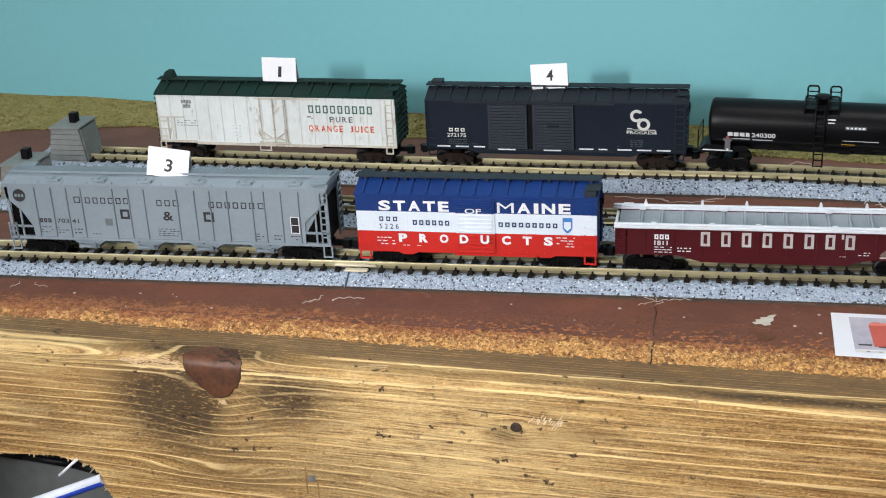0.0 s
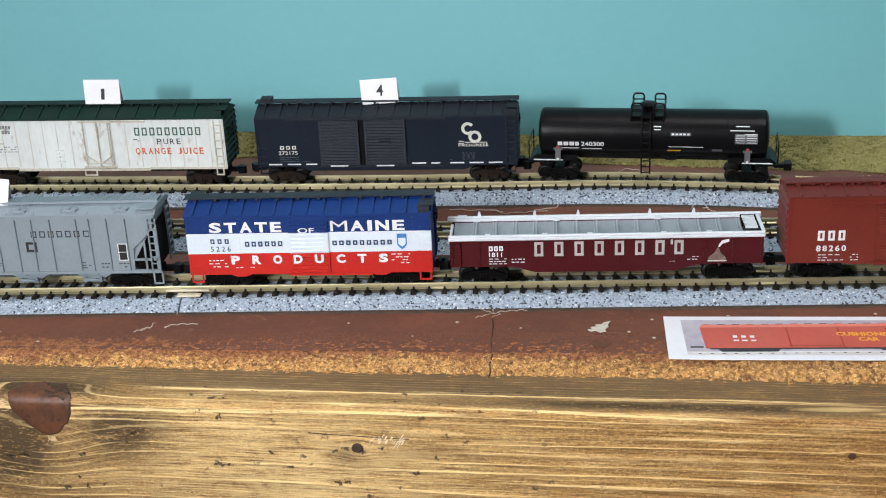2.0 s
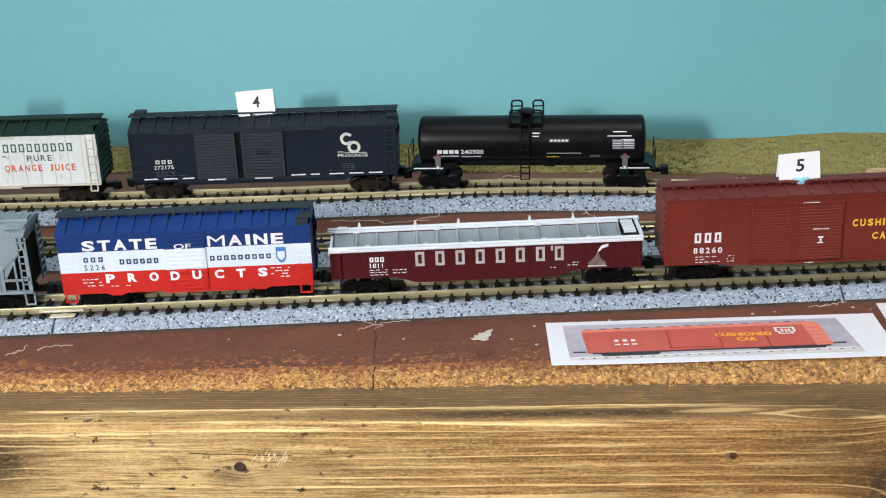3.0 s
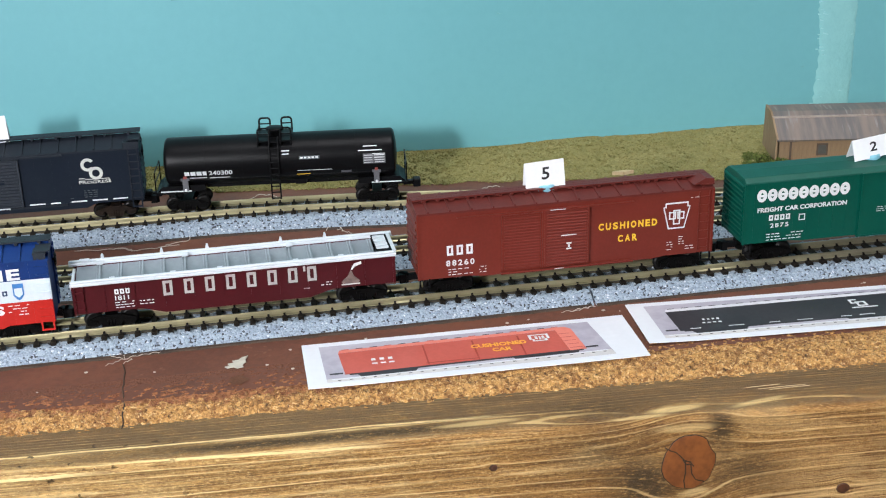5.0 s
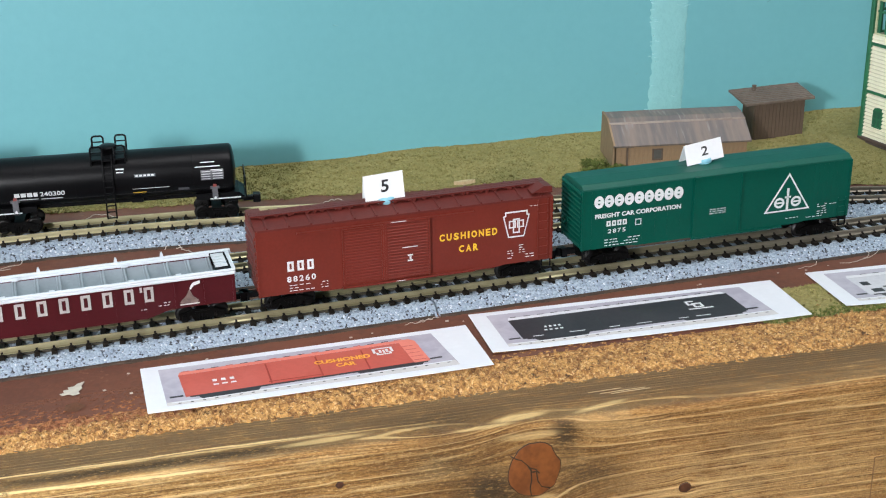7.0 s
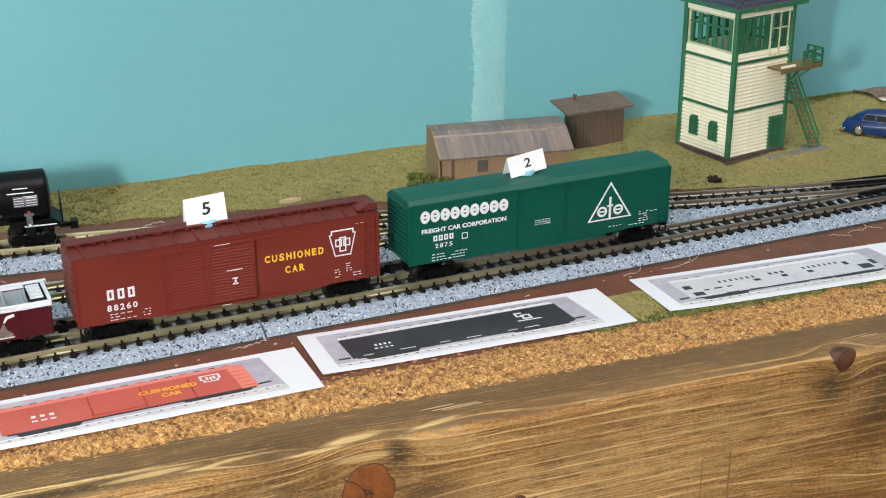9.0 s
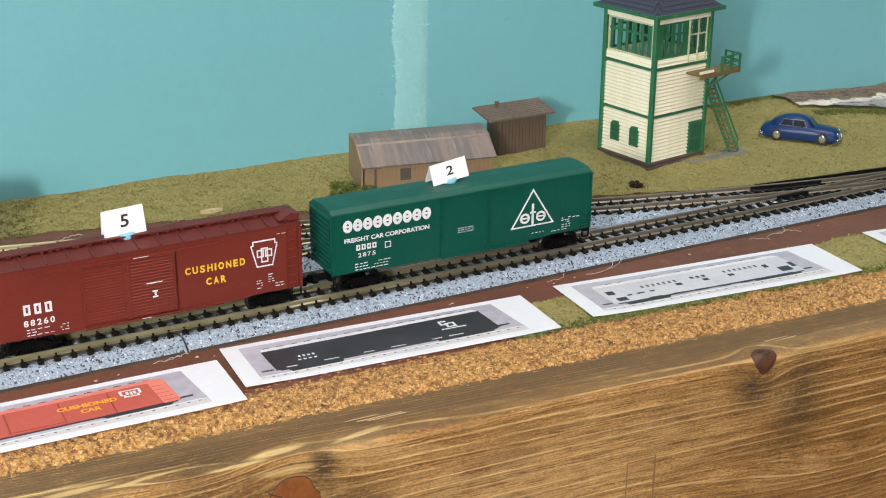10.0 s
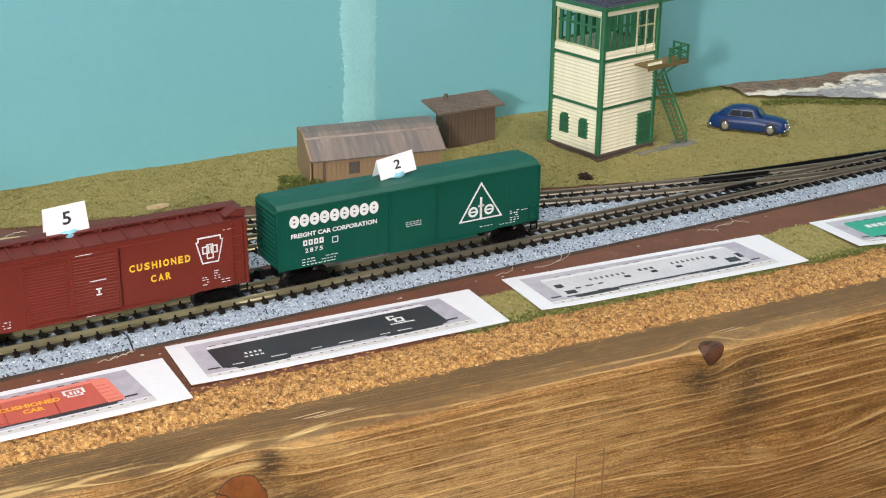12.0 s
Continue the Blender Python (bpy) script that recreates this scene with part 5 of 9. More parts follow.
def hopper_car():
    t = thing("covered_hopper", "grey covered hopper model with black lettering and roof hatches", "freight car", -67, YF + 0.1, RAIL, 0, "freight cars")
    h, sill, eave = 57.0, 6.9, 26.3
    bm = bmesh.new()
    for s in (-1, 1):
        y0, y1 = (-HW, -HW + 0.5) if s < 0 else (HW - 0.5, HW)
        prism(bm, [(-h, eave), (h, eave), (h, 22.5), (49, 14.8), (48.6, sill), (-48.4, sill), (-48.8, 13.5), (-h, 21.4)], "y", y0, y1)
        box(bm, -h, h, y0 - 0.3, y1 + 0.3, sill - 0.5, sill + 0.5)
        box(bm, -h, h, y0 - 0.35, y1 + 0.35, eave - 0.9, eave + 0.1)
        for k in (-1, 1):
            box(bm, k * (h - 0.5) - 0.5, k * (h - 0.5) + 0.5, y0, y1, sill, eave)
            box(bm, min(k * 48.8, k * h), max(k * 48.8, k * h), y0, y1, 10.6, 11.3)
            box(bm, k * 52.6 - 0.3, k * 52.6 + 0.3, y0, y1, sill, 17.5)
    box(bm, -48.5, 48.5, -HW + 0.5, HW - 0.5, sill, eave)
    for k in (-1, 1):
        prism(bm, [(k * 48.5, eave), (k * 56.5, eave), (k * 56.5, 23.5), (k * 48.5, sill + 3)], "y", -HW + 0.6, HW - 0.6)
    part("body", bm, m_grey, t)
    xs = [-46.2, -40.2, -34.6, -29.3, -17.8, -12.2, -6.6, 5.0, 11.2, 16.6, 22.6, 31.2, 35.4, 41.2, 47.2]
    for i, x in enumerate(xs):
        bm = bmesh.new()
        prism(bm, [(x - 0.28, -HW), (x + 0.28, -HW), (x + 0.12, -HW - 0.55), (x - 0.12, -HW - 0.55)], "z", sill + 0.4, eave - 0.8)
        part("side_rib", bm, m_grey, t)
    bm = bmesh.new()
    prism(bm, [(-HW - 0.5, eave), (HW + 0.5, eave), (HW + 0.5, eave + 0.5), (5.0, eave + 2.0), (-5.0, eave + 2.0), (-HW - 0.5, eave + 0.5)], "x", -h - 0.4, h + 0.4)
    for i in range(13):
        x = -h + 4 + (2 * h - 8) * i / 12
        box(bm, x - 0.2, x + 0.2, -HW, HW, eave + 0.4, eave + 1.1)
    part("roof", bm, m_grey, t)
    for i in range(6):
        x = -39 + 16.6 * i + (2 if i > 2 else 0)
        for s in (-1, 1):
            bm = bmesh.new()
            lathe(bm, [(3.1, 0), (3.1, 0.5), (2.6, 0.8), (1.0, 1.1), (0.4, 1.15)], 18, "z", (x, s * 5.0, eave + 1.1))
            for k in range(4):
                a = k * math.pi / 2 + 0.6
                box(bm, x + 3.1 * math.cos(a) - 0.45, x + 3.1 * math.cos(a) + 0.45, s * 5.0 + 3.1 * math.sin(a) - 0.45, s * 5.0 + 3.1 * math.sin(a) + 0.45, eave + 1.0, eave + 2.0)
            box(bm, x - 0.35, x + 0.35, s * 5 - 2.8, s * 5 + 2.8, eave + 1.9, eave + 2.3)
            part("roof_hatch", bm, m_grey, t, "round roof hatch")
    bm = bmesh.new()
    n = 114
    for i in range(n):
        x = -h + 2 * h * i / n
        box(bm, x, x + 0.75, -2.4, 2.4, eave + 2.6, eave + 3.0)
    for y in (-2.4, 0, 2.4):
        box(bm, -h, h, y - 0.2, y + 0.2, eave + 2.2, eave + 2.9)
    part("roof_walk", bm, m_grey, t, "grated roof walk")
    blocks("lateral_walk", ((h - 5.6, h + 0.2, -HW, -2.4, eave + 1.9, eave + 2.3), (-h - 0.2, -h + 5.6, 2.4, HW, eave + 1.9, eave + 2.3)), m_grey, t)
    for i in range(4):
        x = -30.2 + 21.3 * i
        bm = bmesh.new()
        prism(bm, [(x - 9, sill), (x + 9, sill), (x + 3.4, 3.4), (x - 3.4, 3.4)], "y", -5.5, 5.5)
        box(bm, x - 3.8, x + 3.8, -6.2, 6.2, 2.6, 3.5)
        tube(bm, (x - 2.8, -6.9, 3.6), (x + 2.8, -6.9, 3.6), 0.55, 8)
        box(bm, x - 3.0, x - 2.0, -7.2, -6.4, 2.8, 4.4)
        box(bm, x + 2.0, x + 3.0, -7.2, -6.4, 2.8, 4.4)
        part("discharge_bay", bm, m_grey, t)
    # a black fill stands in for the shade inside each open end
    for k in (-1, 1):
        bm = bmesh.new()
        prism(bm, [(k * 49.2, 14.6), (k * 56.2, 22.0), (k * 56.2, sill + 0.6), (k * 49.2, sill + 0.6)], "y", -HW + 1.2, HW - 1.2)
        part("end_shade", bm, m_truck, t, "black block put in for the shade below the overhang")
    ladder(t, 54.6, 57.2, 6.6, 25.2, 8, -HW - 0.3, m_grey)
    ladder(t, -57.2, -54.6, 6.6, 12.5, 3, -HW - 0.3, m_grey)
    end_ladder(t, h, 1, 6, 25, 8, m_grey)
    steps(t, 56, -HW, 2.4, 7.0, 2.8, m_grey)
    steps(t, -55.8, -HW, 2.4, 7.0, 2.8, m_grey)
    y = -HW - 0.04
    bm = bmesh.new()
    lathe(bm, [(2.3, 0), (2.3, 0.06)], 24, "y", (-52, y - 0.06, 22.3), 0)
    for k in range(3):
        box(bm, -53.6 + k * 1.2, -52.8 + k * 1.2, y - 0.12, y - 0.05, 21.8, 22.8, 1)
    part("round_emblem", bm, [m_ink, m_grey], t, "round black emblem")
    for mask, xa, xb, za, zb in (("B", -32.1, -28.6, 20.0, 22.3), ("BBBBBB", -28.0, -11.4, 19.9, 22.1), ("BBB", -2.4, 6.4, 19.5, 21.7), ("BBBBBB", 16.0, 33.0, 19.2, 21.4), ("B", 33.2, 36.4, 19.2, 21.4)):
        letter_blocks(mask, xa, xb, za, zb, 0.34, y, m_ink, t)
    letter_blocks("B", -15.9, -10.6, 14.5, 18.0, 0.85, y, m_ink, t)
    letter_blocks("B", 13.8, 19.4, 14.2, 17.7, 0.85, y, m_ink, t)
    words("&", -0.6, 3.1, 14.3, 17.6, y - 0.05, m_ink, t, bold=0.02)
    letter_blocks("BBB", -45.8, -41.2, 12.6, 14.1, 0.42, y, m_ink, t, 0.25)
    words("703 41", -39.4, -31.4, 12.6, 14.1, y - 0.05, m_ink, t, bold=0.012)
    bars(small_print(-46.2, -41.5, 8.6, 11.4, 3, 11) + small_print(-39.6, -35.5, 8.6, 11.2, 3, 12) + small_print(-33.5, -30.5, 8.4, 11, 2, 13) + small_print(-3, 4.8, 8.4, 11.6, 4, 14) + small_print(31.5, 34.4, 8.0, 10.7, 3, 15) + small_print(37.8, 40.6, 8.0, 10.4, 2, 16) + small_print(43.6, 47, 8.0, 10.3, 2, 17) + small_print(-27, -24, 8.4, 9.2, 1, 18), y, m_ink, t)
    bm = bmesh.new()
    box(bm, 43.9, 46.9, y - 0.06, y, 10.8, 16.7, 1)
    box(bm, 44.15, 46.65, y - 0.12, y - 0.07, 13.85, 16.45, 0)
    box(bm, 44.15, 46.65, y - 0.12, y - 0.07, 11.05, 13.65, 0)
    part("data_panel", bm, [m_ink, m_white], t)
    blocks("data_panel", ((-21.7, -19.1, y - 0.06, y, 12.0, 14.5),), plain("grey_print", (0.12, 0.14, 0.15), None, 1500, 200, 0.5, bump=0), t)
    running_gear(t, h, 46.5, 6.2)


hopper_car()

# weathered white reefer with green roof
m_reefer = plain("weathered_white_side", (0.67, 0.72, 0.70), (0.58, 0.615, 0.59), 700, 70, 0.62, bump=0.06, wear=(0.36, 0.31, 0.25), wear_at=0.58, stretch=(1, 1, 0.35))
m_green_dark = plain("dark_green_roof", (0.006, 0.027, 0.020), (0.010, 0.022, 0.017), 900, 80, 0.6, spec=0.2, wear=(0.06, 0.07, 0.055), wear_at=0.62)
m_reefer_joint = plain("grimy_panel_joint", (0.50, 0.48, 0.42), (0.62, 0.63, 0.59), 900, 140, 0.65, bump=0.05)
m_reefer_trim = plain("dirty_cream_trim", (0.58, 0.55, 0.47), (0.42, 0.37, 0.29), 900, 100, 0.65, bump=0.05)
m_green_ink = plain("green_lettering", (0.035, 0.12, 0.085), (0.03, 0.10, 0.07), 1200, 150, 0.6, bump=0, wear=(0.25, 0.28, 0.24))
m_grey_ink = plain("grey_lettering", (0.07, 0.085, 0.09), (0.06, 0.07, 0.08), 1200, 150, 0.6, bump=0)
m_orange_ink = plain("orange_lettering", (0.66, 0.13, 0.035), (0.55, 0.10, 0.03), 1200, 150, 0.6, bump=0, wear=(0.55, 0.36, 0.25))


def reefer_car():
    x0 = -58.0
    t = thing("refrigerator_car", "weathered white reefer model with a dark green roof", "freight car", x0, 97.0, 9.2, -2.58, "freight cars")
    h, sill, eave = 50.2, 7.7, 27.9
    bm = bmesh.new()
    box(bm, -h, h, -HW + 0.3, HW - 0.3, sill, eave, 1)
    for s in (-1, 1):
        y0, y1 = (-HW, -HW + 0.3) if s < 0 else (HW - 0.3, HW)
        bb = bmesh.new()
        box(bb, -h, h, y0, y1, sill, eave)
        part("side_panel", bb, m_reefer, t)
    part("body", bm, [m_reefer, m_green_dark], t)
    bm = bmesh.new()
    box(bm, -0.17, 0.17, -0.08, 0.08, sill + 0.6, eave - 0.3)
    data = mesh_of("side_post", bm, m_reefer_joint)
    for i in range(19):
        for s in (-1, 1):
            shared("side_post", data, t, -h + 0.3 + (2 * h - 0.6) * i / 18, s * (HW + 0.06))
    bm = bmesh.new()
    box(bm, -h, -34, -HW - 0.5, -HW + 0.1, sill - 0.1, sill + 0.7)
    box(bm, -34, 19.5, -HW - 0.6, -HW + 0.1, sill - 0.7, sill + 0.2)
    box(bm, 19.5, h, -HW - 0.5, -HW + 0.1, sill - 0.2, sill + 0.5)
    part("side_sill", bm, m_reefer_trim, t)
    peaked_roof(t, h, eave, 31.4, m_green_dark, 13, 0.5)
    roof_walk(t, h + 1.3, 32.0, 4.6, m_green_dark)
    bm = bmesh.new()
    prism(bm, [(-49.5, 32.4), (-44.5, 32.4), (-45.5, 35.2), (-48.2, 35.2)], "y", -1.5, 2.6)
    round_edges(bm, 0.3, 1)
    part("roof_hatch", bm, m_green_dark, t, "raised dark green roof hatch")
    blocks("brake_platform", ((44, 49.8, -HW + 0.55, -3, 29.4, 30.6), (44, 49.8, -HW, -HW + 0.5, 28.0, 30.0)), m_green_dark, t)
    door = door_panel(t, -5.2, 5.2, 8.6, 26.4, 0, m_reefer, thick=0.5)
    bm = bmesh.new()
    y = -HW - 0.5
    for x in (-5.4, 0.0, 4.6):
        tube(bm, (x, y - 0.5, 8.4), (x, y - 0.5, 26.8), 0.26, 6)
        for z in (10.5, 14, 24):
            box(bm, x - 0.5, x + 0.5, y - 0.7, y, z - 0.3, z + 0.3)
    for x, k in ((-4.8, 1), (4.4, -1)):
        tube(bm, (x, y - 0.5, 13.0), (x + k * 4.0, y - 0.5, 10.2), 0.28, 6)
        tube(bm, (x, y - 0.5, 10.0), (x + k * 4.4, y - 0.5, 10.6), 0.28, 6)
    box(bm, -7.2, 19.4, y - 0.4, y + 0.4, 26.6, 27.1)
    box(bm, -6.8, 6.4, y - 0.4, y + 0.3, 8.3, 8.8)
    part("door_bar", bm, m_reefer_trim, t, "cream door rods and latch bars")
    ladder(t, 46.3, 49.0, 8.2, 27.0, 6, -HW, m_reefer_trim)
    ladder(t, -49.8, -46.0, 8.8, 18.4, 3, -HW, m_reefer_trim)
    bm = bmesh.new()
    box(bm, -50, -38.5, -HW - 0.5, -HW - 0.2, 18.1, 18.5)
    box(bm, -43.4, -43.0, -HW - 0.4, -HW, 8.8, 18.3)
    part("grab_iron", bm, m_reefer_trim, t)
    end_ladder(t, h, 1, 8, 27, 7, m_green_dark)
    end_ladder(t, -h, -1, 8, 27, 7, m_green_dark)
    ribbed_end(t, h, 1, 9, 27, 8, m_green_dark)
    ribbed_end(t, h, -1, 9, 27, 8, m_green_dark)
    brake_wheel(t, h + 1.2, -2.0, 22, m_green_dark)
    for x, w in ((-49.2, 2.2), (-4.7, 4.6), (47.3, 2.6)):
        steps(t, x, -HW - 0.2, 4.9, 7.8, w, m_reefer_trim)
    y = -HW - 0.16
    letter_blocks("BBBBBBBBB", 14.8, 42.0, 21.2, 24.4, 0.5, y, m_green_ink, t, 0.34)
    spaced("PURE", 23.3, 32.8, 17.6, 19.9, y - 0.05, m_grey_ink, t, 0.015, 0.4)
    spaced("ORANGE JUICE", 14.4, 41.4, 13.6, 16.2, y - 0.05, m_orange_ink, t, 0.02, 0.42)
    letter_blocks("BBBB", -39.2, -34.6, 24.2, 25.5, 0.25, y, m_grey_ink, t)
    letter_blocks("BBB", -38.6, -35.0, 22.3, 23.6, 0.25, y, m_grey_ink, t)
    bars(small_print(-42, -33, 14.4, 17.4, 3, 21) + [(14.0, 15.6, 19.4, 19.8), (15.6, 16.4, 18.9, 19.2)], y, m_grey_ink, t)
    bm = bmesh.new()
    for k in range(4):
        box(bm, -18, -14.6, y - 0.3, y, 10.2 + k * 1.5, 10.9 + k * 1.5)
    part("grille", bm, m_reefer, t)
    running_gear(t, h, 40, 7.6, truck_rust)


reefer_car()

# blue-black double-door boxcar
m_navy = plain("blue_black_car_paint", (0.0075, 0.0115, 0.020), (0.010, 0.0145, 0.023), 1000, 60, 0.5, spec=0.12)
m_navy_roof = plain("blue_black_roof", (0.015, 0.019, 0.026), (0.011, 0.0145, 0.021), 900, 60, 0.55, wear=(0.035, 0.038, 0.045), spec=0.2)
m_cream_ink = plain("cream_lettering", (0.62, 0.63, 0.58), (0.52, 0.53, 0.49), 1200, 150, 0.5, bump=0)


def navy_car():
    t = thing("boxcar", "blue-black double-door model boxcar with white markings", "freight car", 54, 94.6, 9.2, -1.72, "freight cars")
    h, sill, eave = 49.8, 7.2, 26.9
    box_body(t, h, sill, eave, m_navy, seams=0, skirt=3.2)
    bm = bmesh.new()
    for x in (-43, -37, -31, 13, 19, 25, 37, 43):
        for z in range(22):
            box(bm, x - 0.08, x + 0.08, -HW - 0.07, -HW, sill + 0.8 + z * 0.84, sill + 1.0 + z * 0.84)
    tagged(part("rivet", bm, m_navy, t), kind="stuff")
    peaked_roof(t, h, eave, 30.2, m_navy_roof, 16)
    roof_walk(t, h + 1.0, 31.0, 4.8, m_navy_roof)
    blocks("brake_platform", ((44.6, 50.2, -HW + 0.55, -3, 28.6, 29.2), (44.8, 50.0, -HW - 0.1, -HW + 0.5, 26.6, 29.2), (-48.8, -44.5, -1.2, 3, 31.4, 32.6)), m_navy_roof, t)
    m_navy_door = plain("lighter_blue_black_door", (0.027, 0.033, 0.043), (0.020, 0.025, 0.034), 900, 60, 0.5, spec=0.3)
    door_panel(t, -25.3, -10.2, 8.0, 25.7, 15, m_navy_door, thick=0.7, deep=0.65)
    door_panel(t, -7.9, 7.8, 8.0, 25.7, 15, m_navy_door, thick=0.7, deep=0.65)
    bm = bmesh.new()
    box(bm, -38.6, 23, -HW - 1.0, -HW, 26.0, 26.6)
    box(bm, -26, 23, -HW - 0.9, -HW, 7.2, 7.8)
    part("door_track", bm, m_navy_roof, t)
    bm = bmesh.new()
    box(bm, -2.4, 2.4, -HW - 1.2, -HW - 0.7, 17.0, 18.6)
    part("door_plate", bm, m_navy, t)
    blocks("door_gap", ((-10.1, -8.0, -HW - 0.04, -HW, 8.0, 25.7),), m_black, t)
    ladder(t, 46.0, 49.4, 7.0, 26.3, 7, -HW, m_navy_roof)
    bm = bmesh.new()
    for z in (9, 11.6, 15.0):
        box(bm, -49.6, -46.4, -HW - 0.6, -HW - 0.3, z - 0.18, z + 0.18)
    part("grab_iron", bm, m_navy_roof, t)
    end_ladder(t, h, 1, 7, 26, 7, m_navy_roof)
    ribbed_end(t, h, 1, 8, 26, 8, m_navy)
    brake_wheel(t, h + 1.2, -3, 24, m_black)
    steps(t, 47.7, -HW, 4.4, 7.4, 3.2, m_navy)
    steps(t, -47.7, -HW, 4.4, 7.4, 3.2, m_navy)
    y = -HW - 0.09
    bm = bmesh.new()
    for cx, cz, r, a0, a1 in ((31.6, 21.9, 2.1, 35, 325), (34.2, 18.6, 2.1, 0, 360)):
        n = 26
        for i in range(n):
            a, b = radians(a0 + (a1 - a0) * i / n), radians(a0 + (a1 - a0) * (i + 1) / n)
            prism(bm, [(cx + (r - 0.75) * math.cos(a), cz + (r - 0.75) * math.sin(a)), (cx + (r + 0.35) * math.cos(a), cz + (r + 0.35) * math.sin(a)), (cx + (r + 0.35) * math.cos(b), cz + (r + 0.35) * math.sin(b)), (cx + (r - 0.75) * math.cos(b), cz + (r - 0.75) * math.sin(b))], "y", y - 0.05, y)
    for q in ((28.0, 30.0, 16.7, 17.0), (30.2, 38.6, 16.3, 16.55), (38.4, 38.7, 14.9, 16.4), (27.9, 30, 15.9, 16.1)):
        box(bm, q[0], q[1], y - 0.05, y, q[2], q[3])
    part("ring_emblem", bm, m_cream_ink, t, "two interlocked pale rings")
    words("PROGRESS", 27.9, 39.2, 14.8, 15.9, y - 0.05, m_cream_ink, t, bold=0.014)
    letter_blocks("BBB", -41.0, -34.0, 14.4, 15.8, 0.38, y, m_cream_ink, t)
    words("272175", -41.8, -34.3, 12.2, 13.7, y - 0.05, m_cream_ink, t, bold=0.012)
    bars(small_print(-41.3, -34, 9.2, 11.5, 3, 31) + small_print(-33, -29.5, 9.1, 9.8, 1, 32) + small_print(29.2, 34, 9.4, 12.6, 4, 33) + small_print(24.3, 27, 9.3, 9.9, 1, 34), y, m_grey_ink, t)
    bars([(x, x + w, 8.1, 8.6) for x, w in ((-46, 5.2), (-38.6, 5.2), (-31.4, 4.4), (9.8, 5.4), (17.2, 3.4), (24.4, 5.4), (31.8, 5.4), (39.2, 5.2))], y, m_white, t)
    bars([(x, x + w, 7.6, 8.1) for x, w in ((-21.6, 6.8), (-3.8, 6.8))], y - 1.0, m_white, t)
    running_gear(t, h, 39.4, 7.2, truck_rust)


navy_car()

# black tank car
m_tank = plain("satin_black_tank", (0.0035, 0.0035, 0.004), (0.0055, 0.0055, 0.006), 1200, 60, 0.36, spec=0.11)
m_tankgrey = plain("grey_bolster_post", (0.11, 0.11, 0.12), (0.08, 0.08, 0.09), 1000, 120, 0.5)


def tank_car():
    t = thing("tank_car", "satin black tank car model with a top platform", "freight car", 154.8, 88.6, 9.2, -6.9, "freight cars")
    R, zc, h = 8.8, 17.9, 41.6
    bm = bmesh.new()
    lathe(bm, [(0.6, -h - 1.3), (4.5, -h - 1.05), (7.6, -h - 0.5), (R - 0.5, -h - 0.1), (R - 0.12, -h + 0.3), (R, -h + 0.8)] + [(R, -h + 0.8 + (2 * h - 1.6) * k / 24) for k in range(1, 24)] + [(R, h - 0.8), (R - 0.12, h - 0.3), (R - 0.5, h + 0.1), (7.6, h + 0.5), (4.5, h + 1.05), (0.6, h + 1.3)], 64, "x", (0, 0, zc))
    part("tank", bm, m_tank, t)
    for x in (-27.5, -13.8, 13.8, 27.5):
        bm = bmesh.new()
        lathe(bm, [(R - 0.2, x - 0.12), (R + 0.05, x - 0.1), (R + 0.05, x + 0.1), (R - 0.2, x + 0.12)], 64, "x", (0, 0, zc))
        part("tank_seam", bm, m_tank, t)
    bm = bmesh.new()
    for s in (-1, 1):
        prism(bm, [(s * 28, 10.4), (s * 43.5, 10.4), (s * 45.5, 8.6), (s * 45.5, 7.2), (s * 28, 8.4)], "y", -6.8, 6.8)
        box(bm, min(s * 39, s * 46), max(s * 39, s * 46), -7.6, 7.6, 7.6, 8.4)
        prism(bm, [(-8.2, 8.0), (8.2, 8.0), (6.2, 14.5), (-6.2, 14.5)], "x", s * 35 - 0.7, s * 35 + 0.7)
        for yy in (-7.2, 7.2):
            tube(bm, (s * 46, yy, 8), (s * 46, yy, 16), 0.22, 6)
        tube(bm, (s * 46, -7.2, 16), (s * 46, 7.2, 16), 0.22, 6)
        tube(bm, (s * 46, -7.2, 12), (s * 46, 7.2, 12), 0.22, 6)
    box(bm, -28, 28, -1.2, 1.2, 7.6, 9.9)
    box(bm, 5, 9, -4, 2, 8.2, 10.6)
    box(bm, 14, 17, -3, 1, 8.4, 10.4)
    part("underframe", bm, m_black, t)
    for s in (-1, 1):
        bm = bmesh.new()
        box(bm, s * 34.9 - 1.0, s * 34.9 + 1.0, -8.9, -8.0, 9.0, 13.2)
        box(bm, s * 34.9 - 1.6, s * 34.9 + 1.6, -9.0, -8.1, 13.0, 13.8)
        part("bolster_post", bm, m_tankgrey, t, "grey bolster post")
        bm = bmesh.new()
        box(bm, s * 34.9 - 0.6, s * 34.9 + 0.6, -9.1, -8.3, 13.8, 14.6)
        part("post_cap", bm, plain("red_cap", (0.25, 0.05, 0.04), None, 1000, 100, 0.5), t, "small red cap")
        bm = bmesh.new()
        tube(bm, (s * 34.9, -8.9, 9.5), (s * 34.9, -9.2, 9.5), 0.5, 10)
        box(bm, s * 38.5 - 5.5, s * 38.5 + 5.5, -8.9, -8.4, 8.9, 9.2)
        part("post_bolt", bm, m_white, t)
    # platform, hand rails and dome
    bm = bmesh.new()
    box(bm, -8.0, 4.6, -7.0, 7.0, zc + R - 0.9, zc + R - 0.4)
    for x in (-7.8, -3.6, 0.4, 4.4):
        box(bm, x - 0.25, x + 0.25, -7.0, 7.0, zc + R - 2.5, zc + R - 0.9)
    part("platform", bm, m_black, t)
    bm = bmesh.new()
    top = zc + R + 4.2
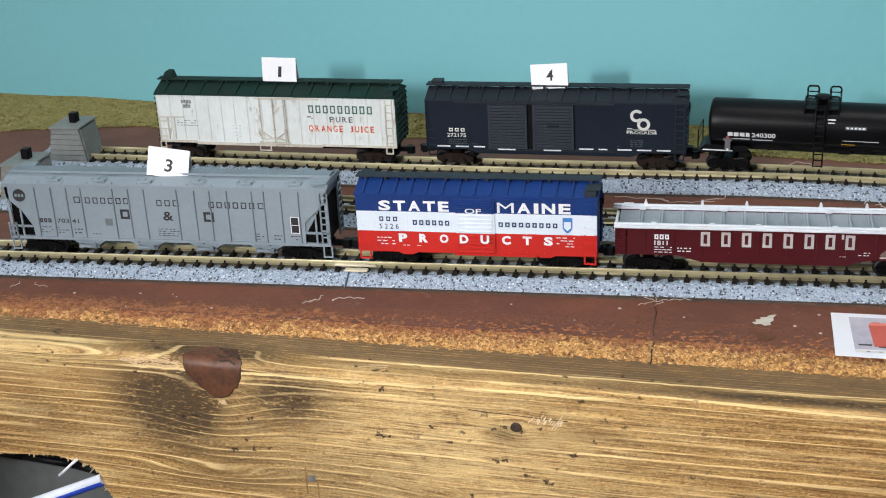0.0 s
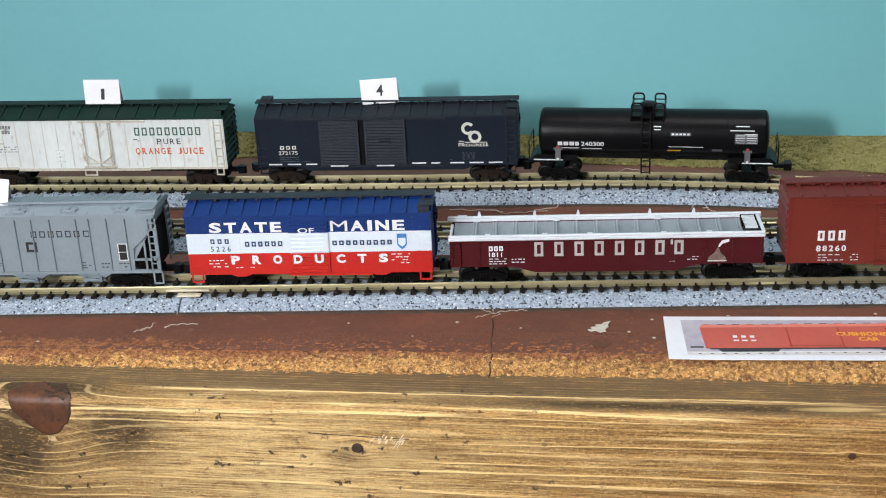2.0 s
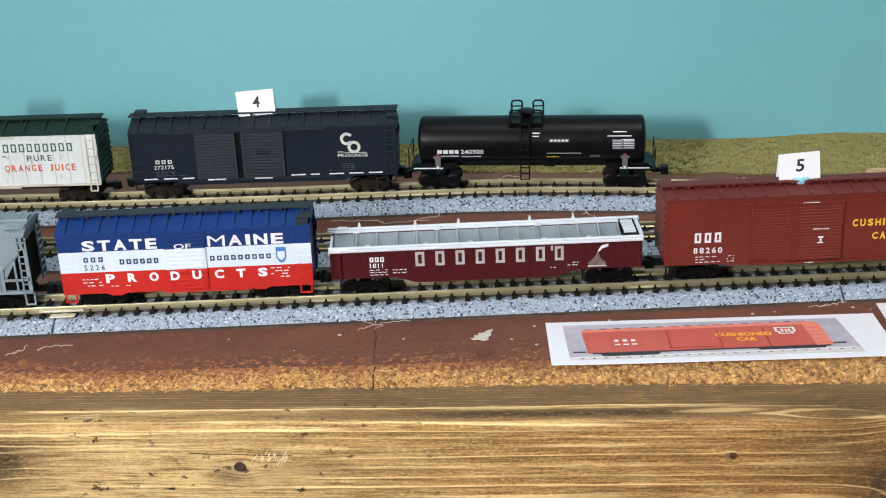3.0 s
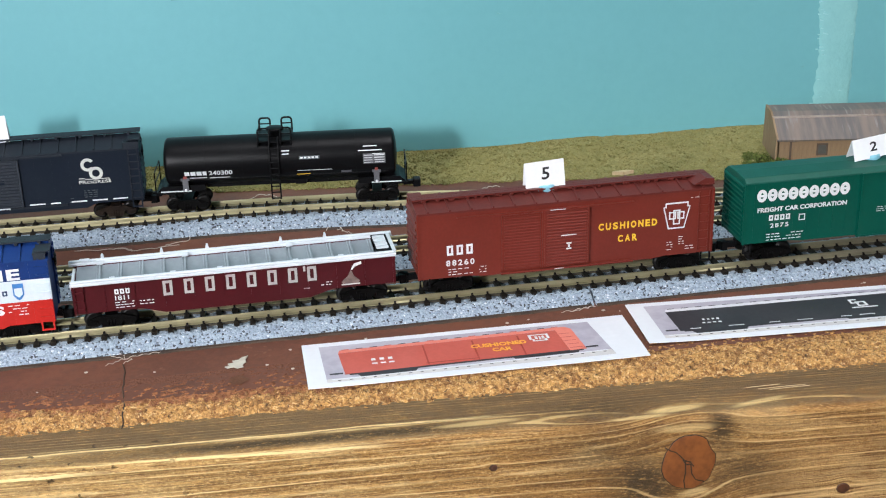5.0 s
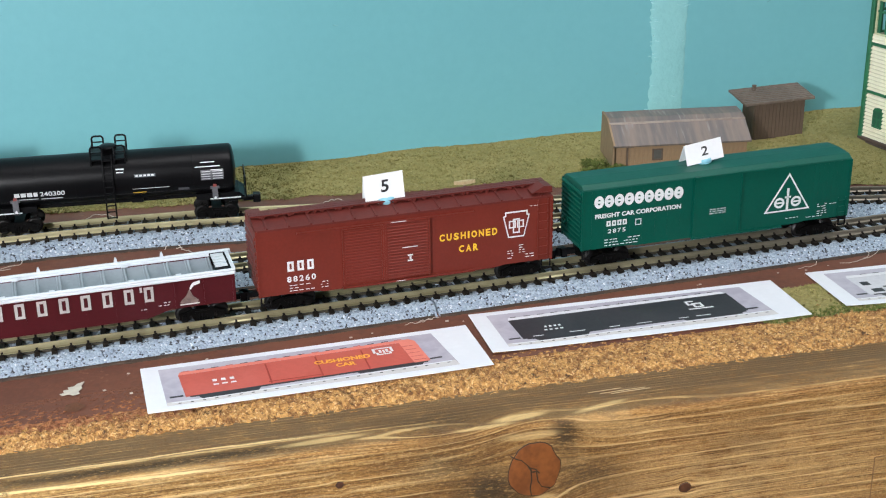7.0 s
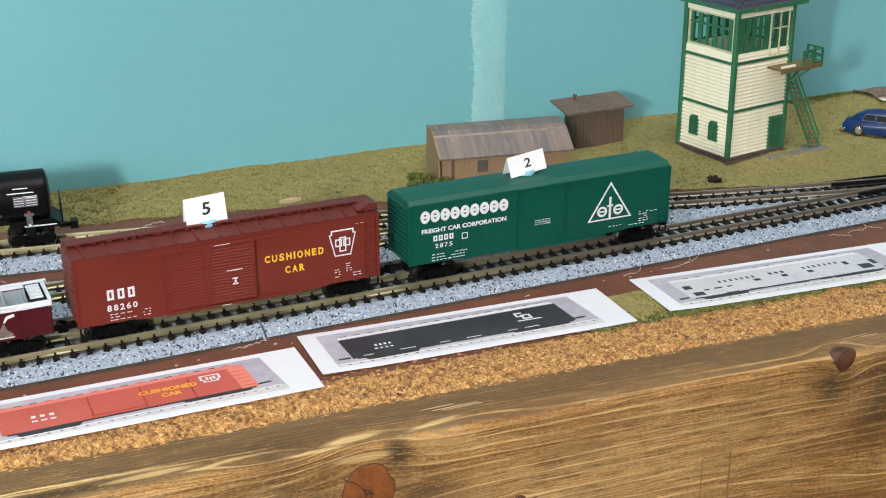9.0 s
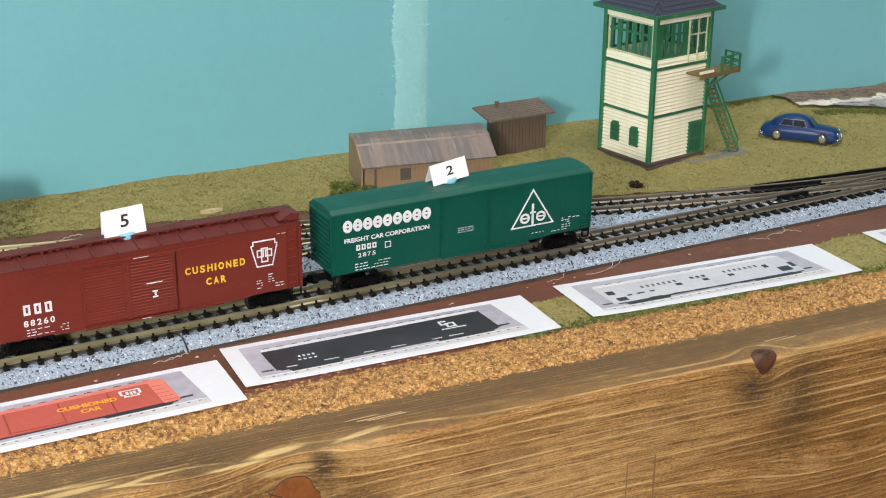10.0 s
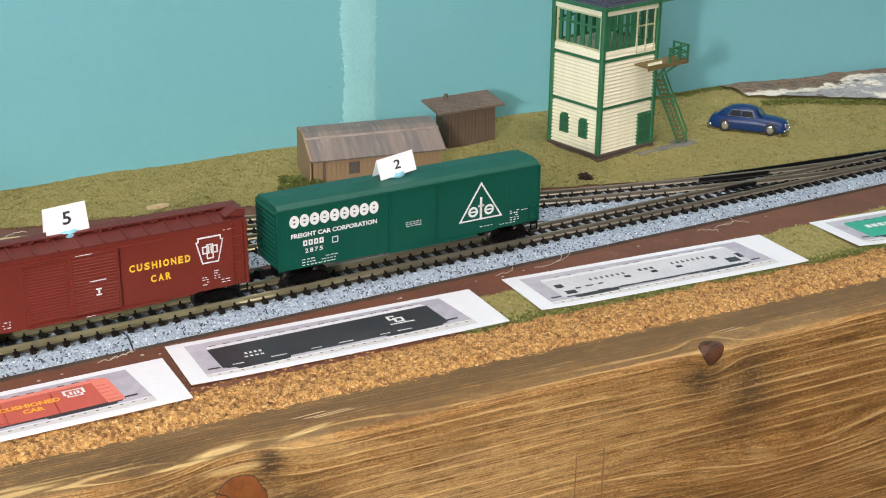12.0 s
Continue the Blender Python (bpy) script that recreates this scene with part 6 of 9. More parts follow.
    for yy in (-6.6, 6.6):
        for a, b in ((-7.6, -3.6), (0.6, 4.4)):
            strand(bm, [(a, yy, zc + R - 2), (a, yy, top - 0.8), (a + 0.6, yy, top), (b - 0.6, yy, top), (b, yy, top - 0.8), (b, yy, zc + R - 2)], 0.36, 7)
            tube(bm, (a, yy, top - 2.2), (b, yy, top - 2.2), 0.25, 6)
    for xx in (-7.6, 4.4):
        tube(bm, (xx, -6.6, top - 2.2), (xx, 6.6, top - 2.2), 0.25, 6)
    part("hand_rail", bm, m_black, t)
    bm = bmesh.new()
    lathe(bm, [(2.4, 0), (2.4, 2.2), (3.3, 2.4), (3.3, 2.9), (2.6, 3.3), (0.6, 3.5)], 24, "z", (-1.7, 0, zc + R - 0.6))
    part("dome", bm, m_black, t)
    bm = bmesh.new()
    for x in (-3.7, -0.5):
        strand(bm, [(x, -9.6, 4.6), (x, -9.6, 19), (x, -8.2, 24.5), (x, -6.6, 27.6)], 0.28, 6)
    for k in range(10):
        z = 5.0 + k * 2.3
        y = -9.6 if z < 19 else -9.6 + (z - 19) * 0.36
        tube(bm, (-3.7, y, z), (-0.5, y, z), 0.25, 6)
    part("ladder", bm, m_black, t)
    bm = bmesh.new()
    tube(bm, (-h + 2, -8.6, 13.2), (h - 2, -8.6, 13.2), 0.2, 6)
    part("side_rail", bm, m_black, t)

    def patch(x0, x1, z0, z1, mats, name="marking"):
        """A painted patch that follows the round of the tank."""
        bm = bmesh.new()
        n = 5
        rr = R + 0.05
        a0, a1 = math.asin(max(-1, min(1, (z0 - zc) / rr))), math.asin(max(-1, min(1, (z1 - zc) / rr)))
        rows = [[bm.verts.new((x, -rr * math.cos(a0 + (a1 - a0) * i / n), zc + rr * math.sin(a0 + (a1 - a0) * i / n))) for x in (x0, x1)] for i in range(n + 1)]
        for a, b in zip(rows[:-1], rows[1:]):
            bm.faces.new((a[0], a[1], b[1], b[0]))
        return bm if mats is None else part(name, bm, mats, t)

    def wrap(ob):
        for v in ob.data.vertices:
            z = v.co.z / U
            v.co.y = -math.sqrt(max(0.1, (R + 0.06) ** 2 - (z - zc) ** 2)) * U

    wrap(words("240300", -26.2, -17.6, 14.6, 16.4, 0, m_white, t, bold=0.02))
    for a, b in ((-35, -33.2), (-32.8, -31), (-30.6, -28.8), (-28.4, -27.0)):
        patch(a, b, 14.7, 16.3, m_white)
    for x0, x1, z0, z1 in ((-34.8, -27, 13.4, 13.8), (-26, -18.6, 13.2, 13.6), (0.6, 3.4, 22.2, 22.6), (0.8, 3.2, 21.2, 21.5), (30.4, 35.4, 22.6, 22.9), (28.4, 37.2, 21.2, 21.5), (33.6, 38.2, 20.0, 20.2)):
        patch(x0, x1, z0, z1, m_white)
    patch(6.9, 14.3, 19.2, 20.4, m_grey_ink, "data_panel")
    bm = None
    for k in range(5):
        patch(7.3 + k * 1.4, 8.2 + k * 1.4, 19.5, 20.1, m_white)
    patch(30.2, 38.4, 16.4, 20.2, m_tankgrey, "data_panel")
    for k in range(4):
        patch(30.5, 33.6, 16.8 + k * 0.9, 17.0 + k * 0.9, m_white)
        patch(34.4, 38.0, 16.8 + k * 0.9, 17.05 + k * 0.9, m_white)
    patch(5.8, 10.6, 12.4, 13.4, m_yellow, "data_panel")
    patch(6.0, 18.8, 14.7, 14.95, m_white)
    patch(22.0, 25.8, 12.6, 14.0, m_tankgrey, "data_panel")
    for s in (-1, 1):
        tr = shared("truck", truck_black, t, s * 35)
        for k in (-1, 1):
            shared("wheelset", wheel_data, tr, k * 5.3, 0, 2.9)
    for s in (-1, 1):
        bm = bmesh.new()
        a, b = s * 45, s * 50.5
        box(bm, min(a, b), max(a, b), -0.9, 0.9, 4.6, 6.4)
        box(bm, s * 50 - 1.4, s * 50 + 1.4, -1.7, 1.7, 3.9, 7.1)
        round_edges(bm, 0.3, 1)
        part("coupler", bm, m_black, t)


tank_car()

# maroon gondola with a white rim
m_maroon = plain("maroon_car_paint", (0.062, 0.006, 0.009), (0.052, 0.005, 0.0075), 1000, 60, 0.42, spec=0.25)
m_rim = plain("white_rim_paint", (0.60, 0.645, 0.68), (0.53, 0.57, 0.605), 1000, 80, 0.45)
m_inside = plain("grey_gondola_inside", (0.20, 0.235, 0.258), (0.165, 0.195, 0.218), 800, 60, 0.5)
m_post = plain("pale_grey_post", (0.27, 0.31, 0.335), (0.22, 0.255, 0.28), 800, 60, 0.5)
m_silver_ink = plain("silver_lettering", (0.46, 0.44, 0.42), (0.38, 0.36, 0.35), 1200, 150, 0.4, bump=0)


def gondola_car():
    t = thing("gondola", "maroon model gondola with white rim and grey inside", "freight car", 132.5, YF + 0.1, RAIL, 0, "freight cars")
    h, sill, top = 48.9, 6.7, 17.4
    bm = bmesh.new()
    for s in (-1, 1):
        y0, y1 = (-HW, -HW + 0.8) if s < 0 else (HW - 0.8, HW)
        prism(bm, [(-h, top - 1.3), (h, top - 1.3), (h, sill), (29, sill), (22, 4.6), (-22, 4.6), (-29, sill), (-h, sill)], "y", y0, y1)
    box(bm, -h, h, -HW + 0.8, HW - 0.8, sill, sill + 0.8)
    for s in (-1, 1):
        box(bm, min(s * h, s * (h - 0.8)), max(s * h, s * (h - 0.8)), -HW, HW, sill, top - 3.3)
    part("body", bm, m_maroon, t)
    ends = [-h + 0.9, -h + 8.0] + [-h + 8.0 + (2 * h - 13.6) * (i + 1) / 13 for i in range(13)]
    hoop = lambda f, sag: (-HW + 0.8 + (2 * HW - 1.6) * f, top - 1.9 - sag * math.sin(math.pi * f) ** 0.8)
    for xa, xb in zip(ends[:-1], ends[1:]):
        bm = bmesh.new()
        cols = []
        for i in range(7):
            g = i / 6
            sag = 1.1 + 0.9 * math.sin(math.pi * g)
            cols.append([bm.verts.new((xa + (xb - xa) * g, *hoop(f, sag))) for f in (0, 0.06, 0.15, 0.3, 0.5, 0.7, 0.85, 0.94, 1)])
        for p_, q_ in zip(cols[:-1], cols[1:]):
            for k in range(8):
                bm.faces.new((p_[k], q_[k], q_[k + 1], p_[k + 1])).smooth = True
        part("inside_panel", bm, m_inside, t)
    bm = bmesh.new()
    strand(bm, [(0.0, *hoop(f, 1.0)) for f in (0, 0.06, 0.15, 0.3, 0.5, 0.7, 0.85, 0.94, 1)], 0.34, 6)
    strand(bm, [(-0.9, *hoop(f, 1.35)) for f in (0, 0.06, 0.15, 0.3, 0.5, 0.7, 0.85, 0.94, 1)], 0.2, 5)
    data = mesh_of("inside_rib", bm, m_post)
    for xa in ends[1:]:
        shared("inside_rib", data, t, xa, 0)
    blocks("inside_floor", ((-h + 1.1, h - 1.1, -HW + 1.1, HW - 1.1, sill + 0.85, sill + 6.0),), m_inside, t)
    for xa in (ends[1], ends[5], ends[10]):
        blocks("rim_bracket", ((xa - 1.0, xa + 1.0, HW - 2.0, HW - 0.86, top - 1.3, top - 0.3),), m_rim, t)
    bm = bmesh.new()
    box(bm, -0.35, 0.35, -0.14, 0.14, sill, top - 1.8)
    outer = mesh_of("side_post", bm, m_maroon)
    for s in (-1, 1):
        for i in range(12):
            shared("side_post", outer, t, -h + 0.5 + (2 * h - 1.0) * i / 11, s * (HW + 0.12))
    for s in (-1, 1):
        bm = bmesh.new()
        over = 1.5 if s > 0 else 0.3
        box(bm, -h - over, h + over, s * (HW - 0.1) - 0.75, s * (HW - 0.1) + 0.75, top - 1.7, top - 0.75)
        box(bm, -h - over + 0.1, h + over - 0.1, s * (HW - 0.1) - 0.55, s * (HW - 0.1) + 0.55, top - 0.75, top)
        round_edges(bm, 0.18, 1)
        for x in (-40, -22, -8, 15, 29):
            prism(bm, [(x - 0.6, top - 0.1), (x + 0.6, top - 0.1), (x + 0.25, top + 1.6), (x - 0.25, top + 1.6)], "y", s * (HW - 0.2) - 0.4, s * (HW - 0.2) + 0.4) if s > 0 else box(bm, x + 2.4, x + 4.0, -HW + 0.6, -HW + 1.6, top - 0.9, top - 0.1)
        part("rim", bm, m_rim, t, "white top rim")
    blocks("end_rim", ((-h - 0.3, -h + 0.5, -HW + 0.9, HW - 0.9, top - 3.0, top - 2.2), (h - 0.6, h + 0.5, -HW + 0.9, HW - 0.9, top - 1.8, top - 0.2)), m_rim, t)
    # black plate puts the dark of the slots under the bars
    blocks("end_grate", [(h - 5.4, h - 0.61, -HW + 1, HW - 1, top - 0.9, top - 0.5)], m_truck, t)
    blocks("grate_bar", [(h - 5.2, h - 1.4, -4.6 + k * 2.2, -3.5 + k * 2.2, top - 0.49, top + 0.1) for k in range(5)], m_rim, t)
    blocks("corner_plate", [(-h + 2, -h + 5, HW - 2.4, HW - 0.9, top, top + 0.8)], m_rim, t)
    y = -HW - 0.3
    letter_blocks("BBBBBBB", -22.2, 21.8, 10.2, 15.0, 0.85, y, m_silver_ink, t, 0.55)
    letter_blocks("B", 21.4, 26.6, 10.2, 15.0, 0.85, y, m_silver_ink, t, 0.46)
    bars([(20.2, 20.9, 13.6, 15.2)], y, m_silver_ink, t)
    letter_blocks("BBB", -36.5, -31.6, 12.2, 13.8, 0.42, y, m_white, t, 0.26)
    words("1811", -36.5, -32.4, 10.2, 11.7, y - 0.06, m_white, t, bold=0.014)
    bars(small_print(-36.6, -31, 7.4, 9.9, 3, 41) + small_print(-29.4, -25.2, 7.8, 9.8, 2, 42) + small_print(20, 22.6, 7.6, 8.1, 1, 43) + small_print(25.4, 28.9, 8.0, 9.7, 2, 44), y, m_white, t)
    bm = bmesh.new()
    prism(bm, [(32.2, 8.0), (37.0, 8.0), (37.5, 8.7), (36.8, 9.4), (35.7, 10.5), (35.1, 12.2), (34.7, 12.3), (33.8, 10.5), (32.4, 9.4), (31.8, 8.7)], "y", y - 0.06, y, 0)
    prism(bm, [(34.9, 12.6), (35.3, 12.5), (36.2, 13.6), (38.2, 14.2), (38.2, 15.1), (36.0, 14.6), (35.2, 13.5)], "y", y - 0.06, y, 1)
    box(bm, 31.8, 37.6, y - 0.06, y, 7.6, 7.98, 2)
    part("drop_emblem", bm, [plain("bronze_print", (0.20, 0.15, 0.13), (0.11, 0.08, 0.07), 900, 260, 0.4, bump=0), m_white, m_cream_ink], t, "silver drop-shaped emblem with a white flag")
    ladder(t, -48.2, -45.6, 7.2, 15.4, 3, -HW - 0.1, m_maroon)
    running_gear(t, h, 38.5, 7.2)


gondola_car()

# brick-red boxcar
m_brick = plain("oxide_red_car_paint", (0.150, 0.024, 0.0155), (0.130, 0.021, 0.0135), 1100, 60, 0.42, spec=0.25)
m_brick_roof = plain("oxide_red_roof", (0.118, 0.022, 0.017), (0.100, 0.019, 0.015), 1000, 60, 0.45, spec=0.25)


def keystone(bm, cx, cz, w, h, y, k, mi):
    s = k
    pts = [(-0.42, 0.5), (0.42, 0.5), (0.42, 0.36), (0.5, 0.34), (0.30, -0.5), (-0.30, -0.5), (-0.5, 0.34), (-0.42, 0.36)]
    prism(bm, [(cx + a * w * s, cz + b * h * s) for a, b in pts], "y", y - 0.04, y, mi)


def oxide_car():
    t = thing("boxcar", "oxide-red model boxcar with yellow and white lettering", "freight car", 236.9, YF + 0.1, RAIL, 0, "freight cars")
    h, sill, eave = 48.2, 6.4, 28.2
    box_body(t, h, sill, eave, m_brick, skirt=1.2)
    peaked_roof(t, h, eave, 30.0, m_brick_roof, 14, 0.2)
    bm = bmesh.new()
    for i in range(20):
        x = -h + 3 + (2 * h - 6) * i / 19
        box(bm, x - 0.5, x + 0.5, -2.6, 2.6, 30.0, 30.5)
    part("walk_support", bm, m_brick_roof, t)
    roof_walk(t, h + 0.4, 30.5, 4.8, m_brick_roof)
    bm = bmesh.new()
    prism(bm, [(h - 6.5, 29.6), (h + 0.3, 29.6), (h + 0.3, 31.2), (h - 2.5, 31.6)], "y", -7.8, -2.4)
    part("brake_platform", bm, m_brick_roof, t)
    door_panel(t, -21.6, -8.5, 7.2, 25.6, 19, m_brick, thick=0.35, deep=0.13)
    door_panel(t, -7.9, 6.8, 7.0, 26.0, 19, m_brick, thick=0.7, deep=0.16)
    bm = bmesh.new()
    box(bm, -35.8, 21.5, -HW - 1.0, -HW, 26.0, 26.5)
    box(bm, -22, 21.6, -HW - 1.0, -HW, 5.9, 6.5)
    box(bm, -8.5, -7.9, -HW - 0.9, -HW, 7, 26)
    part("door_track", bm, m_brick, t)
    ladder(t, 43.6, 47.0, 7.0, 27.4, 7, -HW + 0.15, m_brick)
    end_ladder(t, h, 1, 7, 27, 7, m_brick)
    ribbed_end(t, h, 1, 8, 27, 8, m_brick)
    ribbed_end(t, h, -1, 8, 27, 8, m_brick)
    brake_wheel(t, h + 1.0, -1, 25, m_brick)
    for x in (-46.4, 46.4):
        steps(t, x, -HW, 3.4, 6.6, 3.0, m_black)
    y = -HW - 0.08
    letter_blocks("BBB", -39.2, -29.8, 13.9, 17.2, 0.7, y, m_white, t)
    spaced("88260", -39.5, -30.4, 10.3, 12.3, y - 0.04, m_white, t, 0.03, 0.4)
    spaced("CUSHIONED", 10.0, 29.5, 17.3, 19.7, y - 0.04, m_yellow, t, 0.04, 0.36)
    spaced("CAR", 16.5, 23.0, 12.8, 15.2, y - 0.04, m_yellow, t, 0.04, 0.36)
    bm = bmesh.new()
    keystone(bm, 36.0, 20.0, 9.2, 9.0, y, 1.0, 0)
    keystone(bm, 36.0, 20.0, 9.2, 9.0, y - 0.05, 0.89, 1)
    part("keystone_emblem", bm, [m_white, m_brick], t, "white keystone-shaped emblem")
    for xa, za, w_, h_ in ((33.4, 18.8, 2.4, 2.6), (34.8, 17.0, 2.4, 5.0), (36.2, 18.8, 2.4, 2.6)):
        letter_blocks("B", xa, xa + w_, za, za + h_, 0.45, y - 0.12, m_white, t, 0.0)
    bars(small_print(-38.8, -26.6, 6.9, 9.6, 3, 51) + small_print(33, 35, 8.0, 13.0, 6, 52, 0.4) + small_print(37, 39, 8.0, 13.0, 6, 53, 0.4) + small_print(39.3, 42.8, 7.8, 9.6, 2, 54, 0.8) + small_print(40.6, 43.6, 24.8, 26.0, 2, 55), y, m_white, t)
    bars([(-2.6, 2.4, 17.3, 17.6), (-0.9, 0.8, 14.4, 14.9), (-0.9, 0.8, 12.6, 13.1), (-0.3, 0.3, 13.3, 14.2)], y - 1.15, m_white, t)
    bars([(-6, -1, 26.15, 26.35), (-4.6, -1.6, 6.1, 6.3)], y - 0.95, m_white, t)
    running_gear(t, h, 38.2, 6.6)


oxide_car()

# green boxcar
m_green = plain("green_car_paint", (0.0015, 0.072, 0.048), (0.0012, 0.062, 0.042), 1100, 60, 0.38, spec=0.18)
m_green_roof = plain("green_car_roof", (0.005, 0.082, 0.058), (0.004, 0.071, 0.050), 1000, 50, 0.45, spec=0.3)


def green_car():
    t = thing("boxcar", "green model boxcar with white lettering and a triangle emblem", "freight car", 346.3, YF + 0.1, RAIL, 0, "freight cars")
    h, sill, eave = 50.2, 7.4, 28.2
    box_body(t, h, sill, eave, m_green, skirt=1.0)
    bm = bmesh.new()
    prism(bm, [(-HW - 0.1, eave - 0.3), (HW + 0.1, eave - 0.3), (HW + 0.1, eave + 0.3), (6.6, eave + 1.6), (0, eave + 2.0), (-6.6, eave + 1.6), (-HW - 0.1, eave + 0.3)], "x", -h - 0.1, h + 0.1)
    round_edges(bm, 0.5, 2, 20)
    part("roof", bm, m_green_roof, t)
    door_panel(t, -10.0, 8.0, 6.6, 28.0, 0, m_green, thick=0.55)
    bm = bmesh.new()
    box(bm, -10, 24.0, -HW - 0.9, -HW, 28.0, 28.5)
    box(bm, -10.4, 24.4, -HW - 0.7, -HW, 6.4, 6.9)
    box(bm, 7.6, 8.2, -HW - 0.62, -HW, 7, 28)
    box(bm, -10.3, -9.7, -HW - 0.62, -HW, 7, 28)
    part("door_track", bm, m_green, t)
    ribbed_end(t, h, -1, 8.5, 28, 12, m_green)
    ribbed_end(t, h, 1, 8.5, 28, 12, m_green)
    ladder(t, 46.4, 49.4, 8, 14.5, 3, -HW + 0.15, m_green)
    bm = bmesh.new()
    box(bm, -0.1, 0.1, -0.08, 0, 9, 27.5)
    data = mesh_of("panel_seam", bm, m_green)
    for z in range(8):
        shared("panel_seam", data, t, -46.9 + 4.6 * z, -HW)
        if z < 7:
            shared("panel_seam", data, t, 36.1 + 1.8 * z, -HW)
    brake_wheel(t, -h - 1.0, 3, 14, m_green)
    for x in (-48.6, 48.6):
        steps(t, x, -HW, 4.0, 7.6, 2.6, m_black)
    y = -HW - 0.1
    letter_blocks("BBBBBBBBB", -46.2, -13.8, 21.7, 26.0, 1.15, y, m_white, t, 0.05, True)
    words("FREIGHT CAR CORPORATION", -45.8, -14.6, 18.1, 19.7, y - 0.05, m_white, t, bold=0.04)
    letter_blocks("BBBB", -41.6, -33.8, 15.0, 16.9, 0.5, y, m_white, t, 0.25)
    spaced("2875", -41.0, -34.6, 12.5, 14.0, y - 0.05, m_white, t, 0.02, 0.4)
    bars(small_print(-42.4, -29.6, 8.0, 11.0, 3, 61) + small_print(-4.0, 2.0, 14.6, 16.8, 3, 62, 0.8) + small_print(37.8, 41.6, 9.4, 13.6, 5, 63, 0.7) + small_print(42.4, 45.4, 12.6, 13.8, 2, 64) + small_print(25.5, 30.5, 9.2, 9.9, 1, 65, 0.9) + small_print(33.6, 40, 8.6, 9.3, 1, 66), y - 0.6, m_white, t)
    bm = bmesh.new()
    for f, d, mi in ((1.0, 0.0, 0), (0.88, 0.05, 1)):
        cx_, cz_ = 26.1, 16.6
        prism(bm, [(cx_ + (px - cx_) * f, cz_ + (pz - cz_) * f) for px, pz in ((26.1, 25.9), (17.2, 12.0), (35.0, 12.0))], "y", y - d - 0.05, y - d, mi)
    letter_blocks("B", 20.9, 24.9, 13.4, 17.2, 0.8, y - 0.1, m_white, t, 0.0, True)
    letter_blocks("B", 27.4, 31.4, 13.4, 17.2, 0.8, y - 0.1, m_white, t, 0.0, True)
    blocks("emblem_bar", ((25.6, 26.5, y - 0.15, y - 0.1, 12.6, 20.4), (24.9, 27.3, y - 0.15, y - 0.1, 16.8, 17.5)), m_white, t)
    letter_blocks("B", -31.2, -29.0, 14.2, 16.4, 0.3, y, m_white, t, 0.0)
    part("triangle_emblem", bm, [m_white, m_green], t, "white outlined triangle emblem")
    running_gear(t, h, 39.5, 7.6)


green_car()


# ---- number cards on the cars ----
def number_card(digit, x, y, z, rz, tilt, lean, w=14.2, hgt=9.4, putty=False):
    t = thing("number_card", "folded white card tent with a handwritten number " + digit, "number card", x, y, z, rz, "numbered cards on the cars")
    t.rotation_euler = (0, radians(tilt), radians(rz))
    bm = bmesh.new()
    k = math.tan(radians(lean))
    prism(bm, [(-k * hgt * 0.9, 0), (-k * hgt * 0.9 + 0.28, 0), (0.28, hgt), (0, hgt + 0.1)], "x", -w / 2, w / 2)
    part("front_panel", bm, m_card, t)
    bm = bmesh.new()
    prism(bm, [(0.28, hgt), (0.1, hgt + 0.1), (k * hgt * 0.9 + 1.4, 0.0), (k * hgt * 0.9 + 1.7, 0.0)], "x", -w / 2, w / 2)
    part("back_panel", bm, m_card, t)
    ob = words(digit, -1.2 if digit != "1" else -0.6, 1.4 if digit != "1" else 0.8, hgt * (0.19 if digit in "31" else 0.32), hgt * (0.64 if digit in "31" else 0.78), 0, m_ink, t, "digit", bold=0.02, lean=0.08)
    for v in ob.data.vertices:
        v.co.y = (-k * hgt * 0.9 * (1 - v.co.z / U / hgt) - 0.08) * U
    if putty:
        bm = bmesh.new()
        lathe(bm, [(0.8, -2.0), (2.6, -1.6), (3.4, -0.5), (3.0, 0.6), (1.0, 1.0)], 14, "z", (0.3, 0.6, 0))
        for v in bm.verts:
            v.co += Vector((noise.noise(v.co * 0.9), noise.noise(v.co * 0.9 + Vector((5, 0, 0))), noise.noise(v.co + Vector((0, 5, 0))))) * 0.4
        part("putty", bm, m_putty, t, "blob of pale blue putty")


number_card("1", -56.4, 95.2, 41.4, -2, 0.5, 6)
number_card("4", 51.9, 94.0, 39.3, -2, -3.5, 6)
number_card("3", -66.7, -1.6, 36.2, 4, 8.0, 14)
number_card("5", 231.6, -0.2, 38.8, 2, -2.5, 8, 13.0, 8.6, putty=True)
number_card("2", 343.8, 0.2, 39.1, 5, -5.5, 18, 14.4, 6.6, putty=True)


# ---- printed photo cards lying in front of the track ----
m_photo_bg = plain("photo_lavender_grey", (0.38, 0.36, 0.43), (0.50, 0.48, 0.54), 300, 12, 0.42, bump=0)
m_photo_red = plain("photo_red", (0.54, 0.115, 0.085), (0.48, 0.098, 0.072), 800, 40, 0.42, bump=0)
m_photo_reddark = plain("photo_dark_red", (0.30, 0.04, 0.028), (0.36, 0.05, 0.03), 800, 40, 0.42, bump=0)
m_photo_black = plain("photo_black", (0.030, 0.030, 0.036), (0.045, 0.044, 0.05), 800, 40, 0.42, bump=0)
m_photo_hopper = plain("photo_hopper_grey", (0.60, 0.60, 0.63), (0.52, 0.52, 0.56), 800, 40, 0.42, bump=0)
m_photo_teal = plain("photo_green", (0.03, 0.38, 0.26), (0.025, 0.30, 0.21), 800, 40, 0.42, bump=0)
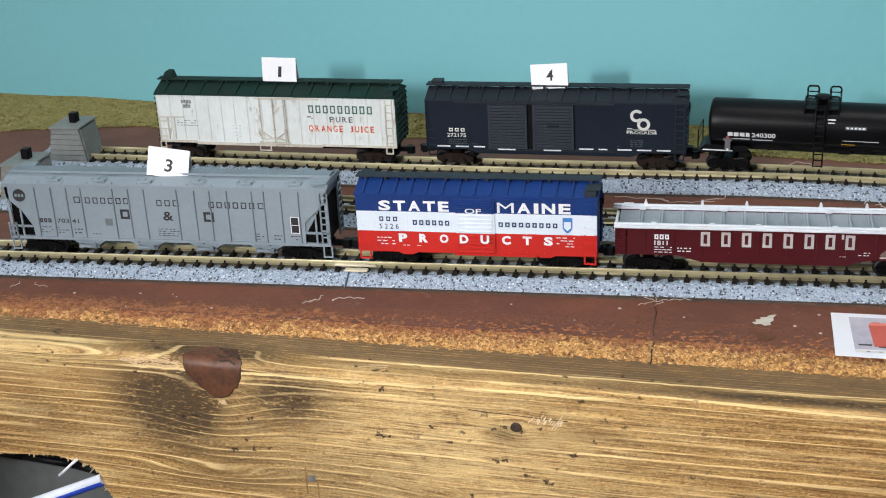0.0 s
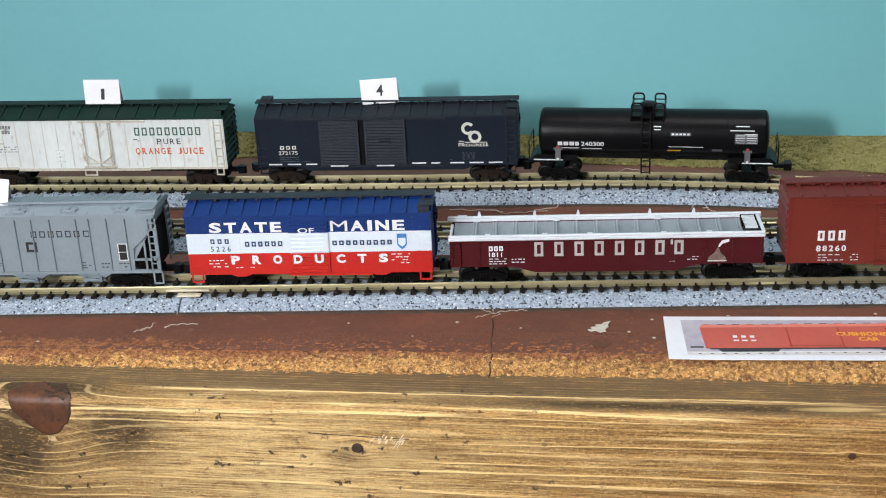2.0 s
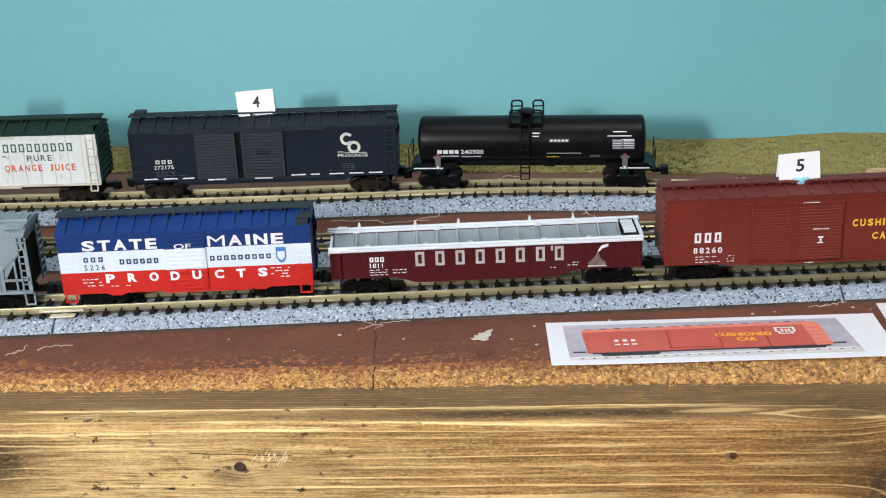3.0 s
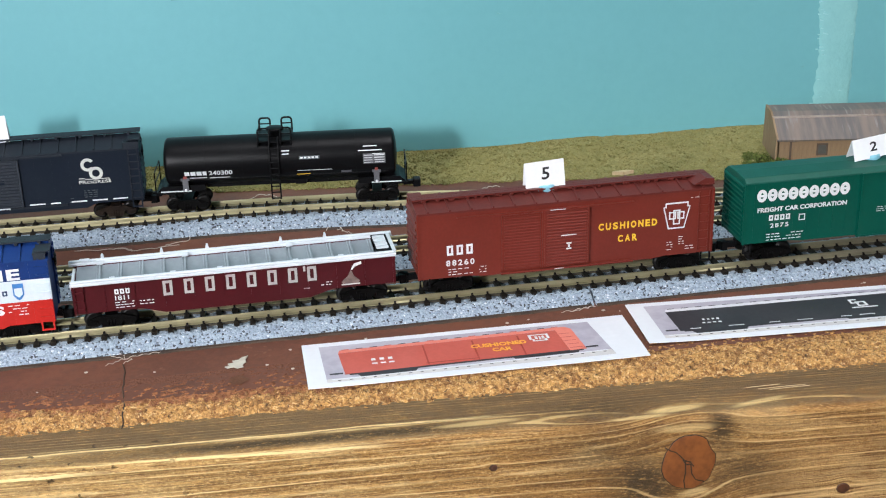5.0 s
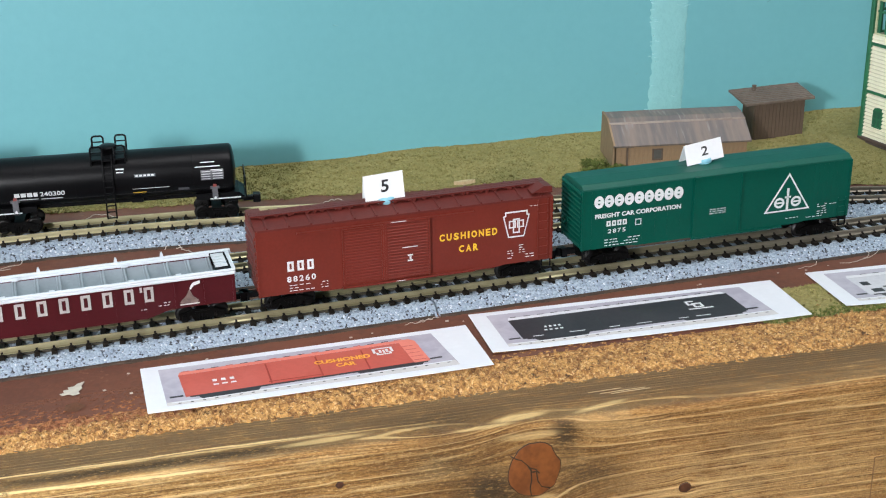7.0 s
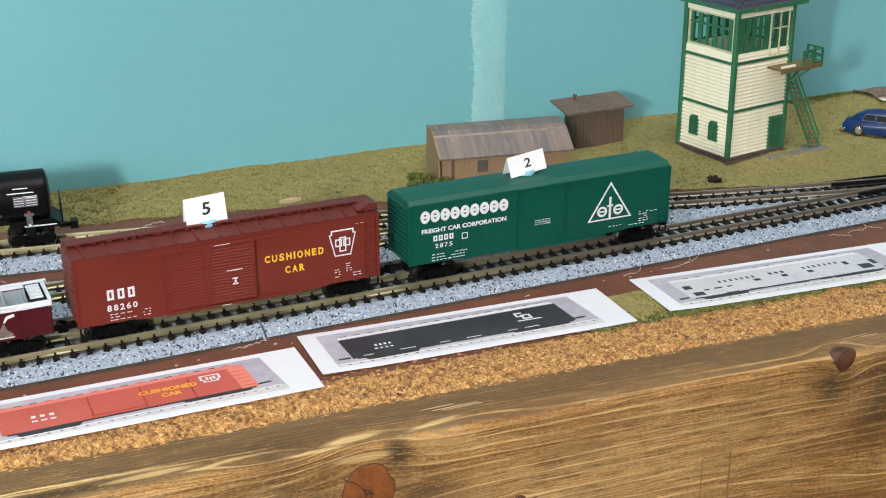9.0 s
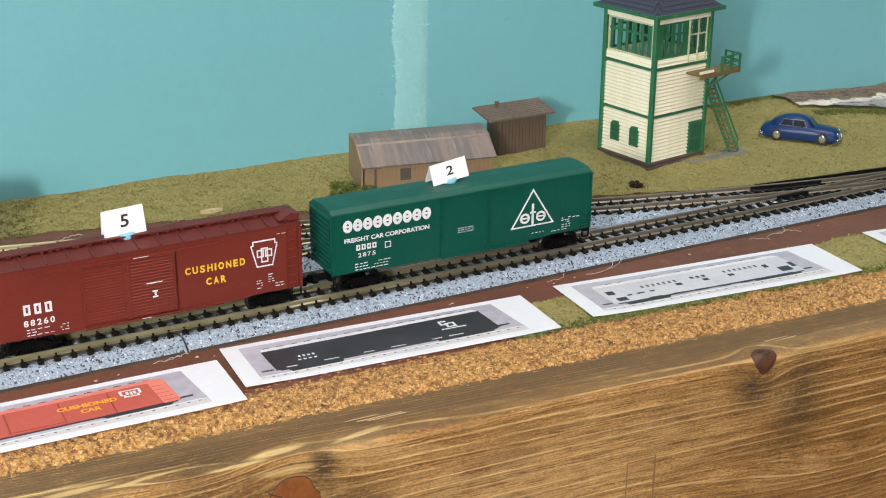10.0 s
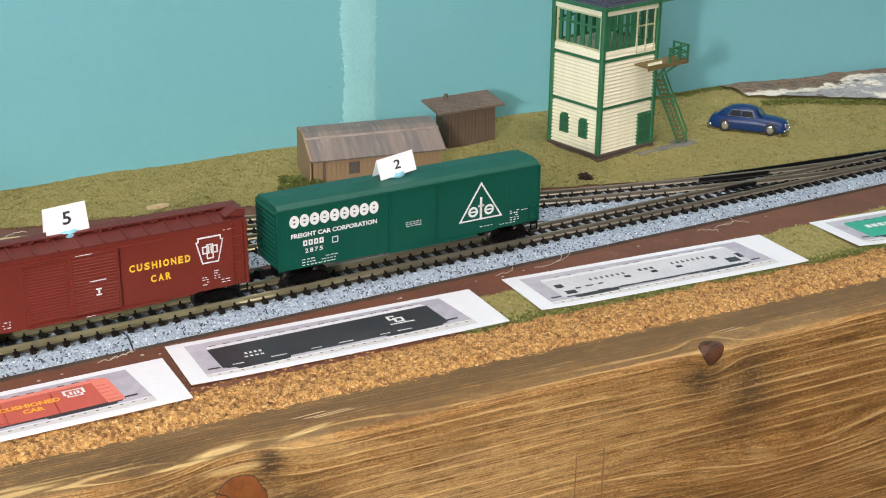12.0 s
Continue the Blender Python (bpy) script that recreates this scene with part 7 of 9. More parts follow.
m_photo_yellow = plain("photo_yellow", (0.88, 0.42, 0.06), (0.80, 0.37, 0.05), 800, 40, 0.42, bump=0)
m_photo_pink = plain("photo_pink_red", (0.76, 0.24, 0.18), (0.70, 0.20, 0.15), 800, 40, 0.42, bump=0)
m_photo_floor = plain("photo_pale_floor", (0.64, 0.62, 0.60), (0.56, 0.54, 0.54), 500, 30, 0.42, bump=0)
m_photo_white = plain("photo_white", (0.74, 0.74, 0.76), (0.66, 0.66, 0.69), 800, 40, 0.42, bump=0)


def photo_card(label, x, y, rz, w, h, body, top_ink, end_ink, curl):
    t = thing("photo_card", label, "photo card", x, y, 3.4, rz, "photo cards by the track")

    def lift(px, py):
        return 0.15 + 0.35 * (0.5 - py / h) + curl * max(0.0, abs(px) / (w / 2) - 0.6) ** 2 * 6 * (1 if px < 0 else 0.5) * (0.6 - py / h)

    def quad_sheet(name, pts, level, mats, n=14):
        """A flat quadrilateral on the card that follows its curl."""
        bm = bmesh.new()
        rows = []
        for j in range(5):
            row = []
            for i in range(n + 1):
                f, g = i / n, j / 4
                lo = Vector(pts[0]).lerp(Vector(pts[1]), f)
                up = Vector(pts[3]).lerp(Vector(pts[2]), f)
                p = lo.lerp(up, g)
                row.append(bm.verts.new((p.x, p.y, lift(p.x, p.y) + level)))
            rows.append(row)
        for a, b in zip(rows[:-1], rows[1:]):
            for i in range(n):
                bm.faces.new((a[i], a[i + 1], b[i + 1], b[i])).smooth = True
        if level == 0:
            geo = bmesh.ops.extrude_face_region(bm, geom=bm.faces[:])
            for e in geo["geom"]:
                if isinstance(e, bmesh.types.BMVert):
                    e.co.z -= 0.22
            bmesh.ops.recalc_face_normals(bm, faces=bm.faces[:])
            for f in bm.faces:
                f.smooth = False
        return part(name, bm, mats, t)

    a, b = -w / 2, w / 2
    quad_sheet("paper", [(a, -h / 2), (b, -h / 2), (b, h / 2), (a, h / 2)], 0, m_paper)
    pl, pr, pb, pt = a + 0.05 * w, b - 0.11 * w, -h * 0.41, h * 0.41
    quad_sheet("photo", [(pl + 0.6, pb), (pr + 1.6, pb + 0.4), (pr - 1.0, pt), (pl, pt)], 0.05, m_photo_bg)
    quad_sheet("printed_floor", [(pl + 0.6, pb), (pr + 1.6, pb + 0.4), (pr + 1.0, pb + h * 0.13), (pl + 0.6, pb + h * 0.07)], 0.075, m_photo_floor)
    cl, cr = pl + 0.055 * w, pr - 0.06 * w
    cb, ct = -h * 0.27, h * 0.22
    quad_sheet("printed_car", [(cl + 0.6, cb), (cr, cb + h * 0.05), (cr - 1.2, ct + h * 0.06), (cl - 0.2, ct)], 0.10, body)
    quad_sheet("printed_roof", [(cl - 0.2, ct), (cr - 1.2, ct + h * 0.06), (cr - 2.8, ct + h * 0.12), (cl + 0.4, ct + h * 0.065)], 0.125, top_ink)
    quad_sheet("printed_end", [(cr - 5.0, cb + h * 0.045), (cr, cb + h * 0.05), (cr - 1.2, ct + h * 0.06), (cr - 6.2, ct + h * 0.055)], 0.15, end_ink)
    for k in range(5):
        yy = cb + h * 0.10 + k * h * 0.085
        quad_sheet("printed_rung", [(cr - 4.6 - k * 0.5, yy), (cr - 0.8 - k * 0.45, yy), (cr - 0.8 - k * 0.45, yy + 0.35), (cr - 4.6 - k * 0.5, yy + 0.35)], 0.17, body, 2)
    for k in range(16):
        xx = cl + 1 + (cr - cl - 8) * k / 15
        quad_sheet("printed_rib", [(xx, ct + h * (0.060 + 0.004 * k)), (xx + 2.2, ct + h * (0.062 + 0.004 * k)), (xx + 2.2, ct + h * (0.078 + 0.004 * k)), (xx, ct + h * (0.076 + 0.004 * k))], 0.15, m_photo_black if k % 3 else body, 2)
    quad_sheet("printed_underframe", [(cl + 1.8, cb - h * 0.02), (cr - 1, cb + h * 0.025), (cr - 1, cb + h * 0.06), (cl + 1.8, cb + h * 0.01)], 0.11, m_photo_black)
    for p0, p1, low in ((cl + 5, cl + 21, cb - h * 0.075), (cr - 22, cr - 3, cb - h * 0.025)):
        quad_sheet("printed_truck", [(p0, low), (p1, low + h * 0.01), (p1 + 1, low + h * 0.075), (p0 - 1, low + h * 0.065)], 0.13, m_photo_black)
    quad_sheet("printed_rail", [(pl + 2.0, cb - h * 0.095), (pr, cb - h * 0.025), (pr, cb - h * 0.010), (pl + 2.0, cb - h * 0.080)], 0.10, m_paper)
    for k in range(24):
        f = (k + 0.5) / 24
        xx, yy = pl + 2 + (pr - pl - 2) * f, cb - h * (0.125 - 0.07 * f)
        quad_sheet("printed_tie", [(xx, yy), (xx + 0.9, yy), (xx + 0.9, yy + 0.45), (xx, yy + 0.45)], 0.12, m_photo_black, 1)
    for e, k, lift_ in ((cl, -1, 0.0), (cr, 1, h * 0.06)):
        quad_sheet("printed_coupler", [(e - 1.9 + k * 1.9, cb + 0.3 + lift_), (e + 1.9 + k * 1.9, cb + 0.4 + lift_), (e + 1.9 + k * 1.9, cb + 1.4 + lift_), (e - 1.9 + k * 1.9, cb + 1.3 + lift_)], 0.14, m_photo_black, 2)

    def mark(x0, x1, y0, y1, mats, name="printed_mark"):
        quad_sheet(name, [(x0, y0), (x1, y0), (x1, y1), (x0, y1)], 0.18, mats, 3)

    return t, mark, cl, cr, cb, ct


def text_on(t, text, x0, x1, y0, y1, mats, z):
    o = words(text, x0, x1, y0, y1, z, mats, t, "printed_words", bold=0.045, flat=True)
    return o


c1, mk, cl, cr, cb, ct = photo_card("white card with a printed red boxcar photo", 199.2, -39.0, -1.7, 100.2, 29.0, m_photo_red, m_photo_pink, m_photo_pink, 0.2)
for x in (cl + 25, cl + 40, cl + 54):
    mk(x, x + 0.5, cb + 1.2, ct, m_photo_reddark)
mk(cl + 24.5, cl + 40, cb + 2, cb + 2.5, m_photo_reddark)
for i in range(3):
    mk(cl + 9 + i * 2.5, cl + 10.3 + i * 2.5, -0.6, 0.9, m_white)
    mk(cl + 9 + i * 2.5, cl + 10.6 + i * 2.5, -2.9, -2.0, m_white)
text_on(c1, "CUSHIONED", cr - 33.5, cr - 16.5, 0.6, 3.0, m_photo_yellow, 0.66)
text_on(c1, "CAR", cr - 27.6, cr - 21.6, -2.8, -0.4, m_photo_yellow, 0.70)
for q in ((cr - 15.2, cr - 9.0, 5.6, 6.2), (cr - 14.4, cr - 9.8, 1.6, 2.2), (cr - 15.2, cr - 14.4, 3.0, 5.6), (cr - 9.8, cr - 9.0, 3.0, 5.6), (cr - 14.4, cr - 13.7, 2.0, 3.2), (cr - 10.5, cr - 9.8, 2.0, 3.2), (cr - 13.4, cr - 12.6, 3.0, 5.0), (cr - 12.2, cr - 11.6, 2.6, 4.8), (cr - 11.3, cr - 10.5, 3.0, 5.0)):
    mk(*q, m_white)
c2, mk, cl, cr, cb, ct = photo_card("white card with a printed black boxcar photo", 304.1, -37.2, -4.0, 104.6, 29.0, m_photo_black, m_photo_white, m_photo_black, 0.4)
for i in range(4):
    mk(cl + 9.5 + i * 1.5, cl + 10.3 + i * 1.5, -1.4, -0.3, m_white)
    mk(cl + 8.8 + i * 1.7, cl + 9.8 + i * 1.7, -3.6, -2.8, m_white)
for i, xx in enumerate((4, 16, 29, 38, 52, 58)):
    mk(cl + xx, cl + xx + (5 if i % 2 else 3.4), cb + 0.9 + i * 0.12, cb + 1.4 + i * 0.12, m_white)
for q in ((-17.2, -14.4, 4.4, 5.2), (-17.2, -16.4, 2.8, 4.4), (-17.2, -14.4, 2.0, 2.8), (-15.6, -12.2, 2.6, 3.4), (-15.6, -14.8, 0.8, 2.6), (-13.0, -12.2, 0.8, 2.6), (-15.6, -12.2, 0.0, 0.8)):
    mk(cr + q[0], cr + q[1], q[2], q[3], m_white)
mk(cr - 18, cr - 9.6, -1.2, -0.5, m_white)
mk(cl + 27.2, cl + 27.4, cb + 1, ct, m_grey_ink)
c3, mk, cl, cr, cb, ct = photo_card("white card with a printed grey hopper photo", 423.8, -44.6, -5.6, 108.0, 29.2, m_photo_hopper, m_photo_white, m_photo_hopper, 0.5)
for i in range(7):
    mk(cl + 16 + i * 2.2, cl + 16.9 + i * 2.2, 1.0 + i * 0.05, 2.8 + i * 0.05, m_grey_ink)
for i in range(3):
    mk(cl + 36 + i * 2.4, cl + 37.4 + i * 2.4, 1.6, 3.4, m_grey_ink)
for i in range(7):
    mk(cl + 50 + i * 2.2, cl + 50.9 + i * 2.2, 2.2 + i * 0.05, 4.0 + i * 0.05, m_grey_ink)
for x in (28.5, 39.5, 50.0):
    mk(cl + x, cl + x + 2.4, -2.2 + x * 0.02, -0.4 + x * 0.02, m_ink)
for x0, x1, y0, y1 in ((2, 5, -0.6, 2.4), (3, 7, -6.4, -3.6), (8, 10, -3.2, -2.2), (12, 15, -3.0, -2.0), (17, 19, -2.9, -1.9), (66, 68, 0.6, 3.4), (70, 75, -4.6, -0.6), (76, 78, -2.0, 2.2)):
    mk(cl + x0, cl + x1, y0, y1, m_photo_black)
for x in range(14, 70, 9):
    mk(cl + x, cl + x + 5, cb - 0.3, cb + 0.9, m_photo_black)
c4, mk, cl, cr, cb, ct = photo_card("white card with a printed green boxcar photo", 555.6, -55.4, -6.4, 106.0, 29.0, m_photo_teal, m_photo_teal, m_photo_teal, 0.9)
for i in range(8):
    mk(cl + 6 + i * 3, cl + 8.2 + i * 3, 0.6, 3.6, m_white)


# ---- grass ----
def grass_material(name, tones):
    m, nt, b = start(name)
    vec = place(nt)
    g = nt.nodes.new("ShaderNodeNewGeometry")
    r = g.outputs["Random Per Island"]
    col = mix(nt, r, tones[0], tones[1])
    col = mix(nt, step(nt, grain(nt, vec, 55, 4), 0.42, 0.66), col, tones[2])
    col = mix(nt, calc(nt, "MULTIPLY", step(nt, grain(nt, vec, 330, 4, 0.65), 0.47, 0.62), 0.7), col, tones[3])
    col = mix(nt, calc(nt, "MULTIPLY", step(nt, grain(nt, vec, 1100, 2), 0.45, 0.7), 0.6), col, tones[3])
    col = mix(nt, calc(nt, "MULTIPLY", step(nt, grain(nt, vec, 800, 3, 0.6), 0.42, 0.30), 0.55), col, (0.46, 0.40, 0.19))
    nt.links.new(col, b.inputs["Base Color"])
    b.inputs["Roughness"].default_value = 0.9
    relief(nt, b, grain(nt, vec, 1300, 3), 0.5)
    return m


m_grass = grass_material("olive_flock", ((0.235, 0.205, 0.064), (0.390, 0.335, 0.130), (0.300, 0.255, 0.092), (0.195, 0.180, 0.052)))
m_grass_dark = grass_material("green_flock", ((0.10, 0.135, 0.022), (0.17, 0.20, 0.04), (0.14, 0.16, 0.03), (0.07, 0.09, 0.015)))


def ragged(x, k):
    return noise.noise(Vector((x * 0.08, k, 0))) * 3.0 + noise.noise(Vector((x * 0.4, k, 5))) * 1.2


def back_grass_edge(x):
    return along(GRASS_LINE, x) + ragged(x, 1)


lawn = sheet("grass", span(-420, 900, 440), [(lambda x, f=j / 26: back_grass_edge(x) + (along(WALL_LINE, x) - 0.4 - back_grass_edge(x)) * f) for j in range(27)], lambda x, y: ground_height(x, y) + 0.35 + noise.noise(Vector((x * 0.35, y * 0.35, 2))) * 0.5, m_grass)
tagged(lawn, "dry olive-green grass mat along the backdrop", "grass", kind="stuff")


def front_top(x):
    return -33.5 - 0.012 * (x - 350) + ragged(x, 3) * 0.7


def front_low(x):
    return min(front_top(x) - 0.5, -55.5 - 0.075 * (x - 350) + ragged(x, 6) - (12 * smooth((345 - x) / 40) * -1.4))


fx = span(318, 640, 160)
verge = sheet("grass", fx, [(lambda x, f=j / 10: front_low(x) + (front_top(x) - front_low(x)) * f) for j in range(11)], lambda x, y: GZ + 0.22 + noise.noise(Vector((x * 0.6, y * 0.6, 2))) * 0.12, m_grass)
tagged(verge, "patchy olive-green grass strip beside the cork edge", "grass", kind="stuff")


def flock(name, label, mats, count, seed, where, size):
    """Short upright blades strewn over an area."""
    rnd = np.random.RandomState(seed)
    verts, faces = [], []
    for _ in range(count):
        p = where(rnd)
        if p is None:
            continue
        x, y, z = p
        for k in range(2):
            a, s = rnd.uniform(0, math.pi), size * rnd.uniform(0.5, 1.25)
            dx, dy = math.cos(a) * s * 0.42, math.sin(a) * s * 0.42
            lx, ly = rnd.uniform(-0.6, 0.6) * s, rnd.uniform(-0.6, 0.6) * s
            i = len(verts)
            verts += [((x - dx) * U, (y - dy) * U, (z - 0.2) * U), ((x + dx) * U, (y + dy) * U, (z - 0.2) * U), ((x + lx) * U, (y + ly) * U, (z + s * 0.42) * U)]
            faces.append((i, i + 1, i + 2))
    me = bpy.data.meshes.new(name)
    me.from_pydata(verts, [], faces)
    me.materials.append(mats)
    return tagged(new(name, me), label, "grass", kind="stuff")


def on_lawn(rnd):
    x = rnd.uniform(-250, 700)
    b, w = back_grass_edge(x) - 0.8, along(WALL_LINE, x) - 1
    y = rnd.uniform(b, w)
    if 598 < x and y > 100 - (x - 600) * 0.5:
        return None
    return x, y, ground_height(x, y) + 0.35


def under_card(x, y):
    """True where a photo card covers the ground."""
    for cx, cy, rz, w, h in ((199.2, -39.0, -1.7, 100.2, 29.0), (304.1, -37.2, -4.0, 104.6, 29.0), (423.8, -44.6, -5.6, 108.0, 29.2), (555.6, -55.4, -6.4, 106.0, 29.0)):
        c_, s_ = math.cos(radians(rz)), math.sin(radians(rz))
        u, v = (x - cx) * c_ + (y - cy) * s_, -(x - cx) * s_ + (y - cy) * c_
        if abs(u) < w / 2 + 0.8 and abs(v) < h / 2 + 0.8:
            return True
    return False


def on_verge(rnd):
    x = rnd.uniform(318, 640)
    y = rnd.uniform(front_low(x) - 1.0, front_top(x) + 0.6)
    return None if under_card(x, y) else (x, y, GZ + 0.3)


flock("grass_fibre", "short dry grass fibres on the back slope", m_grass, 70000, 1, on_lawn, 1.0)
flock("grass_fibre", "short dry grass fibres beside the cork edge", m_grass, 7000, 2, on_verge, 1.0)
flock("grass_fibre", "greener tuft line at the foot of the backdrop", m_grass_dark, 1500, 3, lambda r: (lambda x: (x, along(WALL_LINE, x) - 2 - abs(r.normal(0, 4)), ground_height(x, along(WALL_LINE, x) - 4) + 0.4))(r.uniform(560, 606)), 1.7)
flock("grass_fibre", "greener line of grass beside the stream bed", m_grass_dark, 1800, 8, lambda r: (lambda x: (x, 96 - (x - 600) * 0.48 + r.normal(0, 2.4), ground_height(x, 90) + 0.6))(r.uniform(600, 690)), 1.5)


flock("grass_fibre", "dark green fringe of grass under the photo cards", m_grass_dark, 4200, 11, lambda r: (lambda x: (x, front_low(x) + abs(r.normal(0, 2.6)), GZ + 0.35))(r.uniform(300, 620)), 1.1)


def bush(x, y, r, label, mats, seed, count=420, flat=0.6):
    rnd = np.random.RandomState(seed)
    z0 = ground_height(x, y)
    verts, faces = [], []
    for _ in range(count):
        d = rnd.normal(0, 1, 3)
        d /= np.linalg.norm(d)
        rad = r * rnd.uniform(0.5, 1.05) * (1 + 0.3 * noise.noise(Vector(d * 2.0) + Vector((seed, 0, 0))))
        c = np.array((x, y, z0 + r * 0.25)) + d * rad * np.array((1, 1, flat))
        if c[2] < z0:
            continue
        i = len(verts)
        for k in range(3):
            verts.append(tuple((c + rnd.normal(0, 0.55, 3)) * U))
        faces.append((i, i + 1, i + 2))
    me = bpy.data.meshes.new("bush")
    me.from_pydata(verts, [], faces)
    me.materials.append(mats)
    return tagged(new("bush", me), label, "bush")


bush(459.8, 49.5, 2.4, "small dark brown clump on the grass", m_bark, 5, 700)
for i, (x, y, r) in enumerate(((350, 98, 4.5), (344, 95, 3.4), (356, 93, 3.6), (347, 103, 3.0))):
    bush(x, y, r, "low leafy green bush by the shed", m_grass_dark, 20 + i, 520)


# ---- stream bed at the foot of the backdrop ----
def stream_material():
    m, nt, b = start("stream_plaster")
    vec = place(nt)
    c = nt.nodes.new("ShaderNodeTexCoord")
    q = nt.nodes.new("ShaderNodeSeparateXYZ")
    nt.links.new(c.outputs["Object"], q.inputs[0])
    # distance from the backdrop, with a ragged shore
    n, fine = grain(nt, vec, 75, 6, 0.65), grain(nt, vec, 420, 4, 0.7)
    d = calc(nt, "SUBTRACT", calc(nt, "SUBTRACT", 195.5, calc(nt, "MULTIPLY", q.outputs[0], 115)), calc(nt, "MULTIPLY", q.outputs[1], 1000))
    d = calc(nt, "ADD", d, calc(nt, "MULTIPLY", calc(nt, "SUBTRACT", grain(nt, vec, 60, 6, 0.75, 0.5), 0.5), 26))
    d = calc(nt, "SUBTRACT", d, calc(nt, "MULTIPLY", step(nt, calc(nt, "MULTIPLY", q.outputs[0], 1000), 690.0, 640.0), 13.0))
    col = mix(nt, step(nt, fine, 0.36, 0.62), (0.10, 0.055, 0.032), (0.27, 0.165, 0.10))
    cream = mix(nt, step(nt, fine, 0.35, 0.6), (0.56, 0.48, 0.38), (0.80, 0.75, 0.66))
    col = mix(nt, step(nt, d, 5.0, 7.0), col, cream)
    col = mix(nt, step(nt, d, 11.0, 14.0), col, mix(nt, step(nt, fine, 0.35, 0.65), (0.26, 0.24, 0.245), (0.42, 0.40, 0.40)))
    col = mix(nt, calc(nt, "MULTIPLY", step(nt, n, 0.54, 0.60), step(nt, d, 8.0, 12.0)), col, cream)
    col = mix(nt, step(nt, n, 0.45, 0.38), col, (0.085, 0.045, 0.028))
    nt.links.new(col, b.inputs["Base Color"])
    b.inputs["Roughness"].default_value = 0.45
    relief(nt, b, n, 1.6)
    return m


bank = sheet("stream_bed", span(597, 860, 110), [(lambda x, f=j / 16: (104 - (x - 597) * 0.52 + ragged(x, 9)) + (along(WALL_LINE, x) - 0.6 - (104 - (x - 597) * 0.52 + ragged(x, 9))) * f) for j in range(17)], lambda x, y: ground_height(x, y) + 1.9 + noise.noise(Vector((x * 0.12, y * 0.2, 7))) * 1.0, stream_material())
tagged(bank, "white and brown plaster stream bed under the backdrop", "stream", kind="structure")
# a black strip stands in for the dark of the gap below the backdrop
bm = bmesh.new()
for i in range(60):
    a, b = 590 + i * 4.5, 594.5 + i * 4.5
    v = [bm.verts.new(p) for p in ((a, along(WALL_LINE, a) - 0.5, 3.6), (b, along(WALL_LINE, b) - 0.5, 3.6), (b, along(WALL_LINE, b) - 0.5, 6.3), (a, along(WALL_LINE, a) - 0.5, 6.3))]
    bm.faces.new(v)
tagged(part("backdrop_gap", bm, m_black), "black strip drawn for the dark gap along the backdrop's lower edge", "trim", kind="structure")


# ---- signal tower ----
m_cream = plain("cream_siding", (0.88, 0.85, 0.66), (0.79, 0.75, 0.56), 700, 60, 0.6, bump=0.05, wear=(0.48, 0.44, 0.33), wear_at=0.66)
# darker cream that paints the shade lines under the clapboard laps
m_lap_shade = plain("siding_lap_shade", (0.70, 0.66, 0.50), (0.60, 0.56, 0.41), 700, 60, 0.7)
m_aged = plain("aged_cream_frame", (0.62, 0.60, 0.38), (0.40, 0.44, 0.24), 700, 160, 0.6, bump=0.05, wear=(0.10, 0.20, 0.10), wear_at=0.58)
m_trim = plain("green_trim", (0.026, 0.165, 0.072), (0.018, 0.118, 0.052), 800, 120, 0.5, wear=(0.12, 0.27, 0.15), wear_at=0.60)
m_trim_dark = plain("dark_green_door", (0.022, 0.115, 0.060), (0.018, 0.085, 0.046), 800, 90, 0.5, wear=(0.16, 0.28, 0.20), wear_at=0.64)
m_plinth = plain("brown_brick_plinth", (0.105, 0.075, 0.055), (0.075, 0.052, 0.040), 700, 110, 0.75, bump=0.1)
m_slates = plain("blue_black_slates", (0.030, 0.032, 0.052), (0.048, 0.050, 0.074), 900, 160, 0.5, bump=0.08)
m_plank = plain("brown_planks", (0.19, 0.135, 0.045), (0.13, 0.092, 0.034), 700, 90, 0.7, bump=0.08)
m_inside_dark = plain("dim_room_inside", (0.10, 0.10, 0.085), (0.075, 0.075, 0.065), 500, 60, 0.8)
m_concrete = plain("grey_slab", (0.20, 0.19, 0.17), (0.15, 0.145, 0.13), 700, 80, 0.8, bump=0.08)


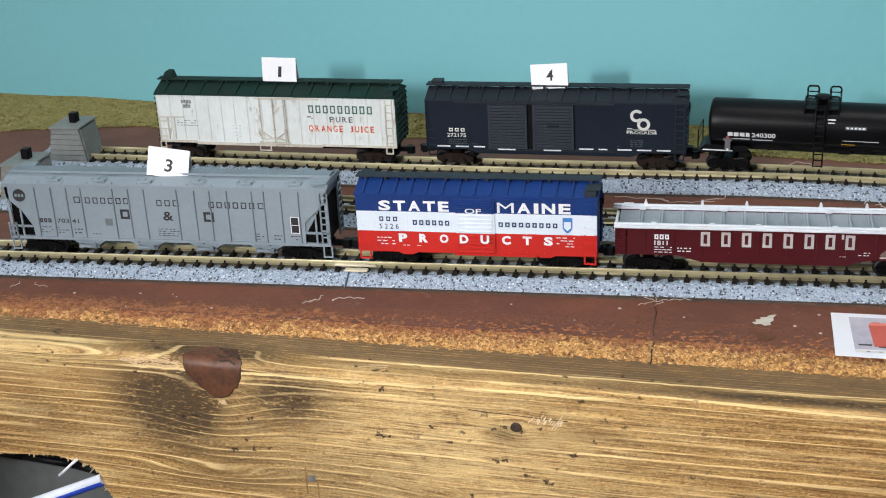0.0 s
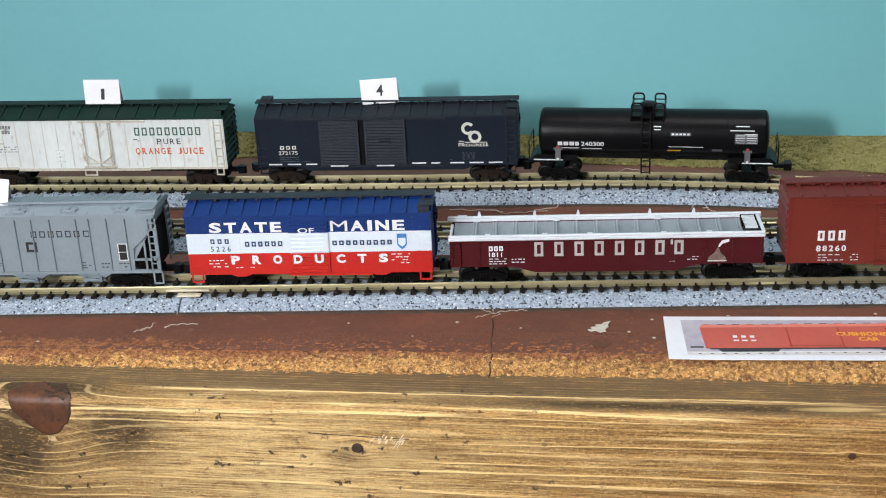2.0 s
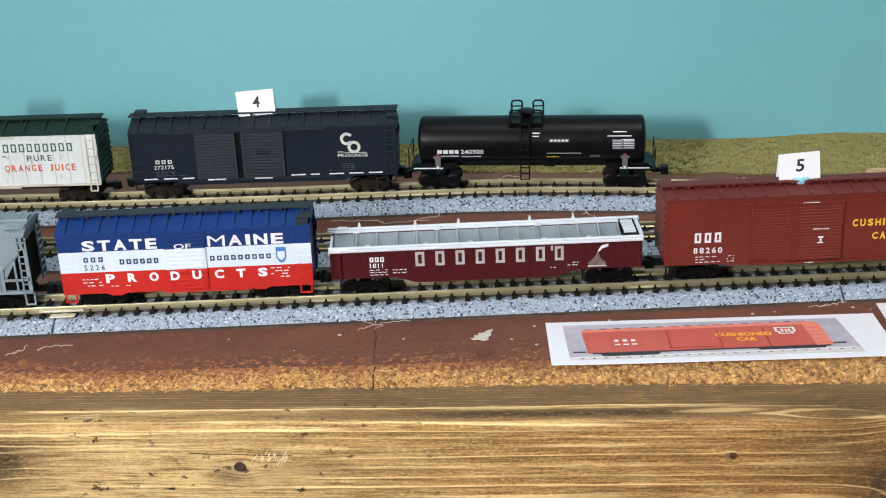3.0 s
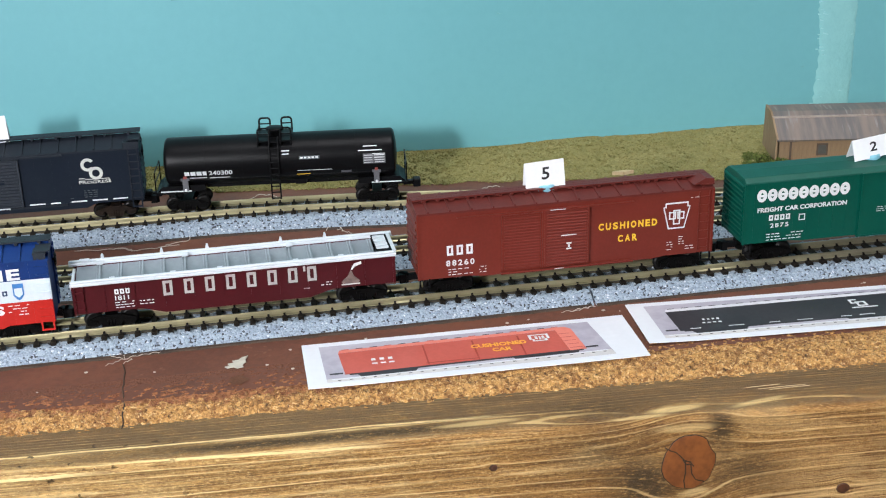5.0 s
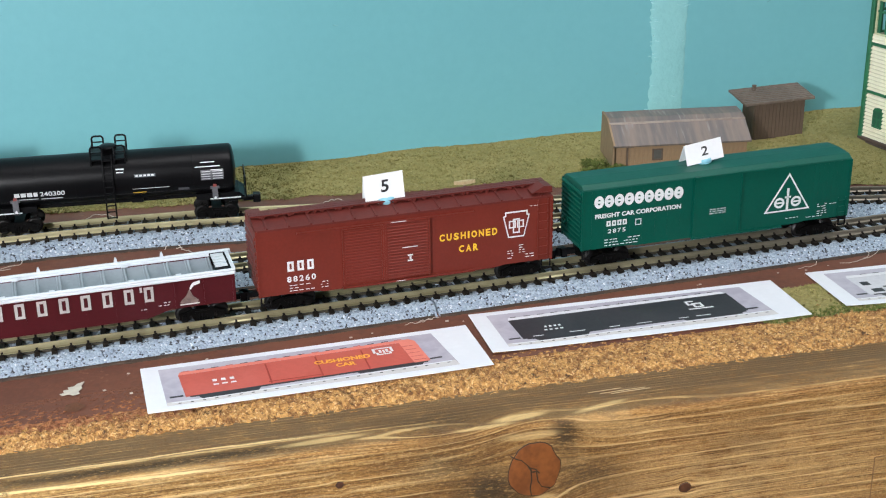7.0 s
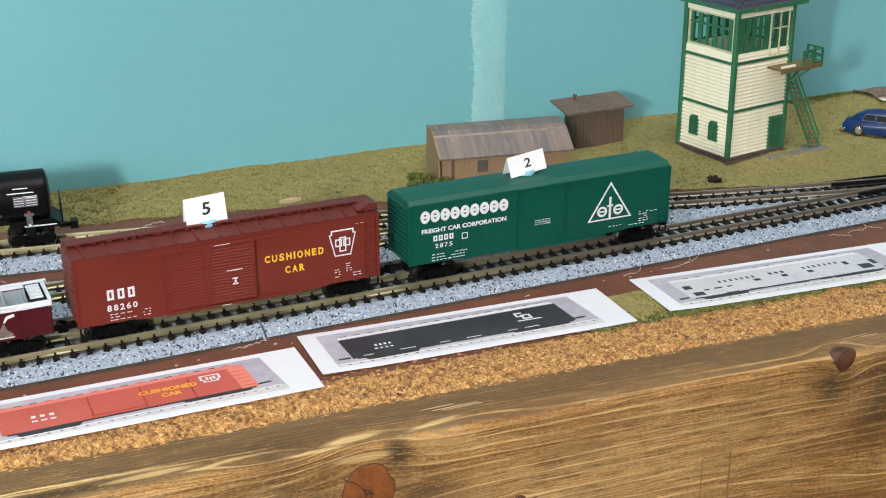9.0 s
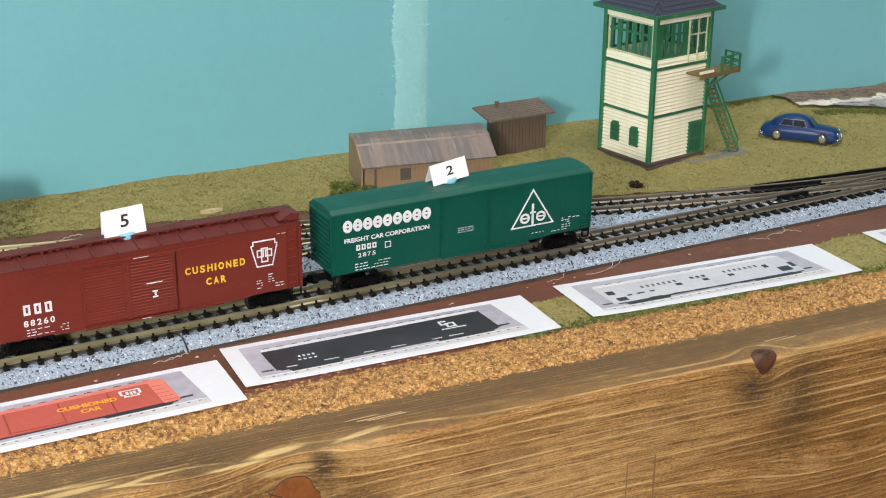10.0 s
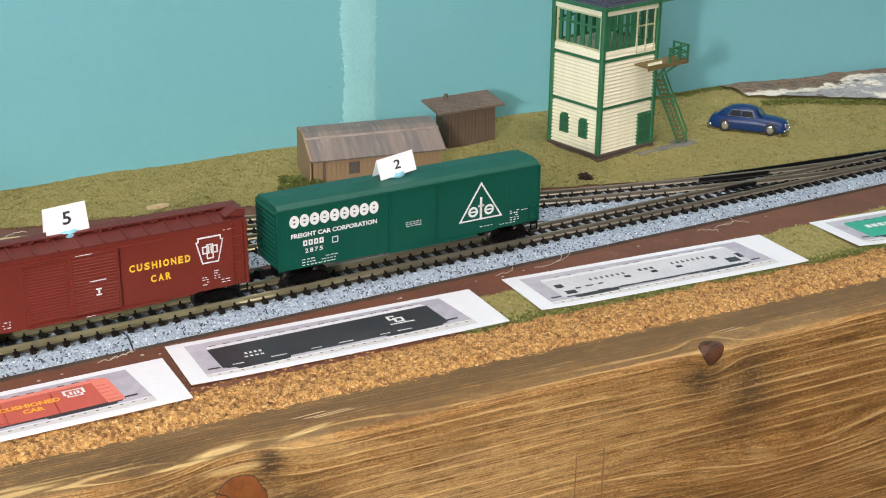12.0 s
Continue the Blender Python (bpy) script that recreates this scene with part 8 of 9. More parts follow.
def signal_tower():
    t = thing("signal_tower", "cream clapboard signal tower with green trim and dark slate roof", "signal tower", 477.4, 65.2, 3.6, 9)
    Wt, Dt = 33.0, 30.0
    bm = bmesh.new()
    box(bm, -2.0, Wt + 2.0, -2.0, Dt + 2, -0.6, 1.2)
    box(bm, -1.1, Wt + 1.1, -1.1, Dt + 1.1, 1.2, 2.9)
    round_edges(bm, 0.25, 1)
    part("plinth", bm, m_plinth, t)
    bm = bmesh.new()
    box(bm, 0.4, Wt - 0.4, 0.4, Dt - 0.4, 2.9, 47.2)
    part("core_wall", bm, m_lap_shade, t)
    for span_, axis, tag_ in ((Wt, "x", "R"), (Dt, "y", "L")):
        bmb = bmesh.new()
        if axis == "x":
            prism(bmb, [(0.45, 0), (-0.42, 0.04), (-0.42, 0.24), (0.05, 0.98), (0.45, 0.98)], "x", 0.8, span_ - 0.8)
        else:
            prism(bmb, [(0.45, 0), (-0.42, 0.04), (-0.42, 0.24), (0.05, 0.98), (0.45, 0.98)], "y", 0.8, span_ - 0.8)
        data = mesh_of("clapboard", bmb, m_cream)
        z = 3.0
        while z < 46.6:
            if not (21.6 < z < 23.4 or 42.6 < z < 44.2):
                shared("clapboard", data, t, 0, 0, z)
            z += 1.6
        for z in (2.9, 22.3, 43.0):
            bmb = bmesh.new()
            if axis == "x":
                box(bmb, 0, span_, -0.45, 0.4, z + 0.2, z + 1.3)
            else:
                box(bmb, -0.45, 0.4, 0, span_, z + 0.2, z + 1.3)
            if z > 3:
                part("belt_course", bmb, m_trim, t)
            else:
                bmb.free()
    # upper room: sill band, posts, window bars, floor
    bm = bmesh.new()
    box(bm, -0.1, Wt + 0.1, -0.1, 0.7, 44.5, 47.9)
    box(bm, -0.1, 0.7, 0.7, Dt, 44.5, 47.9)
    box(bm, Wt - 0.7, Wt + 0.1, 0.7, Dt, 44.5, 47.9)
    box(bm, 0.7, Wt - 0.7, Dt - 0.7, Dt, 44.5, 47.9)
    box(bm, 0.75, Wt - 0.75, 0.75, Dt - 0.75, 47.25, 47.8)
    part("sill_band", bm, m_cream, t)
    for px, py in ((0, 0), (Wt, 0), (0, Dt), (Wt, Dt)):
        bm = bmesh.new()
        box(bm, px - 1.0, px + 1.0, py - 1.0, py + 1.0, 2.6, 66.0)
        round_edges(bm, 0.2, 1)
        part("corner_post", bm, m_trim, t)

    def window_band(a, b, z0, z1, side, bars_, mid=True):
        wdw = thing("window", "", "")
        for key in ("label", "category"):
            if key in wdw:
                del wdw[key]
        wdw.parent = t
        def slab_(bm, p0, p1, z0_, z1_, d0=0.0, d1=0.7):
            box(bm, p0, p1, d0, d1, z0_, z1_) if side == "R" else (box(bm, d0, d1, p0, p1, z0_, z1_) if side == "L" else (box(bm, p0, p1, Dt - d1, Dt - d0, z0_, z1_) if side == "B" else box(bm, Wt - d1, Wt - d0, p0, p1, z0_, z1_)))
        bm = bmesh.new()
        for q in ((a, a + 0.9, z0, z1), (b - 0.9, b, z0, z1), (a, b, z0, z0 + 0.9), (a, b, z1 - 0.9, z1)):
            slab_(bm, *q)
        part("window_frame", bm, m_aged if side in "L" else m_trim, wdw)
        for i in range(bars_):
            p = a + (b - a) * (i + 0.5) / bars_
            bm = bmesh.new()
            wd = 0.85 if i % 2 else 1.2
            slab_(bm, p - wd, p + wd, z0 + 0.9, z1 - 0.9, 0.15, 0.5)
            part("mullion", bm, m_trim, wdw)
        if mid:
            bm = bmesh.new()
            slab_(bm, a + 0.9, b - 0.9, z0 + (z1 - z0) * 0.62, z0 + (z1 - z0) * 0.62 + 1.0, 0.05, 0.55)
            part("transom", bm, m_trim, wdw)

    window_band(1.4, 19.6, 47.9, 63.2, "R", 5)
    window_band(1.4, Dt - 1.4, 47.9, 63.2, "L", 6)
    window_band(1.4, Wt - 1.4, 47.9, 63.2, "B", 6)
    window_band(1.4, Dt - 1.4, 47.9, 63.2, "E", 6)
    bm = bmesh.new()
    for x in (20.2, 25.6, 30.8):
        box(bm, x - 0.24, x + 0.24, -0.5, 0.5, 44.4, 63.2)
    box(bm, 20, 31, -0.45, 0.45, 56.2, 56.8)
    box(bm, 20, 31, -0.4, 0.5, 44.4, 45.2)
    part("door_frame", bm, m_aged, t)
    bm = bmesh.new()
    for xa, xb in ((20.5, 25.3), (25.9, 30.5)):
        box(bm, xa, xb, 0.0, 0.5, 43, 50.0)
        for q in ((xa, xa + 0.9, 50.0, 63.2), (xb - 0.9, xb, 50.0, 63.2), (xa + 1.9, xb - 1.9, 50.0, 63.2)):
            box(bm, q[0], q[1], 0.0, 0.5, q[2], q[3])
    part("upper_door", bm, m_trim_dark, t)
    bm = bmesh.new()
    box(bm, -0.6, Wt + 0.6, -0.6, 0.9, 63.2, 66.8)
    box(bm, -0.6, 0.9, 0.9, Dt + 0.6, 63.2, 66.8)
    box(bm, Wt - 0.9, Wt + 0.6, 0.9, Dt + 0.6, 63.2, 66.8)
    box(bm, 0.9, Wt - 0.9, Dt - 0.9, Dt + 0.6, 63.2, 66.8)
    part("top_plate", bm, m_cream, t)
    # ground floor windows and door
    for yc in (21.0, 9.2):
        wdw = new("window")
        wdw.parent = t
        bm = bmesh.new()
        prism(bm, [(yc - 2.6, 8.4), (yc + 2.6, 8.4), (yc + 2.6, 15.6), (yc + 1.8, 16.9), (yc, 17.3), (yc - 1.8, 16.9), (yc - 2.6, 15.6)], "x", -0.75, 0.3)
        part("window_frame", bm, m_trim, wdw)
        bm = bmesh.new()
        for k in (-1, 1):
            for q in (0, 1):
                box(bm, -0.95, -0.76, yc + k * 1.1 - 0.75, yc + k * 1.1 + 0.75, 9.2 + q * 3.7, 12.3 + q * 3.7)
        part("pane", bm, m_trim_dark, wdw)
    dr = new("door")
    dr.parent = t
    bm = bmesh.new()
    box(bm, 23.6, 31.8, -0.85, 0.3, 2.9, 17.6)
    part("door_frame", bm, m_trim, dr)
    bm = bmesh.new()
    for q in ((24.6, 27.3, 4.2, 9.4), (28.1, 30.8, 4.2, 9.4), (24.6, 27.3, 10.4, 16.4), (28.1, 30.8, 10.4, 16.4)):
        box(bm, q[0], q[1], -1.1, -0.86, q[2], q[3])
    part("door_panel", bm, m_trim_dark, dr)
    # roof: hipped, overhanging, slated
    ov, z0, ap = 3.9, 66.8, 83.0
    c = (Wt / 2, Dt / 2)
    bm = bmesh.new()
    box(bm, -ov, Wt + ov, -ov, Dt + ov, z0, z0 + 0.6)
    part("soffit", bm, m_trim, t)
    for q in ((-ov - 0.3, Wt + ov + 0.3, -ov - 0.5, -ov), (-ov - 0.3, Wt + ov + 0.3, Dt + ov, Dt + ov + 0.5), (-ov - 0.5, -ov, -ov, Dt + ov), (Wt + ov, Wt + ov + 0.5, -ov, Dt + ov)):
        blocks("eaves_board", ((q[0], q[1], q[2], q[3], z0 - 0.5, z0 + 1.2),), m_trim, t)
    bm = bmesh.new()
    base = [bm.verts.new(p) for p in ((-ov, -ov, z0 + 0.62), (Wt + ov, -ov, z0 + 0.62), (Wt + ov, Dt + ov, z0 + 0.62), (-ov, Dt + ov, z0 + 0.62))]
    tip = [bm.verts.new((c[0] - 2, c[1], ap)), bm.verts.new((c[0] + 2, c[1], ap))]
    for f in ((base[0], base[1], tip[1], tip[0]), (base[1], base[2], tip[1]), (base[2], base[3], tip[0], tip[1]), (base[3], base[0], tip[0]), base[::-1]):
        bm.faces.new(f)
    roof = part("roof", bm, m_slates, t)
    bms = bmesh.new()
    box(bms, -1.02, 1.02, -1.5, 1.5, 0, 0.45)
    slate = mesh_of("slate", bms, m_slates)
    n_ = 9
    for side in ("R", "L"):
        half = (Wt if side == "R" else Dt) / 2 + ov
        run = (Dt if side == "R" else Wt) / 2 + ov - (0 if side == "R" else 2)
        pitch = math.atan2(ap - z0 - 0.62, run)
        for k in range(n_):
            d = (k + 0.5) * 2.4
            wide = half - d * math.cos(pitch) * half / run - 1.0
            if wide < 2:
                break
            m_ = int(2 * wide / 2.15)
            for i in range(m_):
                a = -wide + 2 * wide * (i + 0.5) / m_ + (0.5 if k % 2 else -0.5)
                o = new("slate", slate)
                o.parent = roof
                up, out = d * math.sin(pitch) + z0 + 0.62, -ov + d * math.cos(pitch)
                if side == "R":
                    o.location = (( c[0] + a) * U, out * U, up * U)
                    o.rotation_euler = (pitch - 0.12, 0, 0)
                else:
                    o.location = (out * U, (c[1] + a) * U, up * U)
                    o.rotation_euler = Euler((pitch - 0.12, 0, radians(-90)))
    # balcony
    bm = bmesh.new()
    for k in range(6):
        box(bm, 19.5, 44.5, -8.6 + k * 1.45, -7.3 + k * 1.45, 39.6, 40.4)
    box(bm, 19.3, 44.7, -8.8, -8.3, 38.6, 40.2)
    box(bm, 44.2, 44.8, -8.8, 0, 38.6, 40.2)
    part("balcony_floor", bm, m_plank, t)
    bm = bmesh.new()
    for x, y in ((33, -8.4), (38.5, -8.4), (44.3, -8.4), (44.3, -4.2), (44.3, -0.2)):
        box(bm, x - 0.4, x + 0.4, y - 0.4, y + 0.4, 39.6, 46.8)
    for z in (43.4, 46.4):
        box(bm, 32, 44.6, -8.7, -8.1, z, z + 0.6)
        box(bm, 44.0, 44.6, -8.7, 0.2, z, z + 0.6)
    tube(bm, (33, -8.4, 46.5), (44, -8.4, 40.6), 0.3, 6)
    part("balcony_rail", bm, m_trim, t)
    bm = bmesh.new()
    box(bm, 19.2, 27.6, -8.9, -8.2, 41.0, 42.0)
    part("door_sill", bm, m_cream, t)
    bm = bmesh.new()
    for y in (-7.6, -2.4):
        tube(bm, (32.4, -0.4, 31.0), (42, y, 39.4), 0.45, 6)
    part("bracket", bm, m_trim, t)
    # outside stair
    st = new("stair")
    st.parent = t
    A, B = Vector((47.5, -6.2, 1.2)), Vector((34.0, -0.4, 33.5))
    side_, deep = Vector((1.0, -0.35, 0)).normalized() * 2.1, Vector((0.35, 1.0, 0)).normalized() * 1.1
    for s in (-1, 1):
        bm = bmesh.new()
        p, q = A + side_ * s, B + side_ * s
        d = Vector((0, 0, 0.9))
        v = [bm.verts.new(c_) for c_ in (p - d, q - d, q + d, p + d)]
        f = bm.faces.new(v)
        g_ = bmesh.ops.extrude_face_region(bm, geom=[f])
        bmesh.ops.translate(bm, vec=side_.normalized() * 0.7, verts=[e for e in g_["geom"] if isinstance(e, bmesh.types.BMVert)])
        bmesh.ops.recalc_face_normals(bm, faces=bm.faces[:])
        part("stringer", bm, m_trim, st)
        bm = bmesh.new()
        up = Vector((0, 0, 5.2))
        tube(bm, p + up, q + up * 0.9, 0.45, 6)
        for f_ in (0.02, 0.5, 0.95):
            r_ = p.lerp(q, f_)
            tube(bm, r_, r_ + up, 0.35, 6)
        part("stair_rail", bm, m_trim, st)
    for k in range(15):
        r_ = A.lerp(B, (k + 0.5) / 15)
        bm = bmesh.new()
        pts = [r_ - side_ - deep, r_ + side_ - deep, r_ + side_ + deep, r_ - side_ + deep]
        lo_ = [bm.verts.new(c_) for c_ in pts]
        hi_ = [bm.verts.new(c_ + Vector((0, 0, 0.55))) for c_ in pts]
        bm.faces.new(lo_[::-1])
        bm.faces.new(hi_)
        for i in range(4):
            bm.faces.new((lo_[i], lo_[(i + 1) % 4], hi_[(i + 1) % 4], hi_[i]))
        part("tread", bm, m_plank, st)
    bm = bmesh.new()
    prism(bm, [(19, -7.0), (30, -7.6), (53, -11), (55, -3), (36, 4), (20, -1.4)], "z", -0.4, 0.9)
    round_edges(bm, 0.25, 1)
    part("entrance_slab", bm, m_concrete, t)


signal_tower()


# ---- sheds ----
m_shed = plain("tan_shed_boards", (0.30, 0.20, 0.112), (0.235, 0.15, 0.082), 800, 60, 0.7, bump=0.08, stretch=(1, 1, 0.3))
m_shed_roof = plain("rusty_grey_roof", (0.115, 0.100, 0.096), (0.205, 0.155, 0.127), 600, 240, 0.5, bump=0.08, wear=(0.22, 0.195, 0.18), wear_at=0.56, stretch=(1, 0.12, 0.12))
m_hut = plain("brown_hut_boards", (0.125, 0.085, 0.058), (0.090, 0.062, 0.044), 800, 70, 0.7, bump=0.1, stretch=(1, 1, 0.3))
m_hut_roof = plain("brown_ribbed_roof", (0.165, 0.125, 0.100), (0.120, 0.090, 0.072), 700, 60, 0.6, bump=0.08, wear=(0.34, 0.28, 0.24), wear_at=0.64, stretch=(1, 0.3, 1))


def long_shed():
    t = thing("shed", "long tan board shed with a rust-streaked grey roof", "shed", 356.8, 96.2, 4.2, -11)
    L, D = 55.0, 22.0
    bm = bmesh.new()
    prism(bm, [(0.3, -1), (D - 0.3, -1), (D - 0.3, 9), (11, 16.2), (8.2, 15.0), (0.3, 9.6)], "x", 0.3, L - 0.3)
    part("body", bm, m_shed, t)
    bmp = bmesh.new()
    box(bmp, -0.92, 0.92, -0.18, 0.3, -0.6, 9.6)
    plank = mesh_of("plank", bmp, m_shed)
    for i in range(29):
        shared("plank", plank, t, 0.95 + i * 1.91, 0, 0)
    bmp = bmesh.new()
    box(bmp, -0.18, 0.3, -0.92, 0.92, -0.6, 9.6)
    plank = mesh_of("plank", bmp, m_shed)
    for i in range(11):
        shared("plank", plank, t, 0, 1.0 + i * 2.0, 0)
    bm = bmesh.new()
    prism(bm, [(-2.0, 9.2), (8.4, 15.5), (12.0, 17.2), (20.0, 17.6), (20.0, 18.3), (11.8, 17.9), (8.1, 16.3), (-2.2, 9.9)], "x", -1.6, L + 1.6)
    roof = part("roof", bm, m_shed_roof, t)
    bm = bmesh.new()
    prism(bm, [(-0.9, -1), (D - 0.3, -1), (20.2, 18.5), (11.8, 18.2), (8.0, 16.6), (-2.3, 10.3), (-0.9, 9.6)], "x", -1.9, -1.1)
    part("gable_wall", bm, m_shed, t)
    bm = bmesh.new()
    prism(bm, [(7.8, 16.1), (8.4, 16.5), (8.5, 16.9), (7.9, 16.6)], "x", -1.7, L + 1.7)
    part("roof_cap", bm, plain("pale_roof_cap", (0.30, 0.245, 0.21), (0.20, 0.15, 0.12), 700, 80, 0.6, bump=0.08), t)
    w = new("window")
    w.parent = t
    bm = bmesh.new()
    for q in ((15.0, 15.6, 2.6, 7.6), (18.9, 19.5, 2.6, 7.6), (15.6, 18.9, 2.6, 3.2), (15.6, 18.9, 7.0, 7.6)):
        box(bm, q[0], q[1], -0.6, -0.15, q[2], q[3])
    part("window_frame", bm, m_hut, w)
    bm = bmesh.new()
    box(bm, 15.6, 18.9, -0.35, -0.2, 3.2, 7.0)
    part("pane", bm, m_inside_dark, w)
    bm = bmesh.new()
    box(bm, 4.0, 4.7, -0.9, -0.2, -0.4, 9.4)
    box(bm, 4.0, 7.0, -0.9, -0.2, 8.6, 9.2)
    part("downpipe", bm, m_hut, t)


def small_hut():
    t = thing("hut", "small brown board hut with a lean-to roof and stove pipe", "hut", 427.5, 108.5, 4.9, 1)
    L, D = 25.0, 10.5
    bm = bmesh.new()
    prism(bm, [(0.3, -1.2), (D - 0.3, -1.2), (D - 0.3, 19.2), (0.3, 17.0)], "x", 0.3, L - 0.3)
    part("body", bm, m_hut, t)
    bmp = bmesh.new()
    box(bmp, -0.8, 0.8, -0.2, 0.3, -0.8, 17.0)
    plank = mesh_of("plank", bmp, m_hut)
    for i in range(14):
        shared("plank", plank, t, 1.0 + i * 1.76, 0, 0)
    bmp = bmesh.new()
    box(bmp, -0.2, 0.3, -0.8, 0.8, -0.8, 17.2)
    plank = mesh_of("plank", bmp, m_hut)
    for i in range(5):
        shared("plank", plank, t, 0, 1.4 + i * 1.9, 0)
    bm = bmesh.new()
    prism(bm, [(-3.0, 16.6), (D + 1.5, 19.4), (D + 1.5, 20.2), (-3.1, 17.4)], "x", -6.6, L + 2.6)
    part("roof", bm, m_hut_roof, t)
    for i in range(9):
        bm = bmesh.new()
        f0 = (i + 0.08) / 9
        f1 = (i + 0.80) / 9
        d0, d1 = -3.1 + (D + 4.6) * f0, -3.1 + (D + 4.6) * f1
        prism(bm, [(d0, 17.3 + 2.8 * f0), (d1, 17.3 + 2.8 * f1), (d1, 17.62 + 2.8 * f1), (d0, 17.75 + 2.8 * f0)], "x", -6.7 + noise.noise(Vector((i, 0, 0))) * 0.5, L + 2.7)
        part("roof_board", bm, m_hut_roof, t)
    bm = bmesh.new()
    tube(bm, (4, 8.5, 18), (4, 8.5, 21.6), 0.7, 10)
    tube(bm, (4, 8.5, 21.6), (4, 8.5, 22.2), 1.0, 10)
    part("stove_pipe", bm, m_hut, t)


long_shed()
small_hut()

# ---- toy saloon car ----
m_carblue = plain("blue_car_enamel", (0.006, 0.030, 0.115), (0.005, 0.025, 0.095), 900, 40, 0.34, spec=0.3)
m_chrome = plain("chrome_trim", (0.72, 0.72, 0.72), (0.6, 0.6, 0.6), 900, 80, 0.22, 0.9, bump=0)
m_tyre = plain("black_tyre", (0.014, 0.014, 0.014), (0.022, 0.022, 0.022), 900, 90, 0.7)
m_glassdark = plain("dark_car_window", (0.020, 0.024, 0.032), (0.030, 0.034, 0.042), 900, 90, 0.15)


def saloon():
    t = thing("toy_car", "small blue fifties saloon car with whitewall tyres on the grass", "car", 565.5, 67.5, 4.35, -50)
    def loft(bm, rows, mi=0):
        rings = [[bm.verts.new(p) for p in row] for row in rows]
        n = len(rings[0])
        for a, b in zip(rings[:-1], rings[1:]):
            for i in range(n - 1):
                bm.faces.new((a[i], b[i], b[i + 1], a[i + 1])).smooth = True
        bm.faces.new(rings[0])
        bm.faces.new(rings[-1][::-1])
    def section(x, w, z0, z1, r):
        return [(x, -w, z0), (x, -w - 0.15, z0 + (z1 - z0) * 0.5), (x, -w + 0.1, z1 - r), (x, -w + r, z1), (x, 0, z1 + 0.25), (x, w - r, z1), (x, w - 0.1, z1 - r), (x, w + 0.15, z0 + (z1 - z0) * 0.5), (x, w, z0)]
    bm = bmesh.new()
    loft(bm, [section(*q) for q in ((-17, 4.2, 2.0, 3.8, 0.8), (-16, 5.0, 1.5, 4.9, 1.2), (-13, 5.5, 1.3, 5.7, 1.3), (-8, 5.7, 1.2, 6.0, 1.2), (0, 5.7, 1.2, 6.1, 1.0), (6, 5.7, 1.2, 6.1, 1.2), (11, 5.5, 1.3, 5.8, 1.5), (14.5, 5.2, 1.4, 5.3, 1.6), (16.2, 4.6, 1.6, 4.6, 1.2), (16.9, 3.8, 2.0, 3.8, 0.8))])
    bmesh.ops.recalc_face_normals(bm, faces=bm.faces[:])
    t.scale = (1.04, 1.04, 1.2)
    body = part("body", bm, m_carblue, t)
    bm = bmesh.new()
    loft(bm, [section(*q) for q in ((-13.5, 3.6, 5.2, 6.0, 0.6), (-11, 4.4, 5.6, 7.6, 1.2), (-7.5, 4.6, 5.7, 9.2, 1.5), (-3, 4.5, 5.8, 9.7, 1.5), (1, 4.5, 5.8, 9.5, 1.5), (3.6, 4.5, 5.8, 8.4, 1.3), (6.3, 4.4, 5.8, 6.2, 0.3))])
    bmesh.ops.recalc_face_normals(bm, faces=bm.faces[:])
    part("cabin", bm, m_carblue, t)
    for s in (-1, 1):
        for x0, x1 in ((-8.2, -3.4), (-2.6, 2.4)):
            bm = bmesh.new()
            prism(bm, [(x0, 6.4), (x1, 6.4), (x1 - (0.9 if x1 > 0 else 0), 8.5), (x0 + (1.2 if x0 < -5 else 0), 8.5)], "y", min(s * 4.4, s * 4.85), max(s * 4.4, s * 4.85))
            wdw = part("side_window", bm, m_glassdark, t)
        bm = bmesh.new()
        strand(bm, [(-8.9, s * 4.85, 6.2), (-7.2, s * 4.8, 8.8), (1.7, s * 4.8, 8.8), (3.1, s * 4.85, 6.2), (-8.9, s * 4.85, 6.2)], 0.10, 5)
        part("window_trim", bm, m_chrome, t)
    bm = bmesh.new()
    v = [bm.verts.new(p) for p in ((5.9, -3.6, 6.5), (5.9, 3.6, 6.5), (3.6, 3.3, 8.6), (3.6, -3.3, 8.6))]
    bm.faces.new(v)
    bmesh.ops.translate(bm, vec=(0.28, 0, 0.28), verts=bm.verts[:])
    part("windscreen", bm, m_glassdark, t)
    for x in (-9.6, 10.2):
        for s in (-1, 1):
            bm = bmesh.new()
            lathe(bm, [(2.2, s * 4.3), (2.5, s * 4.6), (2.5, s * 5.7), (2.1, s * 5.95)], 20, "y", (x, 0, 2.4))
            whl = part("wheel", bm, m_tyre, t)
            bm = bmesh.new()
            lathe(bm, [(1.55, s * 5.9), (1.55, s * 6.05), (0.9, s * 6.2), (0.3, s * 6.25)], 16, "y", (x, 0, 2.4))
            part("hub_cap", bm, m_chrome, whl)
    bm = bmesh.new()
    strand(bm, [(16.2, -5.2, 2.3), (17.5, -3.8, 2.3), (17.9, 0, 2.3), (17.5, 3.8, 2.3), (16.2, 5.2, 2.3)], 0.5, 8)
    for k in range(3):
        tube(bm, (17.0, -3.2, 3.0 + k * 0.45), (17.0, 3.2, 3.0 + k * 0.45), 0.16, 6)
    part("front_bumper", bm, m_chrome, t)
    for s in (-1, 1):
        bm = bmesh.new()
        lathe(bm, [(0.85, 0), (0.85, 0.4), (0.3, 0.6)], 12, "x", (16.2, s * 4.0, 4.3))
        part("headlight", bm, m_chrome, t)
    bm = bmesh.new()
